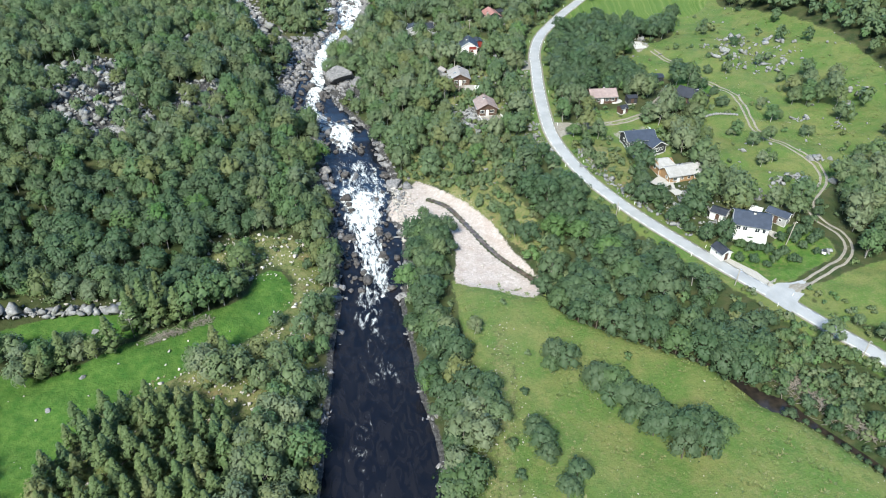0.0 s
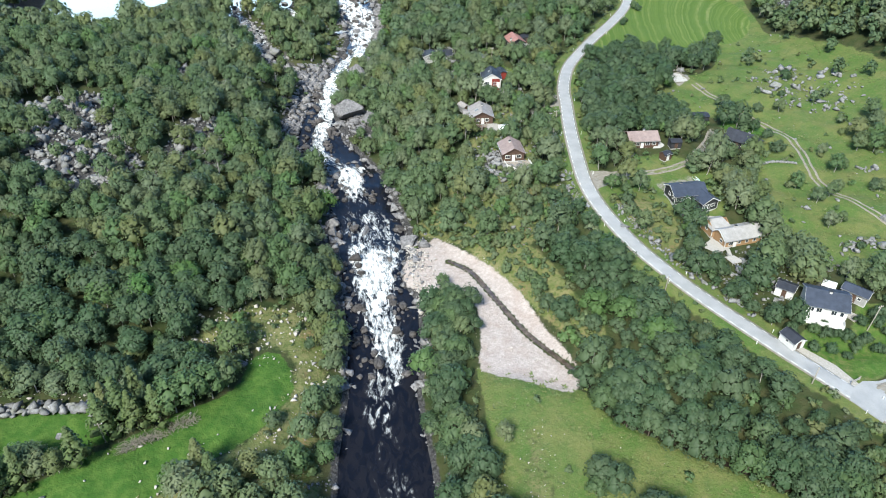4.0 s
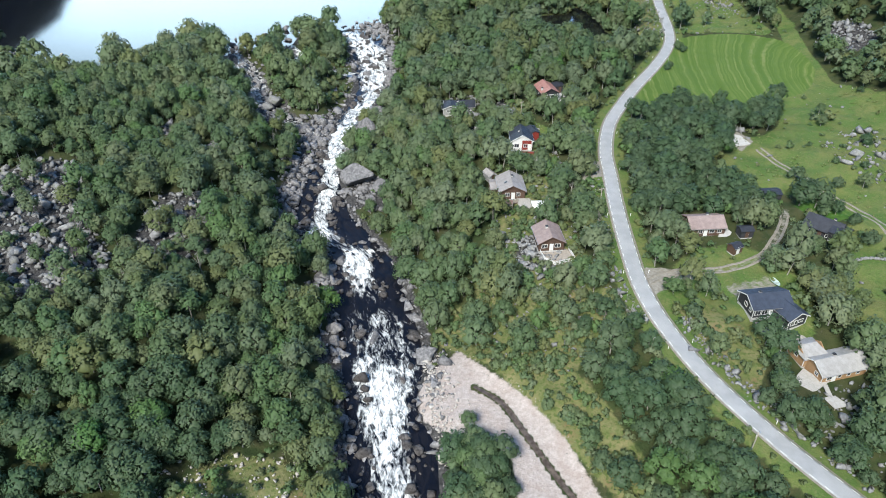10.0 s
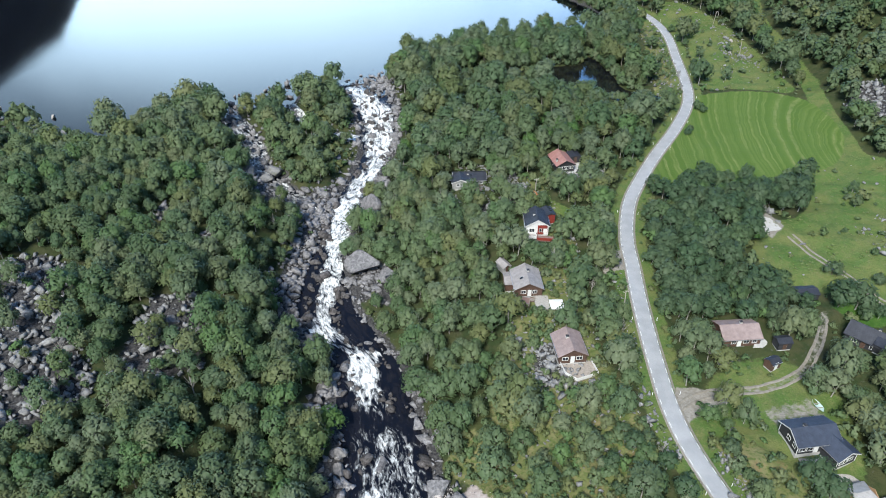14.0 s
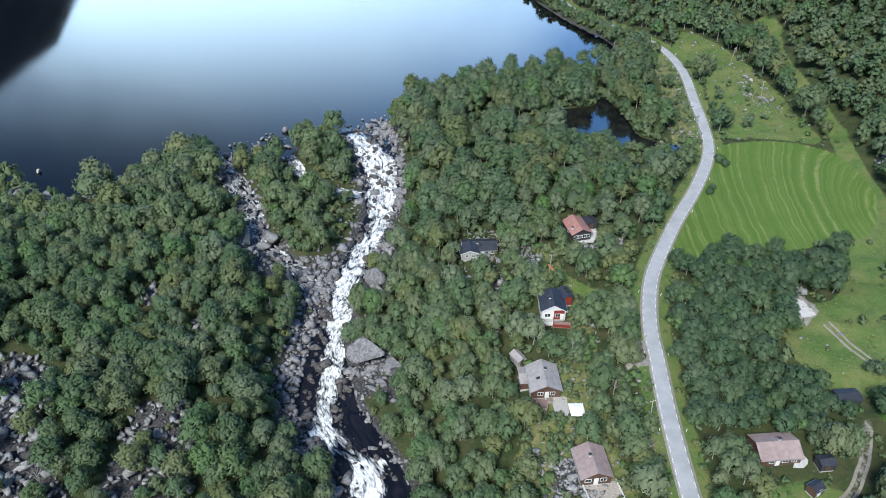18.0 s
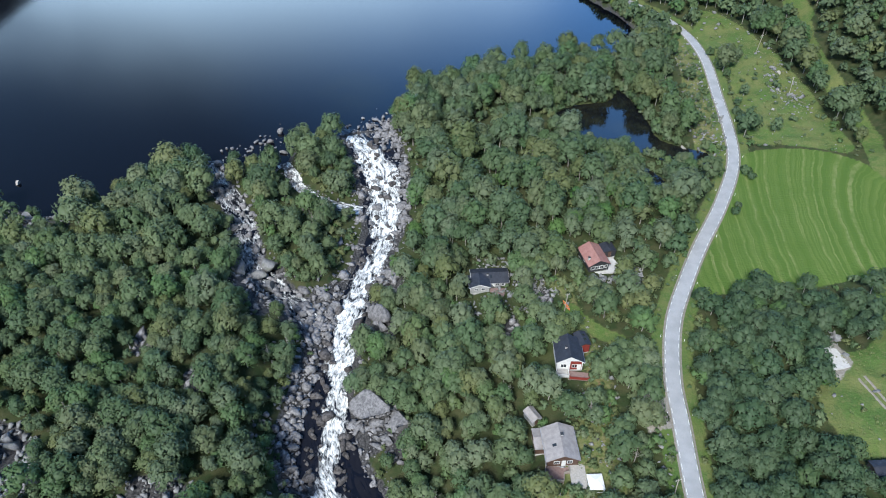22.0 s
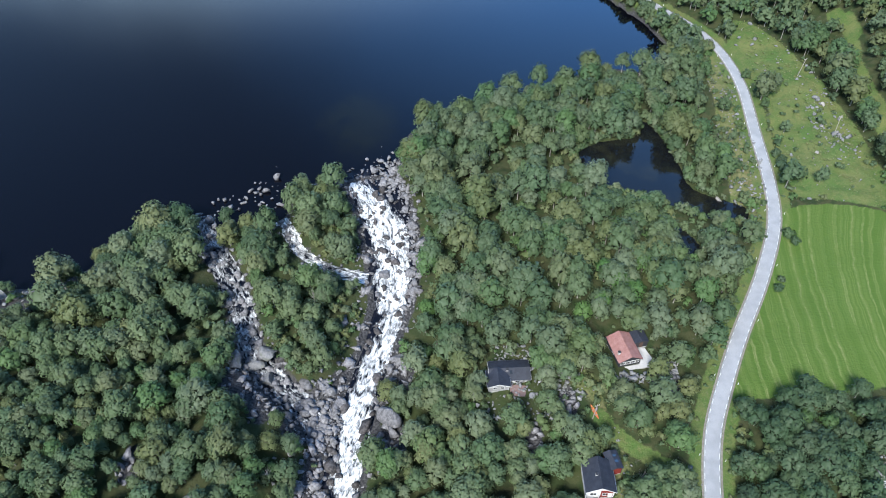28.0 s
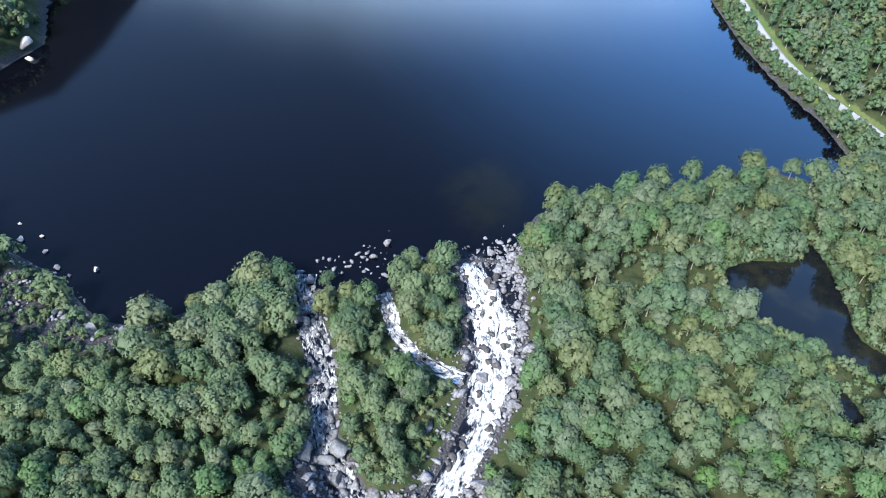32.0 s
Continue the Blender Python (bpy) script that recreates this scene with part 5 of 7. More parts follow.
for p in pts("""-52,108.5,1.35 -49.5,110.5,1.35 -47,113,1.3 -45,116,1.1 -51,113,1.1 -77,88,1.1 -75,90,1.15 -69,94.5,1 -66.5,95,.9 -44,91,1.45 -41,90,1.35 -38.5,92,1.35 -46.5,93,1.2 -36,97,1.1 -34,90,1.2 -31.5,95,1.2 -29,99,1.25 -28,90,1.35 -27,82,1.4 -30,86,1.3
-27.5,75,1.45 -31,79,1.35 -33,74,1.3 -29,69,1.4 -32,65,1.3 -26,64,1.4 -29,58,1.4 -34,60,1.2 -29,106,1.1 -28,112,1.1 -31,84,1.2
21.5,96,1.0 23.8,94,1.05 20.5,93.5,.7 28.5,88.5,1.2 31.2,87,1.3 30,84.8,1.05 33.2,84,1.25 35.5,81.5,1.3 38,78,1.3 40.8,76,1.4 43.5,77,1.3 40,73,1.25 44,73.2,1.2 46.5,75,1.1 36.5,78,1.15 33,80.5,.9 17,76,.95 16,78.5,.85 22,69,.9 20,66,.9 17.5,73,.8
6.5,104,.8 3,98,1.15 2.5,92,1.3 4.8,88,1.35 2,85,1.35 5.5,82,1.35 8,84,1.2 3.5,78,1.35 7,77,1.3 9.8,81,1.0 2.5,72,1.3 5,70,1.3 1.5,66,1.3 3.5,61,1.2 8.5,88,1.0 -1,100,1.15 -1.5,107,1.15 1,104,1 -3.5,112,1.1 -3,117,1 -6,122,1 -5,127,1
-6,131,.95 -3,134,1 -5,138,1 -2,138,1 -4,142,.95 0,136,.9 -1,131,.9 -7,135,.8 -7,140,.8 -1,126,.8 -5,146,.7
27.9,106.6,1.05 31.4,105.1,1.155 34.9,103.1,1.2075 38.4,101.1,1.2075 41.9,99.6,1.26 45.4,97.1,1.26 48.9,94.6,1.3125 52.4,91.6,1.3125 55.4,89.1,1.26 57.9,90.6,1.26 59.4,93.1,1.26 54.4,94.1,1.26 50.4,97.1,1.26 56.4,97.1,1.155 24.5,111.5,1 22,117,.9 27.5,110.5,1"""):
    (BIRCHES[rr.randint(3)] if p[0] < -20 or (p[0] < 10 and rr.uniform() < 0.55) else ALDERS[rr.randint(2)])(p[0], p[1], p[2], rr.uniform(0, 6.28))
for p in pts("""68.8,309.5,1.6 70,307,1.3 61,290,1.2 62.5,293,1 75.5,338,1.7 76.5,341,1.5 77,334,1.4 76,345,1.3 78,350,1.2 79.5,370,1.3 79,376,1.5 78,388,1.6 76.7,121,1.1 74,123,1 71,125,1 79,127,1.3 81,129,1.4 83,130,1.2 85,128,1 69,127,1
68,121,1.1 70.5,119.5,.9 73,121.5,1 75.5,123.5,1.2 77.5,120.5,.8 80,124.5,1.1 82.5,126,1.2 79.5,129,1.3 76,127.5,1.2 72.5,124.5,1.2 68.5,124.5,1.2 65,121.5,1.1 82,122,.8 84.5,128,1.2 62.5,126,1.3 59.5,129,1.4 57,132,1.4 61,131,1.3 60.5,80.5,1.1 64,82.5,1.3 67,79,1.5 70,80,1.4 73,77,1.5 70,86,1.3 73,83,1.2 68,92,1.2 66,98,1.3 13,70,.9 12,76,1 15,88,.8 88,136,1.3 84,133,1.2 66.5,125.5,1.2 64,127.5,1.3 63,129,1.2 90,140,1 86,150,1 94,220,1 88,223,.9"""):
    BUSHES[rr.randint(3)](p[0], p[1], p[2], rr.uniform(0, 6.28))
for p in pts("-99,309,1.7 -96,306,1.5 -102,304,1.5 -76,300,1.6 -73,296,1.2 -57,318,1.2 -60,312,1.1 -88,313,1"):
    ALDERS[rr.randint(2)](p[0], p[1], p[2], rr.uniform(0, 6.28))
for p in pts("-104,297,1.6 -108,290,1.5 -111,297,1.4 -106,303,1.5 -113,290,1.3 -102,311,1.2 -72.7,295,1.5 -57,311,1.2 -55,316,1.1"):
    ALDERS[rr.randint(2)](p[0], p[1], p[2], rr.uniform(0, 6.28))
FRESH_TREES = [tree_kind("maple_tree", NEAR[k], TRUNKS[k % 4], FRESH, DARKBARK, "fresh green broadleaf tree among grey birches") for k in (5, 6)]
for p in pts("20,289.7,1.25 14.6,282.7,1.1 27,295.3,1.15 23.4,286.4,1.2 10,280,1 2.6,307.9,1.1 -3,303,1 17,294,1.1 30,289,1 -29,283,1 -36,178,1.2 -38,172,1.1 -66,134,1.2 -58,140,1.1 31,150,.9 62,231,1"):
    FRESH_TREES[rr.randint(2)](p[0], p[1], p[2], rr.uniform(0, 6.28))
cq = np.random.RandomState(61)
for k in range(6, len(CREEK), 1):
    cx, cy = CREEK[k]
    if 60 < cy < 122:
        BUSHES[cq.randint(3)](cx + cq.uniform(0.9, 2.0), cy + cq.uniform(0.6, 1.8), cq.uniform(0.6, 1.1), cq.uniform(0, 6.28))
        if not 80 < cy < 89:
            BUSHES[cq.randint(3)](cx - cq.uniform(0.3, 1.0), cy - cq.uniform(0.2, 0.9), cq.uniform(0.4, 0.8), cq.uniform(0, 6.28))
for p in pts("""83.4,167,.8 89.5,171,.7 81.5,174.5,.75 100.6,172,.6 111,199,1 104.5,195,1.1 108,192,1.1 110,189,1.2 113,185,1.2 106,188,1 103,190,1 115,192,1.1 117,197,1 112,204,1 86,159.5,.5 71.5,170,.9 72.5,180,1 73,186,.9 92.8,188,.6 96,182,.5"""):
    BIRCHES[rr.randint(3)](p[0], p[1], p[2], rr.uniform(0, 6.28))

# leafless birches standing dead among the others
SNAGS = [tree_kind("dead_birch", trunk_arrays(150 + k, 6.2, 1.9, 9, 0.1), trunk_arrays(160 + k, 6.4, 0.6, 2, 0.13), BARK, BARK, "bare grey dead birch with pale branches") for k in range(3)]
for p in pts("""-62,178,1 -74,170,.9 -88,182,1.1 -57,205,1 -95,215,1 -70,222,.9 -84,240,1 -60,236,.9 -20,205,1 -12,215,.9 -5,228,1 -18,240,1 -25,250,.9 12,222,1 18,238,.9 -26,272,1 -5,285,.9 8,300,1 -30,296,.8 -58,284,1 -62,290,1.1
20,212,.9 24,196,1 -2,182,.9 44,222,1 52,240,.9 -100,150,1 -78,142,.9 -52,150,1 26,166,.9"""):
    SNAGS[rr.randint(3)](p[0], p[1], p[2] * 1.15, rr.uniform(0, 6.28))


# ---- rocks ----
def rock_arrays(seed, level, flat=0.7):
    bm = bmesh.new()
    bmesh.ops.create_icosphere(bm, subdivisions=level, radius=1)
    r = random.Random(seed)
    o = Vector((r.uniform(-9, 9), r.uniform(-9, 9), r.uniform(-9, 9)))
    cuts = [(Vector((r.gauss(0, 1), r.gauss(0, 1), r.gauss(0, 1))).normalized(), r.uniform(0.4, 0.78)) for _ in range(8)]
    for v in bm.verts:
        v.co *= 1.15 + 0.4 * noise.noise(v.co * 1.3 + o)
        for n, d in cuts:
            over = v.co.dot(n) - d
            if over > 0:
                v.co -= n * over
        v.co.z *= flat
    me = bpy.data.meshes.new("rock")
    bm.to_mesh(me)
    bm.free()
    return arrays(me)


def block_arrays(seed, corners, flat):
    """An angular block: the hull of a few scattered corners."""
    r = random.Random(seed)
    bm = bmesh.new()
    a, b = r.uniform(0.8, 1.25), r.uniform(0.7, 1.0)
    for k in range(corners):
        d = Vector((r.gauss(0, 1), r.gauss(0, 1), r.gauss(0, 1))).normalized() * r.uniform(0.85, 1.05)
        bm.verts.new((d.x * a, d.y * b, d.z * flat))
    bmesh.ops.convex_hull(bm, input=bm.verts[:])
    bmesh.ops.delete(bm, geom=[v for v in bm.verts if not v.link_faces], context="VERTS")
    me = bpy.data.meshes.new("block")
    bm.to_mesh(me)
    bm.free()
    return arrays(me)


STONES = [block_arrays(k, 15 + k, 0.6 + 0.08 * (k % 3)) for k in range(8)]
COBBLES = [block_arrays(40 + k, 11, 0.65) for k in range(5)]
BLOCKS = [block_arrays(140 + k, 10 + k % 3, 0.6 + 0.1 * (k % 3)) for k in range(8)]
BOULDERS = [rock_arrays(60 + k, 3, 0.74 + 0.08 * (k % 3)) for k in range(5)]


def litter(name, X, Y, sizes, material, label, templates, seed, z=None, sink=0.25, category="stones"):
    """Many loose stones as one stuff object; plan places, sizes in metres."""
    r = np.random.RandomState(seed)
    n = len(X)
    zz = ground_z(X * K, Y * K) if z is None else z
    size = sizes[:, None] * r.uniform(0.75, 1.7, (n, 3))
    place = np.stack([X * K, Y * K, zz + size[:, 2] * (0.45 - sink)], -1)
    ob = part(name, strew(name, templates, r.randint(0, len(templates), n), place, r.uniform(0, 6.28, n), size * 0.5, r.uniform(0, 1, n), r.normal(0, 0.45, n)), material)
    return tagged(ob, label, category, kind="stuff")


r = np.random.RandomState(21)
n = 2300
y = r.uniform(58, 336, n)
y = y + 2.5 * np.sin(y * 0.55)
side = r.choice([-1, 1], n)
edge = np.where(side < 0, river(y, 1), river(y, 2))
d = r.normal(0.2, 1.9, n) * np.where((side < 0) & (y > 196) & (y < 266), 1.6, 1.0) + np.where((side < 0) & (y > 190), 1.6, 0)
w = np.clip(r.lognormal(-0.2, 0.62, n), 0.3, 3.6) * np.where(y < 118, 0.5, 1.0)
litter("bank_boulders", edge + side * d, y, w, WETROCK, "grey and pinkish boulders along the river banks", BLOCKS, 1, sink=0.35)
n = 620
y = r.uniform(122, 334, n)
c, h = foam(y, 1), foam(y, 2)
x = c + r.choice([-1, 1], n) * h * r.uniform(0.6, 1.9, n)
ok = (x > river(y, 1) + 0.5) & (x < river(y, 2) - 0.5) & (foam(y, 3) > 0.4)
x, y = x[ok], y[ok]
w = np.clip(r.lognormal(0.15, 0.55, len(x)), 0.4, 3.2)
litter("midstream_boulders", x, y, w, DARKROCK, "dark wet boulders standing in the rapids", STONES, 2, z=K * river(y, 3) - 0.1, sink=0.35)
t = r.uniform(0, 1, 420)
k = t * (len(SIDE) - 1)
x = np.interp(k, np.arange(len(SIDE)), SIDE[:, 0]) + r.choice([-1, 1], len(t)) * np.abs(r.normal(2.0, 1.5, len(t)))
y = np.interp(k, np.arange(len(SIDE)), SIDE[:, 1]) + r.normal(0, 1.8, len(t))
w = np.clip(r.lognormal(0.05, 0.5, len(t)), 0.4, 2.8)
litter("stream_boulders", x, y, w, WETROCK, "boulders filling the side stream", STONES, 3)
t = r.uniform(0, 1, 120)
x = np.interp(t * (len(MID) - 1), np.arange(len(MID)), MID[:, 0]) + r.normal(0, 1.6, len(t))
y = np.interp(t * (len(MID) - 1), np.arange(len(MID)), MID[:, 1]) + r.normal(0, 1.6, len(t))
litter("stream_boulders", x, y, np.clip(r.lognormal(-0.2, 0.4, len(t)), 0.4, 1.8), WETROCK, "boulders beside the short cascade", STONES, 4)
y = r.uniform(284, 328, 54)
x = foam(y, 1) + foam(y, 2) * (np.sin(y * 0.45) * 0.45 + r.normal(0.1, 0.3, 54))
litter("midstream_boulders", x, y, np.clip(r.lognormal(0.2, 0.45, 54), 0.6, 2.8), DARKROCK, "dark boulders parting the white water", STONES, 61, z=K * river(y, 3) + 0.05, sink=0.3)
x = np.r_[r.normal(-83, 6, 120), r.normal(-40.5, 3.4, 330), r.normal(-47, 5, 60)]
y = np.r_[r.normal(324, 4.5, 120), r.normal(335, 5.5, 330), r.normal(336, 3, 60)]
ok = (inside(x, y, LAKE_SHORE) < 14) & (r.uniform(0, 1, 510) < np.where(x < -60, 0.6, 0.95))
litter("shallows_stones", x[ok], y[ok], np.clip(r.lognormal(-0.15, 0.5, ok.sum()), 0.3, 2.2), WETROCK, "grey stones in the shallows of the outlet", STONES, 5, z=np.full(ok.sum(), LAKE * K - 0.02))


def within(poly, n, seed):
    q = np.random.RandomState(seed)
    x, y = q.uniform(poly[:, 0].min(), poly[:, 0].max(), n), q.uniform(poly[:, 1].min(), poly[:, 1].max(), n)
    ok = inside(x, y, poly) > -1
    return x[ok], y[ok]


for poly, n, lo, sd, mt, lab in ((SCREE, 1500, 0.25, 5, ROCK, "grey blocks of a scree among the birches"), (SCREE_B, 240, 0.2, 6, ROCK, "grey blocks of a small scree"), (SCREE_C, 170, 0.0, 7, ROCK, "broken grey rock below a cabin"), (KNOLL * 1.25 - KNOLL.mean(0) * 0.25, 210, 0.0, 8, ROCK, "boulders on the pasture knoll"),
                                 (FAR_SCREE, 260, 0.1, 9, ROCK, "pale scree on the wooded hillside")):
    x, y = within(poly, n, sd)
    litter("scree", x, y, np.clip(np.random.RandomState(sd).lognormal(lo, 0.45, len(x)), 0.4, 3.2), mt, lab, BLOCKS, sd, category="scree")
x, y = within(GRAVEL_BAR, 1500, 10)
ok = to_line(x, y, CREEK)[0] > 1.3
litter("bar_cobbles", x[ok], y[ok], np.clip(r.lognormal(-1.7, 0.45, ok.sum()), 0.1, 0.7), PALEROCK, "pale pinkish cobbles on the gravel bar", COBBLES, 10)
y = r.uniform(139, 167, 420)
x = river(y, 2) + np.abs(r.normal(0, 2.6, 420)) - 0.5
litter("bar_cobbles", x, y, np.clip(r.lognormal(-0.75, 0.4, 420), 0.25, 1.3), PALEROCK, "reddish stones at the river edge of the bar", BLOCKS, 13)
x, y = within(LEFT_HEATH, 1300, 11)
x2, y2 = within(LEFT_FIELD, 110, 12)
x3, y3 = within(pts("-60,118 -38,122 -34,138 -56,138"), 300, 14)
x4, y4 = within(pts("-95,104 -78,108 -62,108 -62,111 -80,112 -96,108"), 170, 15)
x, y = np.r_[x, x2, x3, x4], np.r_[y, y2, y3, y4]
litter("field_stones", x, y, np.clip(r.lognormal(-0.75, 0.5, len(x)), 0.2, 2.0), PALEROCK, "weathered pale stones round the small field", COBBLES, 11)
x, y = within(MEADOW, 320, 16)
x2, y2 = within(DRYBANK, 260, 27)
x, y = np.r_[x, x2], np.r_[y, y2]
litter("field_stones", x, y, np.clip(r.lognormal(-1.5, 0.4, len(x)), 0.12, 0.6), PALEROCK, "small pale stones in the meadow", COBBLES, 16)
x, y = within(PASTURE, 130, 17)
x2, y2 = within(STRIP, 150, 18)
x3, y3 = within(pts("91,342 100,340 101,372 95,376 91,360"), 130, 36)
x2, y2 = np.r_[x2, x3], np.r_[y2, y3]
litter("field_stones", np.r_[x, x2], np.r_[y, y2], np.clip(r.lognormal(-0.5, 0.5, len(x) + len(x2)), 0.25, 2.2), ROCK, "stones lying in the rough pasture", STONES, 17)
t = r.uniform(0, 1, 330)
k = np.interp(r.choice([0, 1, 2], 330, p=[0.5, 0.3, 0.2]) + t, [0, 1, 1.001, 2, 2.001, 3], [128, 166, 158, 182, 186, 240])
px = np.interp(k, ROAD[:, 1], ROAD[:, 0])
tn = np.stack([np.interp(k + 1, ROAD[:, 1], ROAD[:, 0]) - px, np.ones(330)], -1)
nn = np.stack([tn[:, 1], -tn[:, 0]], -1) / np.linalg.norm(tn, axis=1)[:, None]
off = np.where(k < 166, 1, -1) * np.abs(r.normal(4.4, 1.0, 330))
x, y = px + nn[:, 0] * off, k + nn[:, 1] * off
litter("roadside_stones", x, y, np.clip(r.lognormal(-0.35, 0.45, 330), 0.3, 1.8), ROCK, "rough stones along the road banks", BLOCKS, 19)
x, y = within(DRY, 760, 20)
x2, y2 = within(pts("-16,256 -2,270 4,262 2,252 -14,252"), 260, 22)
x3, y3 = within(pts("16,263 30,263 31,268 27,262 17,261"), 300, 23)
x4, y4 = within(pts("54,144 58,152 64,152 70,140 62,134 55,138"), 220, 24)
x5, y5 = within(pts("1,258 2,264 8,263 9,257"), 90, 31)
x6, y6 = within(pts("8,178 18,180 19,184 8,196 3,196 4,188"), 210, 32)
x7, y7 = within(ROADBANK, 460, 34)
x8, y8 = within(pts("-12,268 -4,269 -3,273 -12,273"), 60, 35)
x, y = np.r_[x, x2, x3, x4, x5, x6, x7, x8], np.r_[y, y2, y3, y4, y5, y6, y7, y8]
litter("knoll_stones", x, y, np.clip(r.lognormal(-0.4, 0.5, len(x)), 0.3, 2.0), ROCK, "grey stones and outcrops round the cabins", BLOCKS, 25)
x, y = within(pts("-190,300 -160,296 -140,286 -126,284 -128,276 -150,276 -190,288"), 420, 26)
litter("shore_stones", x, y, np.clip(r.lognormal(0.0, 0.45, len(x)), 0.4, 3.0), ROCK, "pale grey boulders on the lake shore", STONES, 26)

y = r.uniform(286, 336, 300)
x = river(y, 2) - r.uniform(-1.5, 5.0, 300)
litter("bank_boulders", x, y, np.clip(r.lognormal(0.05, 0.5, 300), 0.4, 3.0), WETROCK, "grey boulders at the edge of the upper rapids", STONES, 54)
# grey rock face along the upper edge of the small field
t = r.uniform(0, 1, 130)
x, y = -96 + 34 * t + r.normal(0, 0.4, 130), 103.5 + 4.0 * np.sin(t * 2.2) + r.normal(0, 0.7, 130)
litter("rock_wall", x, y, np.clip(r.lognormal(0.35, 0.45, 130), 0.6, 3.6), ROCK, "rough grey rock face above the small field", BLOCKS, 53, sink=0.1)
# bouldery flat on the bank where the side stream joins
y = r.uniform(200, 264, 520)
x = river(y, 1) - np.abs(r.normal(0, 4.2, 520)) + 1.0
litter("bank_boulders", x, y, np.clip(r.lognormal(0.0, 0.5, 520), 0.4, 2.8), WETROCK, "grey boulders heaped on the bank below the side stream", STONES, 51)
heap = [r.normal((hx, hy), hs, (m, 2)) for hx, hy, hs, m in ((84.4, 151.3, 1.2, 26), (89.4, 151.5, 1.0, 24), (97.6, 159.2, 0.9, 18), (101.8, 180.9, 1.0, 16), (77, 146, 1.4, 20), (71, 244.5, 1.0, 24), (80, 165, 0.6, 6), (110, 176, 1.6, 14), (121, 190, 2.5, 20), (84.4, 122.4, 0.6, 8))]
heap = np.concatenate(heap)
litter("stone_heaps", heap[:, 0], heap[:, 1], np.clip(r.lognormal(-0.1, 0.5, len(heap)), 0.4, 2.4), ROCK, "heaps of cleared stones in the pasture", BLOCKS, 52)
qx, qy = [], []
for cx, cy, cr in BARE_ROCK:
    m = int(9 * cr)
    a, d = r.uniform(0, 6.28, m), cr * np.sqrt(r.uniform(0, 1, m))
    qx.append(cx + d * np.cos(a))
    qy.append(cy - 2.6 + d * (1 + 2.6 / cr) * np.sin(a))
qx, qy = np.concatenate(qx), np.concatenate(qy)
ok = np.abs(qx - (river(qy, 1) + river(qy, 2)) / 2) > (river(qy, 2) - river(qy, 1)) / 2
litter("bank_boulders", qx[ok], qy[ok], np.clip(r.lognormal(0.25, 0.55, ok.sum()), 0.4, 3.4), WETROCK, "blocks tumbled round the large boulders", BLOCKS, 57, sink=0.35)
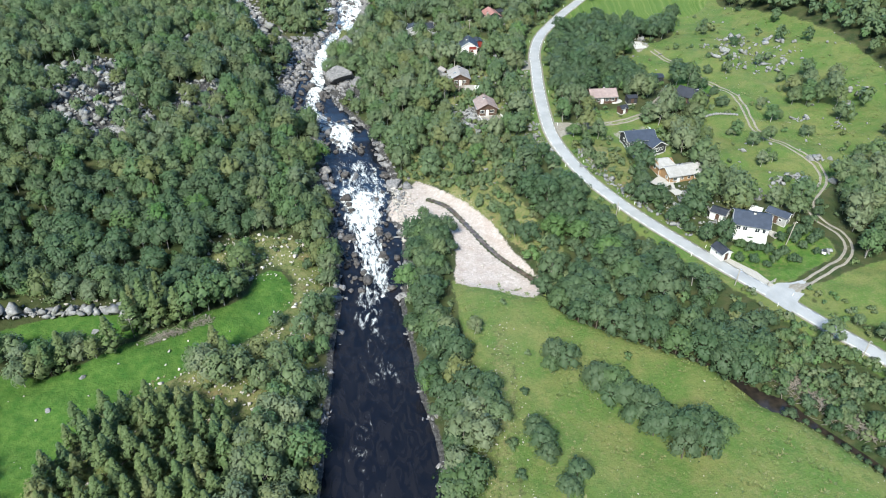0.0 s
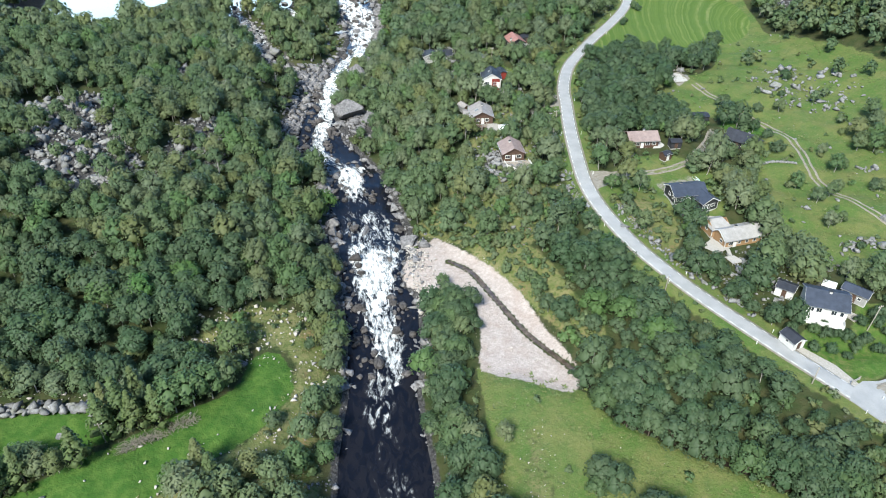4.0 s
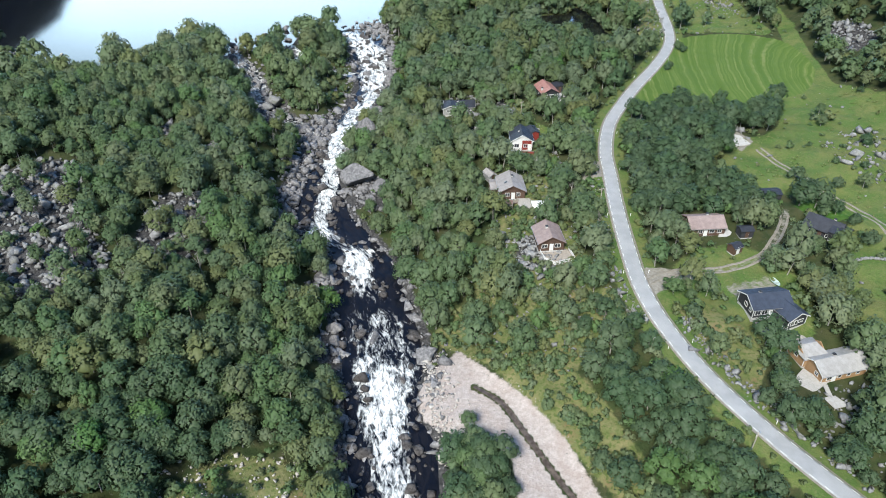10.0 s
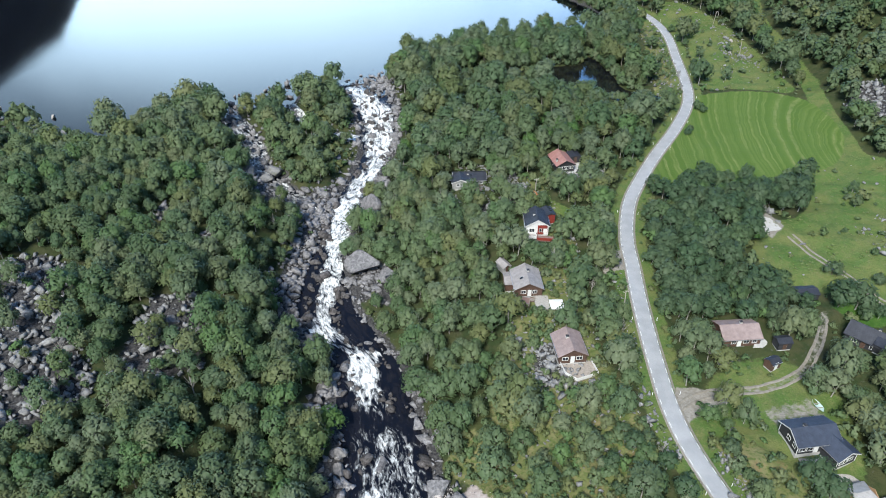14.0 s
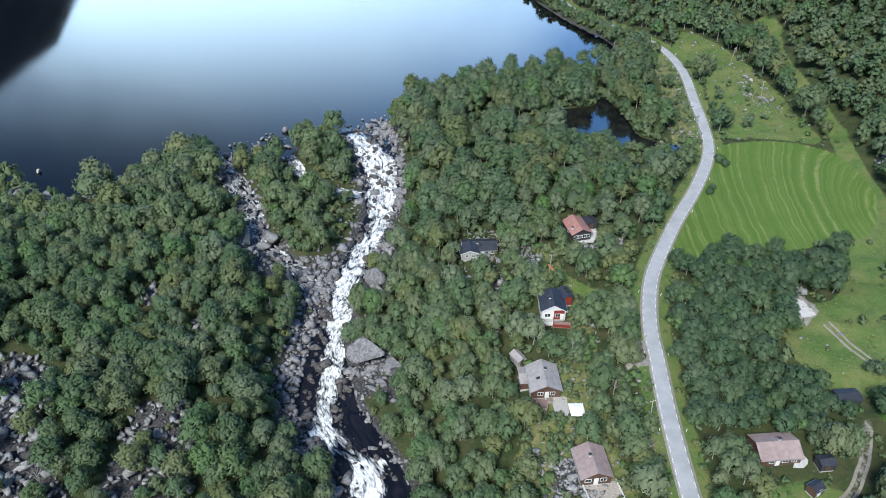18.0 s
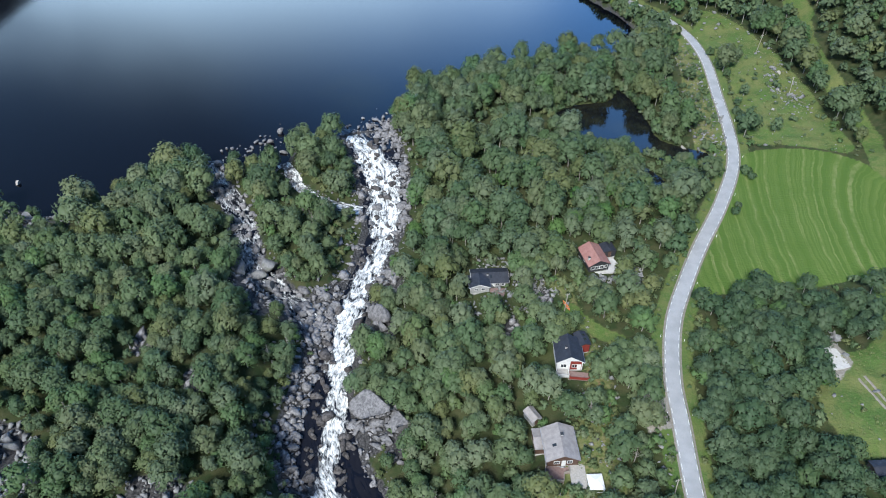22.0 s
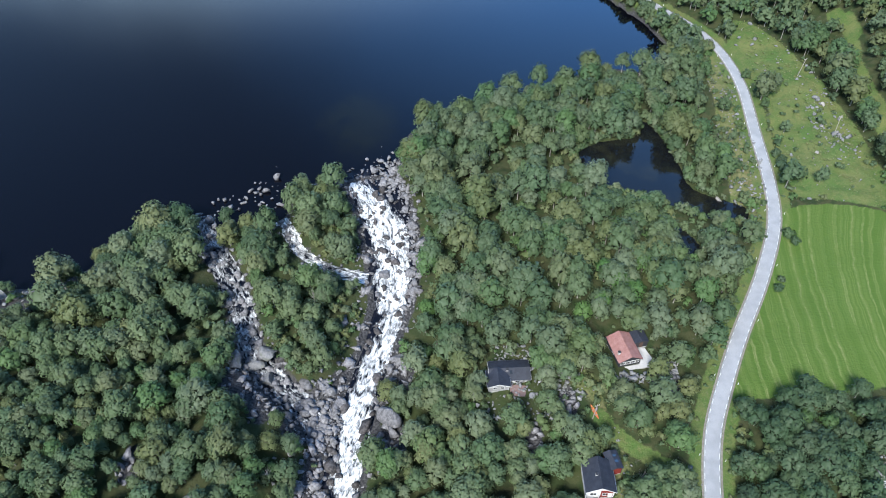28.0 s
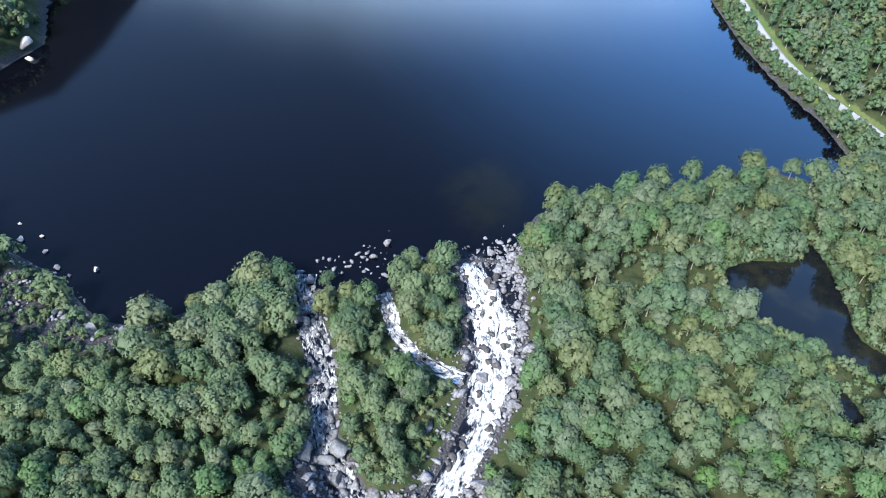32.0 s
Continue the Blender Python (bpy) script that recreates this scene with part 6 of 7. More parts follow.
# boulders that stand out: plan x, y, size in metres, how far they rise out of the ground (0.5 is half sunk)
for k, (x, y, w, up) in enumerate(pts("""-67.2,269.4,7.6,.8 -70.3,265.9,6,.8 -74.5,265.5,6.4,.75 -66.7,262.9,5.6,.7 -41.6,296.7,5,.85 -40,302.5,3.2,.9 -43.5,308,2.8,.9 -38,290,2.8,.85 -46.5,316,2.4,.9 -36.8,306,2.8,.9 -42.5,290,2.6,.9 -44.5,301,2.4,.9 -38.5,312,2.6,.9 -44,246,2.2,.85 -46.5,233,2.4,.85 -42,262,2.2,.85 -36.3,253.4,9,.8 -35,226.5,11.5,.75 -28.8,223,6.6,.65 -52.6,262.4,4,.55 -48.3,257.4,4.6,.55 -55.1,256.7,4,.5 -34.4,270.1,5.6,.5 -65.4,328,4.4,.6
-38.6,189.1,6,.55 -36.6,183,3.2,.55 -33.8,172.8,5.6,.55 -32.9,169.1,4.2,.5 -14.1,165.7,6.6,.5 -20.1,183.2,3.4,.5 -36.4,195.5,4.6,.6 -31.3,203.1,3.2,.6 -20.9,176.9,3,.6 -16.9,162,3.4,.55 -28.9,149.5,3.2,.6 -26.1,145.4,3.2,.6 -15.9,148.6,3.4,.6 -25,171.1,4.2,.65 -29.2,155.2,2.8,.55 -37.9,192.5,3.8,.55 -11,132,3.4,.45 -36.5,188,2.6,.5 -39.5,198,2.2,.5 -40,259,2.6,.5 -43,304,3.2,.6
-42,297,2,.6 -50,266,2.2,.5 -111.5,206,6.5,.7 -109,203,4,.6 -43.6,121.7,2.2,.4 -96,171,4.4,.5 -92,166,3.2,.5 -71.9,195,3.6,.6
-152.5,301.5,2.2,.9 -171,304,2,.9 -163,299,2.4,.9 -176,309,1.8,.9 -181,306,2.6,.9 -158,297.5,1.6,.9 -186,312,1.6,.9 -258,404,9,.6 -252,398,5,.6 -262,412,6,.6 -138,280,4.5,.5 -146,282,5,.5 -155,287,4,.5 27,348.5,1.6,.9 55,326.5,2.4,.5 51,325,2,.5 58,324,2,.5 97,367.5,2.8,.5 94,358,2.4,.5 88,344,2,.4 73.2,138.5,3,.5 76.5,144,3.6,.45 79,147,2.4,.4 101.5,226,3.6,.5 105,222,3,.5 97,232,2.6,.5 96,160,3.4,.4
90,153,2,.4 100.5,158.5,2.4,.4 -57,128,2.6,.4 -22.5,169,2.6,.5 -26,172,1.8,.5 -24,140,2.4,.5 -14,150,2.2,.5 -37,202,2.4,.5 -33.5,186,2.6,.5 9.5,386,1.4,.9 43,394,2,.7 40,172,3,.5 43.5,189,3.4,.5 42,191,2.6,.5 -3,258.5,2.2,.5 1,259,3,.45
2.5,262,2.4,.4 27.5,263,2.6,.4 30,265,2.2,.4 71,238.5,1.8,.5 -70,82,1.5,.4 -67,90,1.7,.4 -69.5,102,2,.4 -81,108,2.6,.5 -84,107,2,.5 -76,109,2.2,.5 18.2,204,2,.5 20,200,1.6,.5 -12,170,1.8,.5 -9.5,168.5,1.4,.5""")):
    V, L, S = BOULDERS[k % 5]
    V = V / np.abs(V[:, :2]).max()
    rr = np.random.RandomState(100 + k)
    me = raw_mesh("boulder", V * (w * 0.5 * rr.uniform(0.8, 1.2, 3)), L, S)
    zz = float(ground_z(x * K, y * K))
    if inside(np.array([x]), np.array([y]), LAKE_SHORE)[0] > 0 and up > 0.8:
        zz = LAKE * K - 0.1
    wet = (x < -9) and (x > -60) and (y > 100)
    ob = part("boulder", me, WETROCK if wet else (PALEROCK if y > 300 or (abs(x + 43.6) < 0.1) else ROCK), at=pose(x * K, y * K, zz + w * 0.5 * 0.6 * (up * 2 - 0.75), 0, 0, float(rr.uniform(0, 360))))
    tagged(ob, "large rounded grey boulder at the river" if wet else "weathered grey boulder lying on the ground", "boulder")


# ---- buildings ----
def window(parent, x, y, z, w, h, face, trim, cross=1):
    """A window with its frame, pane and bars, on a wall that faces -y, +y, -x or +x."""
    m = {"-y": pose(x, y, z), "+y": pose(x, y, z, 0, 0, 180), "-x": pose(x, y, z, 0, 0, -90), "+x": pose(x, y, z, 0, 0, 90)}[face]
    bm = bmesh.new()
    t = 0.1
    for a, b, c, d in ((-w / 2, -h / 2, w / 2, -h / 2 + t), (-w / 2, h / 2 - t, w / 2, h / 2), (-w / 2, -h / 2 + t, -w / 2 + t, h / 2 - t), (w / 2 - t, -h / 2 + t, w / 2, h / 2 - t)):
        bmesh.ops.create_cube(bm, size=1, matrix=Matrix.Translation(((a + c) / 2, -0.02, (b + d) / 2)) @ Matrix.Diagonal((c - a, 0.09, d - b, 1)))
    for k in range(cross):
        xx = -w / 2 + w * (k + 1) / (cross + 1)
        bmesh.ops.create_cube(bm, size=1, matrix=Matrix.Translation((xx, -0.02, 0)) @ Matrix.Diagonal((0.06, 0.07, h - 2 * t, 1)))
    f = part("window", bm, trim, parent, at=m)
    part("pane", box(-w / 2 + t, -0.03, -h / 2 + t, w / 2 - t, 0.0, h / 2 - t), GLASS, f)
    return f


def house(name, x, y, turn, L, W, eave, rise, wall, roof, trim, label, category="house", over=0.45, wins=(), doors=(), chimneys=(), base=1.6, lift=0.25, skylights=(), hip=0.0):
    """A gabled house, its ridge along its own x. Plan place, degrees, metres. wins: (face, along, width, height, sill)."""
    root = tagged(new(name), label, category)
    gz = float(ground_z(x * K, y * K)) + lift
    root.matrix_world = pose(x * K, y * K, gz, 0, 0, turn)
    a, b, t = L / 2, W / 2, 0.14
    part("foundation", box(-a + 0.05, -b + 0.05, -base - lift, a - 0.05, b - 0.05, 0.0), CONCRETE, root)
    for s in (-1, 1):
        part("wall", box(-a, s * b - t * (s > 0), 0, a, s * b + t * (s < 0), eave), wall, root)
        part("wall", prism("gable", [(-b + t, 0), (b - t, 0), (b - t, eave), (0, eave + rise - 0.02), (-b + t, eave)], s * a - t * (s > 0), s * a + t * (s < 0), "x"), wall, root)
    run = b + over
    slope = rise / b
    th = 0.13
    ro = L / 2 + over
    for s in (-1, 1):
        low = eave - slope * over
        pr = [(0, eave + rise + 0.03), (s * run, low + 0.03), (s * run, low + 0.03 + th), (0, eave + rise + 0.03 + th)]
        if hip:
            v = [(-ro + hip, 0, pr[0][1]), (ro - hip, 0, pr[0][1]), (ro, s * run, pr[1][1]), (-ro, s * run, pr[1][1]), (-ro + hip, 0, pr[3][1]), (ro - hip, 0, pr[3][1]), (ro, s * run, pr[2][1]), (-ro, s * run, pr[2][1])]
            part("roof", mesh("roof", v, [(0, 1, 2, 3), (4, 5, 6, 7), (0, 1, 5, 4), (1, 2, 6, 5), (2, 3, 7, 6), (3, 0, 4, 7)]), roof, root)
        else:
            part("roof", prism("roof", pr, -ro, ro, "x"), roof, root)
            for e in (-1, 1):
                part("bargeboard", prism("bargeboard", [(s * 0.02, eave + rise - 0.14), (s * run, low - 0.14), (s * run, low + 0.1), (s * 0.02, eave + rise + 0.1)], e * (ro + 0.003), e * (ro + 0.04), "x"), trim, root)
        part("gutter", box(-ro, s * (run + 0.04) - 0.05, low - 0.02, ro, s * (run + 0.04) + 0.05, low + 0.07), METAL if trim is not BLACK else BLACK, root)
    if hip:
        for e in (-1, 1):
            low = eave - slope * over + 0.03
            v = [(e * (ro - hip), 0, eave + rise + 0.034), (e * ro, -run, low), (e * ro, run, low), (e * (ro - hip), 0, eave + rise + 0.034 + th), (e * ro, -run, low + th), (e * ro, run, low + th)]
            part("roof", mesh("roof", v, [(0, 1, 2), (3, 4, 5), (0, 1, 4, 3), (1, 2, 5, 4), (2, 0, 3, 5)]), roof, root)
    part("ridge_cap", box(-ro + hip, -0.11, eave + rise + th - 0.03, ro - hip, 0.11, eave + rise + th + 0.07, 0.03), roof, root)
    for sx in (-1, 1):
        for sy in (-1, 1):
            part("corner_board", box(sx * a - 0.06, sy * b - 0.06, 0, sx * a + 0.06, sy * b + 0.06, eave - 0.05), trim, root)
    for face, u, w, h, sill in wins:
        px, py = {"-y": (u, -b), "+y": (u, b), "-x": (-a, u), "+x": (a, u)}[face]
        window(root, px, py, sill + h / 2, w, h, face, TRIM, 1 if w > 0.9 else 0)
    for face, u, mt in doors:
        px, py = {"-y": (u, -b), "+y": (u, b), "-x": (-a, u), "+x": (a, u)}[face]
        rz = {"-y": 0, "+y": 180, "-x": -90, "+x": 90}[face]
        dr = part("door", box(-0.5, -0.05, 0, 0.5, 0.02, 2.05, 0.01), mt, root, at=pose(px, py, 0.02, 0, 0, rz))
        part("door_handle", box(0.32, -0.1, 1.0, 0.44, -0.05, 1.04), METAL, dr)
    for u, v, h in chimneys:
        z = eave + rise * (1 - abs(v) / b)
        c = part("chimney", box(u - 0.3, v - 0.3, z - 0.3, u + 0.3, v + 0.3, z + h, 0.02), CONCRETE, root)
        part("chimney_cap", box(u - 0.36, v - 0.36, z + h, u + 0.36, v + 0.36, z + h + 0.08), BLACK, c)
    for u, v in skylights:
        z = eave + rise * (1 - abs(v) / b) + th + 0.06
        part("skylight", box(-0.35, -0.5, -0.04, 0.35, 0.5, 0.05, 0.01), GLASS, root, at=pose(u, v, z, -math.degrees(math.atan(slope)) * (1 if v > 0 else -1), 0, 0))
    return root


def deck(name, poly, z, material, label, thick=0.16, posts=True, rail=None, skip=(), category="terrace", ref=None):
    """A deck or terrace on short posts. Plan outline; z: metres above the ground at its middle."""
    c = poly.mean(0)
    o = c if ref is None else ref
    gz = float(ground_z(o[0] * K, o[1] * K)) + z
    root = tagged(new(name), label, category)
    root.matrix_world = pose(c[0] * K, c[1] * K, gz)
    q = (poly - c) * K
    part("floor", prism("floor", [tuple(p) for p in q], -thick, 0.0, "z"), material, root)
    if posts:
        for p in q:
            s = p * 0.93
            part("post", box(s[0] - 0.07, s[1] - 0.07, -thick - 2.2, s[0] + 0.07, s[1] + 0.07, -thick), POLEWOOD, root)
    if rail is not None:
        for k in range(len(q)):
            if k in skip:
                continue
            a, b = q[k] * 0.985, q[(k + 1) % len(q)] * 0.985
            d = b - a
            n, ang = np.linalg.norm(d), math.degrees(math.atan2(d[1], d[0]))
            part("railing", box(0, -0.03, 0.12, n, 0.03, 0.92), rail, root, at=pose(a[0], a[1], 0, 0, 0, ang))
            part("handrail", box(-0.03, -0.06, 0.92, n + 0.03, 0.06, 0.98), rail, root, at=pose(a[0], a[1], 0, 0, 0, ang))
    return root


# brown cabin with white-fenced terrace
house("cabin", 12.7, 193.1, -82, 7.6, 6.4, 2.5, 1.75, BROWN, R_BROWN, BROWN, "dark brown cabin with a brown gable roof", "cabin", wins=[("+x", -1.8, 1.5, 1.1, 0.9), ("+x", 1.6, 1.5, 1.1, 0.9), ("-y", 0, 1.2, 1.0, 1.0), ("+y", -1, 1.2, 1.0, 1.0)], doors=[("+x", 0.0, TRIM)], chimneys=[(-0.6, -0.5, 0.7)])
deck("terrace", pts("10.4,190.4 11.4,186.6 13.6,184.8 18.2,186.8 17.2,191"), 0.2, DECK, "grey wooden terrace with a white fence", rail=TRIM, skip=(4,), ref=(12.7, 192))
# grey cabin, its wing, terrace and sheds
house("cabin", 5.1, 214.3, -85, 8.4, 7.0, 2.5, 1.8, BROWN, R_GREY, BROWN, "brown cabin with a weathered grey roof", "cabin", wins=[("+x", -1.4, 1.4, 1.1, 0.9), ("+x", 1.6, 1.2, 1.1, 0.9), ("-y", 1, 1.0, 1.0, 1.0)], doors=[("+x", 0.2, WHITE)], chimneys=[(-1.2, 0.4, 0.6)], skylights=[(1.0, -1.6)])
house("cabin_wing", 1.4, 216.3, 5, 3.2, 5.2, 2.3, 0.6, BROWN, R_GREY, BROWN, "low grey-roofed wing of a brown cabin", "cabin", over=0.25, wins=[("-x", 0, 1.0, 0.9, 1.0)])
deck("terrace", pts("2.0,210.6 1.6,207.2 5.4,207.0 5.6,208.8 6.8,209.2 6.6,210.4"), 0.2, REDDECK, "reddish-brown wooden terrace with a low pale fence", rail=DECK, skip=(5,), ref=(5.1, 213))
deck("patio", pts("6.7,210.4 6.9,206.2 9.9,205.6 9.9,211.2 9.2,216 8.6,216"), 0.08, GRAVEL, "grey stone-paved yard beside a cabin", 0.3, posts=False)
house("shed", 0.1, 222.4, -58, 3.6, 2.3, 1.9, 0.7, GREYWALL, R_GREY, GREYWALL, "small weathered grey woodshed under birches", "shed", over=0.25, doors=[("+x", 0, BROWN)])


def pavilion(x, y, turn, w, d, h, label):
    root = tagged(new("garden_pavilion"), label, "pavilion")
    root.matrix_world = pose(x * K, y * K, float(ground_z(x * K, y * K)), 0, 0, turn)
    v = [(-w, -d, h), (w, -d, h), (w, d, h), (-w, d, h), (-0.3, -0.2, h + 0.5), (0.3, -0.2, h + 0.5), (0.3, 0.2, h + 0.5), (-0.3, 0.2, h + 0.5), (-w, -d, h - 0.2), (w, -d, h - 0.2), (w, d, h - 0.2), (-w, d, h - 0.2)]
    part("canopy", mesh("canopy", v, [(0, 1, 5, 4), (1, 2, 6, 5), (2, 3, 7, 6), (3, 0, 4, 7), (4, 5, 6, 7), (0, 1, 9, 8), (1, 2, 10, 9), (2, 3, 11, 10), (3, 0, 8, 11), (8, 9, 10, 11)]), CANVAS, root)
    for sx in (-1, 1):
        for sy in (-1, 1):
            part("post", box(sx * (w - 0.12) - 0.05, sy * (d - 0.12) - 0.05, -0.6, sx * (w - 0.12) + 0.05, sy * (d - 0.12) + 0.05, h - 0.2), TRIM, root)
        part("side_rail", box(sx * (w - 0.12) - 0.03, -d + 0.17, 0.7, sx * (w - 0.12) + 0.03, d - 0.17, 0.8), TRIM, root)
    for sy in (-1, 1):
        part("side_rail", box(-w + 0.17, sy * (d - 0.12) - 0.03, 0.7, w - 0.17, sy * (d - 0.12) + 0.03, 0.8), TRIM, root)
    part("table", box(-0.6, -0.35, 0.68, 0.6, 0.35, 0.74), DECK, root)
    part("table_base", box(-0.4, -0.2, -0.3, 0.4, 0.2, 0.68), DECK, root)
    return root


pavilion(11.5, 206.7, 4, 1.75, 1.95, 2.2, "white canvas garden pavilion beside a cabin")
# dark-roofed white cabin with red deck
white_cabin = house("cabin", 8.9, 237.4, -88, 7.2, 6.4, 3.3, 1.9, WHITE, R_BLACK, TRIM, "white cabin with a black roof and red deck", "cabin", wins=[("+x", -1.6, 1.6, 1.3, 0.9), ("+x", 1.2, 1.4, 1.2, 0.9), ("-y", 0, 1.0, 1.0, 1.2)], doors=[("+x", 2.4, TRIM)], chimneys=[(0.4, -0.8, 0.6)], base=2.6, lift=0.6)
part("wall_panel", box(3.602, 0.1, 0.05, 3.63, 3.0, 3.25), RED, white_cabin, "dark red boarded panel")
house("cabin_wing", 12.3, 241, -75, 4.4, 2.9, 3.0, 0.5, RED, R_BLACK, BLACK, "small black-roofed annex with two roof lights", "cabin", over=0.2, skylights=[(-0.9, 0.5), (0.6, 0.5)], lift=0.5)
deck("balcony", pts("6.0,234 6.0,231.8 8.7,231.7 8.7,233.9"), 0.9, PALEDECK, "white railed balcony on a cabin", rail=TRIM, skip=(3,), ref=(8.9, 236))
deck("terrace", pts("8.8,233.9 8.8,231.5 13.2,231.2 13.2,233.4"), 0.5, REDDECK, "dark red wooden deck with a red railing", rail=RED, skip=(3,), ref=(8.9, 236))
# slate cabin
house("cabin", -8.6, 264.6, 5, 10.4, 5.6, 2.5, 1.1, GREYWALL, R_BLACK, TRIM, "light grey cabin with a dark slate-coloured roof", "cabin", wins=[("-y", 2.2, 1.2, 1.0, 0.9), ("-y", 3.8, 1.0, 1.0, 0.9), ("+x", 0, 1.2, 1.0, 0.9)], doors=[("-y", 0.9, TRIM)], chimneys=[(-0.6, -0.6, 0.5)], skylights=[(0.4, -1.2)])
house("cabin_wing", -11.2, 262.0, -85, 4.6, 5.4, 2.5, 1.0, GREYWALL, R_BLACK, TRIM, "gabled wing of a light grey cabin", "cabin", wins=[("+x", -1, 1.0, 1.0, 0.9), ("+x", 1, 1.0, 1.0, 0.9)])
deck("terrace", pts("-8.4,261.6 -8.4,258.6 -4.8,258.4 -4.6,261.4"), 0.2, REDDECK, "brownish paved terrace in front of a grey cabin", posts=False, thick=0.5)
# red-roofed cabin with carport and concrete yard
house("cabin", 18.7, 269.8, -75, 8.2, 6.0, 2.6, 1.6, BLACK, R_RED, BLACK, "dark cabin with a faded red tile roof", "cabin", wins=[("+x", -1.9, 1.3, 1.2, 0.8), ("+x", -0.5, 1.3, 1.2, 0.8), ("+x", 0.9, 1.3, 1.2, 0.8), ("+x", 2.2, 1.0, 1.2, 0.8), ("-y", 0, 1.2, 1.0, 1.0)], chimneys=[(1.9, -2.4, 1.0)])
house("carport", 22.7, 273.2, -75, 3.8, 3.7, 2.3, 0.35, BLACK, R_BLACK, BLACK, "small black flat-topped outbuilding beside the cabin", "shed", over=0.15, doors=[("+x", 0, BROWN)])
deck("patio", pts("21.4,271 24.2,271.6 26.3,266.6 23,265.8 17.6,264.5 17.2,265.6 22.3,266.8"), 0.12, CONCRETE, "pale concrete yard in front of the red-roofed cabin", 0.5, posts=False)
# brown-roofed cabin across the road, with outbuildings
house("cabin", 48.0, 196.4, 6, 8.8, 6.4, 2.5, 1.5, BROWN, R_BROWN, BROWN, "brown cabin with a faded brown roof among trees", "cabin", wins=[("-y", 1.0, 1.4, 1.1, 0.9), ("-y", 3.0, 1.2, 1.1, 0.9), ("-y", -2, 1.2, 1.1, 0.9)], doors=[("-y", -0.6, TRIM)], chimneys=[(0.6, 0.4, 0.8)])
house("shed", 56.2, 193.1, 8, 3.2, 2.5, 2.0, 0.5, BLACK, R_BLACK, BLACK, "small black shed behind the brown cabin", "shed", over=0.2, doors=[("-y", 0, BROWN)])
house("shed", 52.7, 188.1, 28, 2.6, 2.2, 1.9, 0.6, BROWN, R_BLACK, BROWN, "tiny reddish-brown hut with a dark roof", "shed", over=0.2, doors=[("-y", 0, TRIM)], wins=[("+x", 0, 0.6, 0.6, 1.0)])
deck("patio", pts("50.6,193 54,192.6 55,197.6 53.4,198"), 0.1, CONCRETE, "pale paved yard beside the brown cabin", 0.4, posts=False)
# dark cabin at the pasture
house("cabin", 74.6, 195.6, -42, 8.2, 5.8, 2.6, 1.9, BLACK, R_BLACK, BLACK, "black cabin with a black metal roof by the pasture", "cabin", wins=[("-y", -2, 1.2, 1.0, 0.9), ("-y", 2, 1.2, 1.0, 0.9)], doors=[("-y", 0, BROWN)], chimneys=[(1.8, 0.6, 0.7)])
house("cabin_wing", 76.8, 192.6, -42, 3.8, 4.8, 2.3, 0.8, BLACK, R_BLACK, BLACK, "low wing of a black cabin", "cabin", over=0.3)
# dark blue-roofed house
house("house", 53.2, 170.3, 10, 9.0, 6.4, 2.6, 1.5, BLACK, R_BLUE, TRIM, "black timber house with a blue-grey roof", "house", wins=[("-y", -3.4, 1.4, 1.3, 0.7), ("-y", -1.8, 1.4, 1.3, 0.7), ("-x", 0, 1.2, 1.1, 0.9), ("-x", -2, 1.0, 1.1, 0.9)], doors=[("-y", -0.4, TRIM)], chimneys=[(-1.6, 0.4, 0.5)])
house("house_wing", 56.8, 167.9, -66, 6.2, 5.0, 2.6, 1.35, BLACK, R_BLUE, TRIM, "gabled wing of a black timber house", "house", wins=[("+x", -1.4, 1.1, 1.3, 0.6), ("+x", 0.9, 1.3, 1.0, 0.9), ("+x", -0.4, 0.8, 1.3, 0.6)])
deck("terrace", pts("50.4,167.4 54.2,168 54.6,165.4 51.2,163.8"), 0.2, PALEDECK, "pale wooden terrace in front of the black house", posts=False, thick=0.6)
deck("patio", pts("54.6,164.2 59.4,165.2 61.4,162.4 56.2,161"), 0.1, GRAVEL, "grey gravel patio beside the black house", 0.5, posts=False)
# orange timber house
house("house", 61.2, 155.4, 16, 10.6, 5.8, 2.6, 1.4, ORANGE, R_PALE, TRIM, "orange-stained timber house with a pale roof", "house", wins=[("-y", -3.6, 1.3, 1.1, 0.9), ("-y", -1.2, 0.9, 0.9, 1.0), ("-y", 1.0, 0.9, 0.9, 1.0), ("-y", 3.2, 0.9, 0.9, 1.0), ("-x", -1.2, 1.0, 1.0, 1.0)], doors=[("-y", -2.4, TRIM)], chimneys=[(-0.6, 0.6, 0.5)])
house("house_wing", 57.2, 158.2, 16, 5.2, 4.8, 2.6, 1.3, ORANGE, R_PALE, TRIM, "orange timber wing with a pale hipped roof", "house", hip=1.6, wins=[("-x", 0, 1.0, 1.0, 1.0)])
deck("terrace", pts("52.6,152 55.8,155.3 57.6,152.6 59.4,152.2 56,149.8 55.2,149.6"), 0.45, PALEDECK, "pale wooden terrace of the orange house", rail=None)
deck("terrace", pts("56.4,148 58.6,148.6 60.2,146.4 57.4,145.6"), 0.4, PALEDECK, "separate pale wooden platform on the rocks")
deck("steps", pts("57.6,151.4 58.4,151.2 58.2,148.2 57.4,148.4"), 0.55, PALEDECK, "pale wooden stairway between two terraces", posts=True, category="stairs")
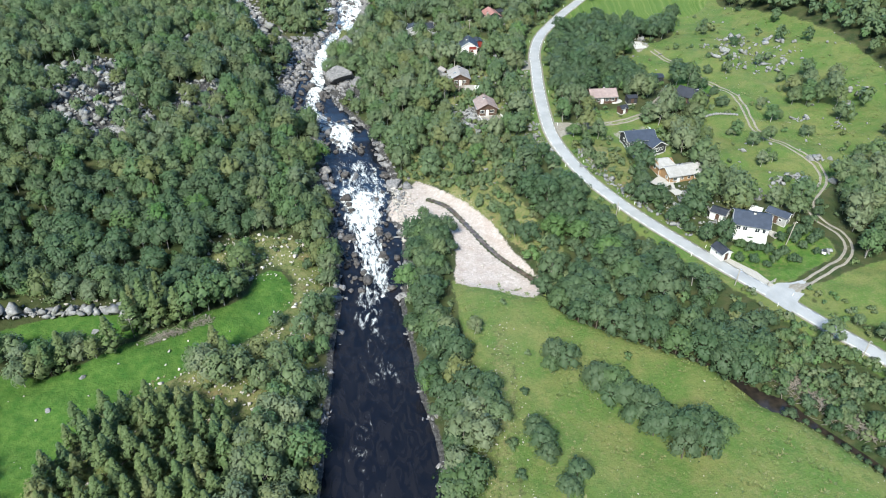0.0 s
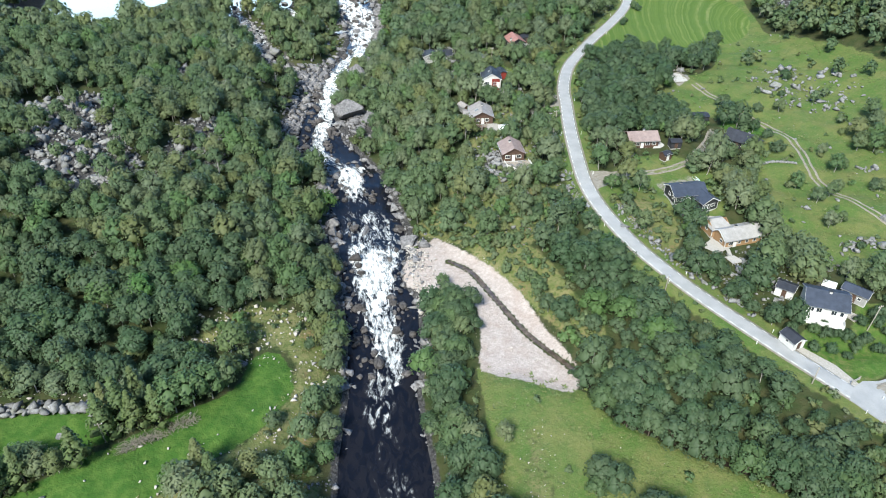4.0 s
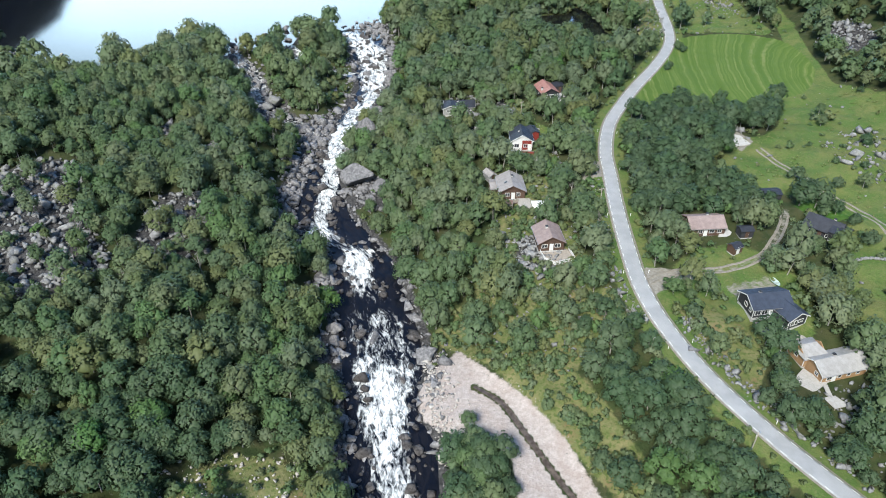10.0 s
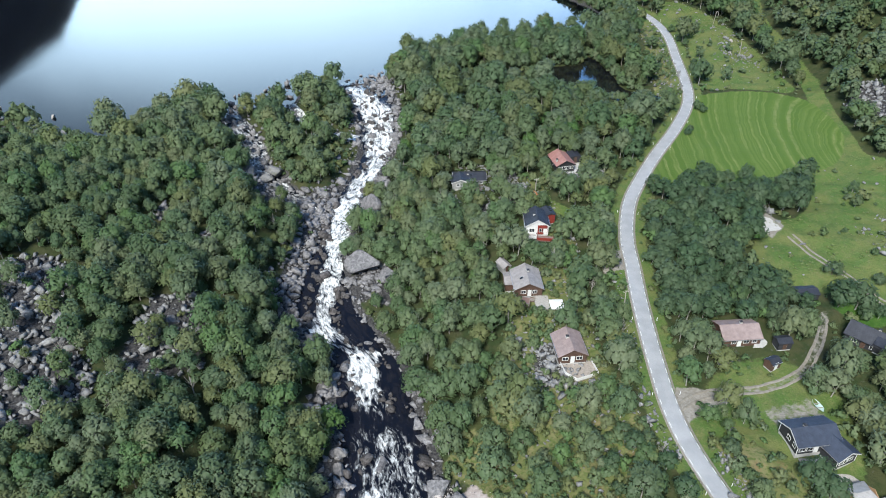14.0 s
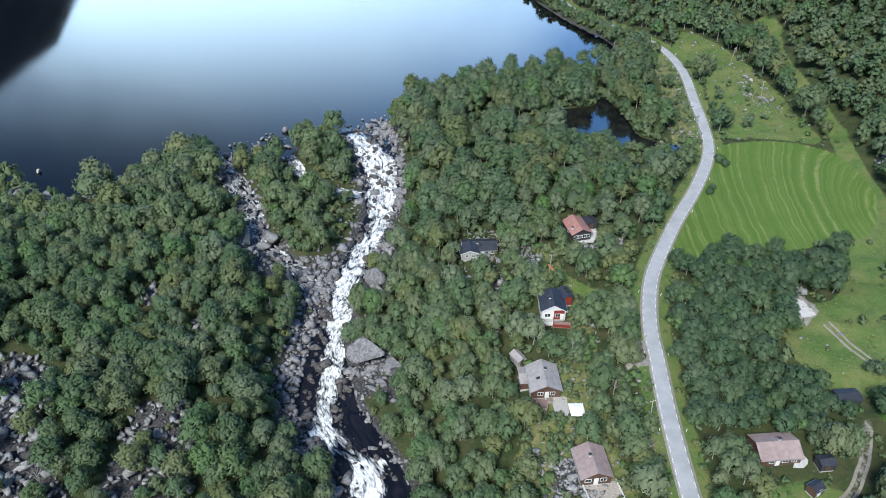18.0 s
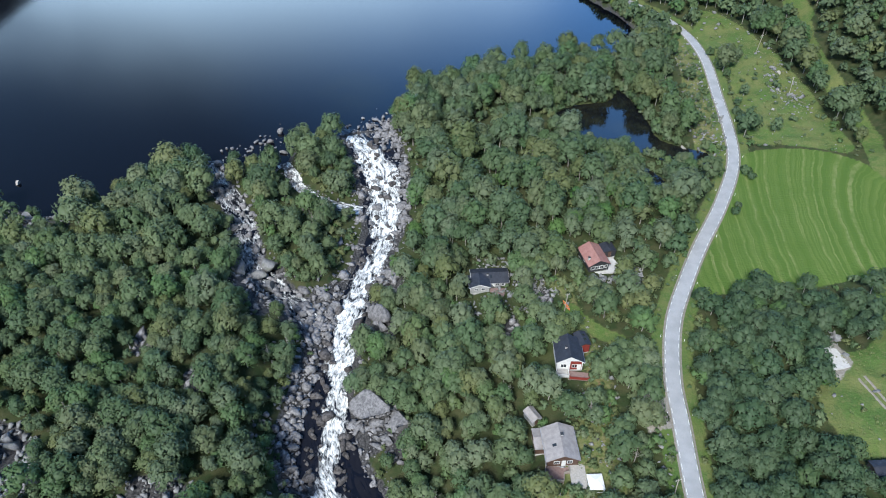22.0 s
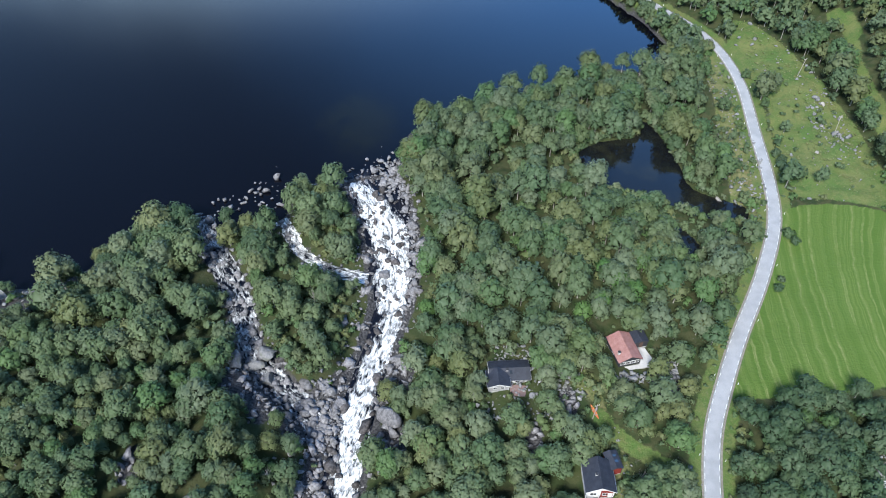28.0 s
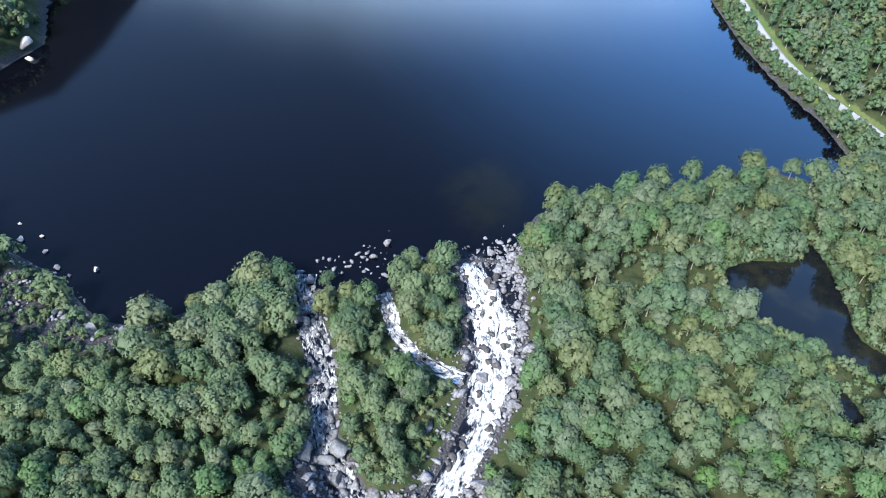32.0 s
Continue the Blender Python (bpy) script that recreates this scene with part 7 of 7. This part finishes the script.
# white house with blue-grey roof
house("house", 70.4, 131.4, -19, 8.4, 7.2, 3.6, 1.7, WHITE, R_BLUE, TRIM, "white wooden house with a blue-grey roof", "house", wins=[("-y", -3.0, 1.2, 1.2, 1.8), ("-y", -1.4, 1.2, 1.2, 1.8), ("-y", 1.6, 1.2, 1.2, 1.8), ("-y", 3.2, 0.9, 1.2, 1.8), ("+x", -1, 1.0, 1.2, 1.8), ("+x", 1.2, 1.0, 1.2, 1.8)], doors=[("-y", 0.2, TRIM)], chimneys=[(0.4, -0.3, 0.6)], base=2.4, lift=0.5)
deck("balcony", pts("65.8,129.2 65.2,127.5 72.0,125.2 72.7,127.0"), 1.3, WHITE, "white railed balcony along the white house", rail=TRIM, skip=(3,))
house("garage", 65.2, 136.7, -36, 3.9, 3.3, 2.4, 0.6, WHITE, R_BLACK, TRIM, "small white outbuilding with a dark roof", "shed", over=0.25, doors=[("-y", 0, BROWN)])
house("shed", 61.4, 123.0, -66, 3.9, 2.9, 2.1, 0.8, WHITE, R_BLACK, TRIM, "small white roadside shed with a dark roof", "shed", over=0.25, doors=[("+x", 0, BROWN)], wins=[("-y", 0, 0.7, 0.7, 1.0)])
house("annex", 77.7, 134.0, -43, 5.4, 3.0, 2.6, 0.7, GREYWALL, R_BLUE, TRIM, "grey annex with a blue-grey roof", "shed", over=0.3, wins=[("-y", -1.4, 0.8, 0.8, 1.0), ("-y", 1.2, 0.8, 0.8, 1.0)], doors=[("-y", 0, BROWN)])
pavilion(73.8, 137.0, -35, 1.5, 1.4, 2.4, "white canvas awning behind the white house")
deck("driveway", pts("60.6,121.4 63.2,122.4 67.6,117.5 70.2,111.8 68.2,111.4 64,116.6"), 0.1, GRAVEL, "pale gravel parking strip beside the road", 0.4, posts=False)
deck("patio", pts("74,130.6 76.6,132.4 77.6,129.4 75.4,128"), 0.12, GRAVEL, "grey paving beside the white house", 0.4, posts=False)
deck("side_road", pts("66.3,109.2 69.6,104.2 73,108.4 77.6,112.4 77,114.8 73.4,113.6 70.6,113.6 68.2,112"), 0.16, ASPHALT, "short paved junction joining the farm track to the road", 0.6, posts=False, category="road")
house("barn", 67.4, 209.9, 6, 5.2, 3.4, 2.2, 0.5, BLACK, R_BLACK, BLACK, "low black shed at the edge of the trees", "shed", over=0.25, doors=[("-y", 0, BROWN)])
deck("slab", pts("66.4,233.6 66.8,241.4 69.6,240 71.2,235"), 0.1, CONCRETE, "pale bare concrete slab in the grass", 0.3, posts=False, category="slab")


# ---- boats, poles and small things ----
def hull(name, x, y, turn, length, width, depth, material, label, category, open_top=True):
    """A small boat: shell of ribs from stem to stern, with thwarts."""
    root = tagged(new(name), label, category)
    root.matrix_world = pose(x * K, y * K, float(ground_z(x * K, y * K)) + depth * 0.55, 0, 6, turn)
    V, F, n, m = [], [], 13, 7
    for i in range(n):
        t = i / (n - 1)
        w = width / 2 * (1 - abs(2 * t - 1) ** 2.4) + 0.01
        for j in range(m):
            a = math.pi * j / (m - 1)
            V.append((length * (t - 0.5), w * math.cos(a), -depth * (0.55 if 0.05 < t < 0.95 else 0.2) * math.sin(a) + 0.1 * (2 * t - 1) ** 2))
    for i in range(n - 1):
        F += [(i * m + j, i * m + j + 1, (i + 1) * m + j + 1, (i + 1) * m + j) for j in range(m - 1)]
    me = mesh("hull", V, F, True)
    ob = part("hull", me, material, root)
    so = ob.modifiers.new("shell", "SOLIDIFY")
    so.thickness = 0.04
    for t in (-0.2, 0.12):
        w = width / 2 * 0.8
        part("thwart", box(length * t - 0.12, -w, -0.06, length * t + 0.12, w, -0.02), DECK, root)
    return root


hull("rowing_boat", 58.4, 178.6, 98, 4.3, 1.5, 0.6, HULL, "pale green rowing boat lying on the gravel", "boat")
hull("canoe", 10.2, 253.7, 108, 4.8, 0.85, 0.4, CANOE, "orange and white canoe lying in the grass", "canoe")


def pole(x, y, h, lean, label, arm=True):
    root = tagged(new("utility_pole"), label, "pole", group="utility poles")
    root.matrix_world = pose(x * K, y * K, float(ground_z(x * K, y * K)), lean, lean * 0.5, 20)
    v, f = tube([(0, 0, -0.6), (0, 0, h * 0.5), (0, 0, h)], [0.13, 0.115, 0.09], 8)
    part("shaft", mesh("shaft", v, f + [tuple(range(16, 24))], True), POLEWOOD, root)
    if arm:
        part("crossarm", box(-0.7, -0.06, h - 0.5, 0.7, 0.06, h - 0.38), POLEWOOD, root)
        for s in (-0.6, 0.0, 0.6):
            part("insulator", box(s - 0.04, -0.04, h - 0.38, s + 0.04, 0.04, h - 0.2, 0.015), WHITEPLASTIC, root)
    else:
        part("lamp", box(-0.1, -0.5, h - 0.12, 0.1, 0.1, h, 0.03), METAL, root)
    return root


for x, y, h, l in pts("77.1,126.1,7.5,3 91.9,120.7,7.5,-4 -61.8,101.5,6,3 94,384.4,8,4 96,353,8,-3 118,168,8,3 9.6,252,7,2 25.8,203.5,7,-3"):
    pole(x, y, h, l, "weathered wooden utility pole with a crossarm")
for x, y in pts("61.4,113 77.6,91.6 41.3,138 28.6,158"):
    pole(x, y, 5.0, 1, "slim roadside lamp pole", False)

# reflector posts beside the road
for k, s in enumerate(np.arange(s0 + 8, s1, 24)):
    c = np.array([np.interp(s, run, road_line[:, k2]) for k2 in (0, 1)])
    c2 = np.array([np.interp(s + 1, run, road_line[:, k2]) for k2 in (0, 1)])
    t = c2 - c
    n = np.array([t[1], -t[0]]) / np.hypot(*t)
    for side in (-1, 1):
        p = (c + side * (HALF + 1.0) * n) * K
        m = part("marker_post", box(-0.05, -0.05, -0.3, 0.05, 0.05, 0.95, 0.01), WHITEPLASTIC, at=pose(p[0], p[1], float(ground_z(p[0], p[1]))))
        tagged(m, "white roadside marker post", "marker post", group="marker posts")

# low dry-stone wall in the pasture, and the gate at the drive
for k in range(26):
    t = k / 25
    V, L, S = STONES[k % 6]
    rr = np.random.RandomState(300 + k)
    if k == 0:
        wall = tagged(new("stone_wall"), "low dry-stone wall across the pasture", "stone wall")
        wall.matrix_world = pose(76 * K, 184 * K, float(ground_z(76 * K, 184 * K)))
    x, y = (76 + 9 * t) * K, (184 + 1.5 * math.sin(3 * t)) * K
    part("stone", raw_mesh("stone", V * rr.uniform(0.4, 0.75, 3), L, S), ROCK, wall, at=pose(x - 76 * K, y - 184 * K, float(ground_z(x, y) - ground_z(76 * K, 184 * K)) + 0.25))
gate = tagged(new("wooden_gate"), "pale wooden gate at the garden drive", "gate")
gate.matrix_world = pose(68.2 * K, 112.8 * K, float(ground_z(68.2 * K, 112.8 * K)), 0, 0, 30)
for s in (0, 2.6):
    part("post", box(s - 0.08, -0.08, -0.5, s + 0.08, 0.08, 1.2, 0.015), POLEWOOD, gate)
for z in (0.35, 0.7, 1.0):
    part("rail", box(0.08, -0.03, z, 2.52, 0.03, z + 0.1), PALEDECK, gate)
# garden shed roof, borders and mower in the garden
mower = tagged(new("ride_on_mower"), "small white and black garden vehicle on the lawn", "garden vehicle")
mower.matrix_world = pose(83.4 * K, 121.8 * K, float(ground_z(83.4 * K, 121.8 * K)), 0, 0, 60)
part("body", box(-0.9, -0.5, 0.3, 0.6, 0.5, 0.95, 0.12), WHITEPLASTIC, mower)
part("hood", box(-0.9, -0.45, 0.95, -0.1, 0.45, 1.35, 0.12), BLACK, mower)
part("seat", box(0.0, -0.3, 0.95, 0.5, 0.3, 1.25, 0.06), BLACK, mower)
for sx in (-0.6, 0.4):
    for sy in (-0.5, 0.5):
        bm = bmesh.new()
        bmesh.ops.create_cone(bm, cap_ends=True, segments=14, radius1=0.3, radius2=0.3, depth=0.2, matrix=Matrix.Translation((sx, sy, 0.3)) @ Matrix.Rotation(radians(90), 4, "X"))
        part("wheel", bm, BLACK, mower)

# grass tufts and herbs in the open ground
def tuft_arrays(seed):
    r = np.random.RandomState(seed)
    V = []
    for k in range(7):
        a, w, h = r.uniform(0, 6.28), r.uniform(0.1, 0.22), r.uniform(0.25, 0.5)
        c, d = np.array([math.cos(a), math.sin(a), 0]), np.array([-math.sin(a), math.cos(a), 0])
        V += [c * 0.1 - d * w, c * 0.1 + d * w, c * r.uniform(0.45, 0.8) + (0, 0, h * 0.7)]
    return np.array(V), np.arange(21), np.full(7, 3)


TUFTS = [tuft_arrays(k) for k in range(4)]
GRASSY = m_leaf("tall_grass", [(0.0, (0.105, 0.15, 0.049)), (0.4, (0.143, 0.169, 0.064)), (0.7, (0.195, 0.188, 0.09)), (1.0, (0.12, 0.15, 0.045))])
for poly, n, sd, lab in ((MEADOW, 5200, 41, "uneven tall grass and herbs of the meadow"), (PASTURE, 2400, 42, "rough grass of the pasture"), (STRIP, 1500, 43, "rough grass beside the road"), (LEFT_HEATH, 1900, 44, "coarse grass and heather by the field"), (DRY, 1500, 45, "dry grass between the cabins")):
    x, y = within(poly, n, sd)
    ok = inside(x, y, MOWN) < -1
    x, y = x[ok], y[ok]
    q = np.random.RandomState(sd)
    s = q.uniform(0.4, 1.1, len(x)) * (0.6 + 0.8 * np.clip(0.5 + rough(x, y, 4.0), 0, 1))
    tint = np.clip(0.45 + 0.35 * rough(x, y, 6.0) + q.normal(0, 0.15, len(x)), 0, 0.99)
    ob = part("tall_grass", strew("tall_grass", TUFTS, q.randint(0, 4, len(x)), np.stack([x * K, y * K, ground_z(x * K, y * K) - 0.03], -1), q.uniform(0, 6.28, len(x)), np.stack([s, s, s], -1), tint), GRASSY)
    tagged(ob, lab, "grass", kind="stuff")


# cut brushwood and dead alder tops
def twigs(name, x, y, length, label, seed):
    q = np.random.RandomState(seed)
    sticks = []
    for k in range(4):
        p = np.array([(-0.5, 0, 0), (-0.1, q.uniform(-0.08, 0.08), 0.08), (0.5, q.uniform(-0.15, 0.15), q.uniform(0.1, 0.35))])
        V, L = [], []
        for j in range(3):
            w = (0.018, 0.014, 0.005)[j]
            V += [p[j] + (0, w, 0), p[j] + (0, -w, 0), p[j] + (0, 0, w * 1.6)]
        for j in range(2):
            for s in range(3):
                L += [j * 3 + s, j * 3 + (s + 1) % 3, j * 3 + 3 + (s + 1) % 3, j * 3 + 3 + s]
        sticks.append((np.array(V), np.array(L, dtype=np.int64), np.full(6, 4)))
    n = len(x)
    s = length * q.uniform(0.5, 1.3, n)
    ob = part(name, strew(name, sticks, q.randint(0, 4, n), np.stack([x * K, y * K, ground_z(x * K, y * K) + q.uniform(0.05, 0.5, n)], -1), q.uniform(0, 6.28, n), np.stack([s, s * 1.5, s], -1), q.uniform(0, 1, n)), TWIG)
    tagged(ob, label, "brushwood", kind="stuff")


TWIG = m_plain("dead_twigs", (0.225, 0.203, 0.176), (0.135, 0.116, 0.098), 0.9, 2.0)
q = np.random.RandomState(70)
t = q.uniform(0, 1, 700)
twigs("brushwood", np.interp(t, [0, 0.5, 1], [61.5, 66.5, 72.5]) + q.normal(0, 1.1, 700), np.interp(t, [0, 0.5, 1], [89.5, 82.5, 74.5]) + q.normal(0, 1.1, 700), 2.6, "grey cut brushwood lying along the creek", 71)
t = q.uniform(0, 1, 340)
twigs("brushwood", -59 + 11 * t + q.normal(0, 0.5, 340), 99.5 + 8 * t + q.normal(0, 0.6, 340), 1.9, "brown brushwood stacked along the field", 72)
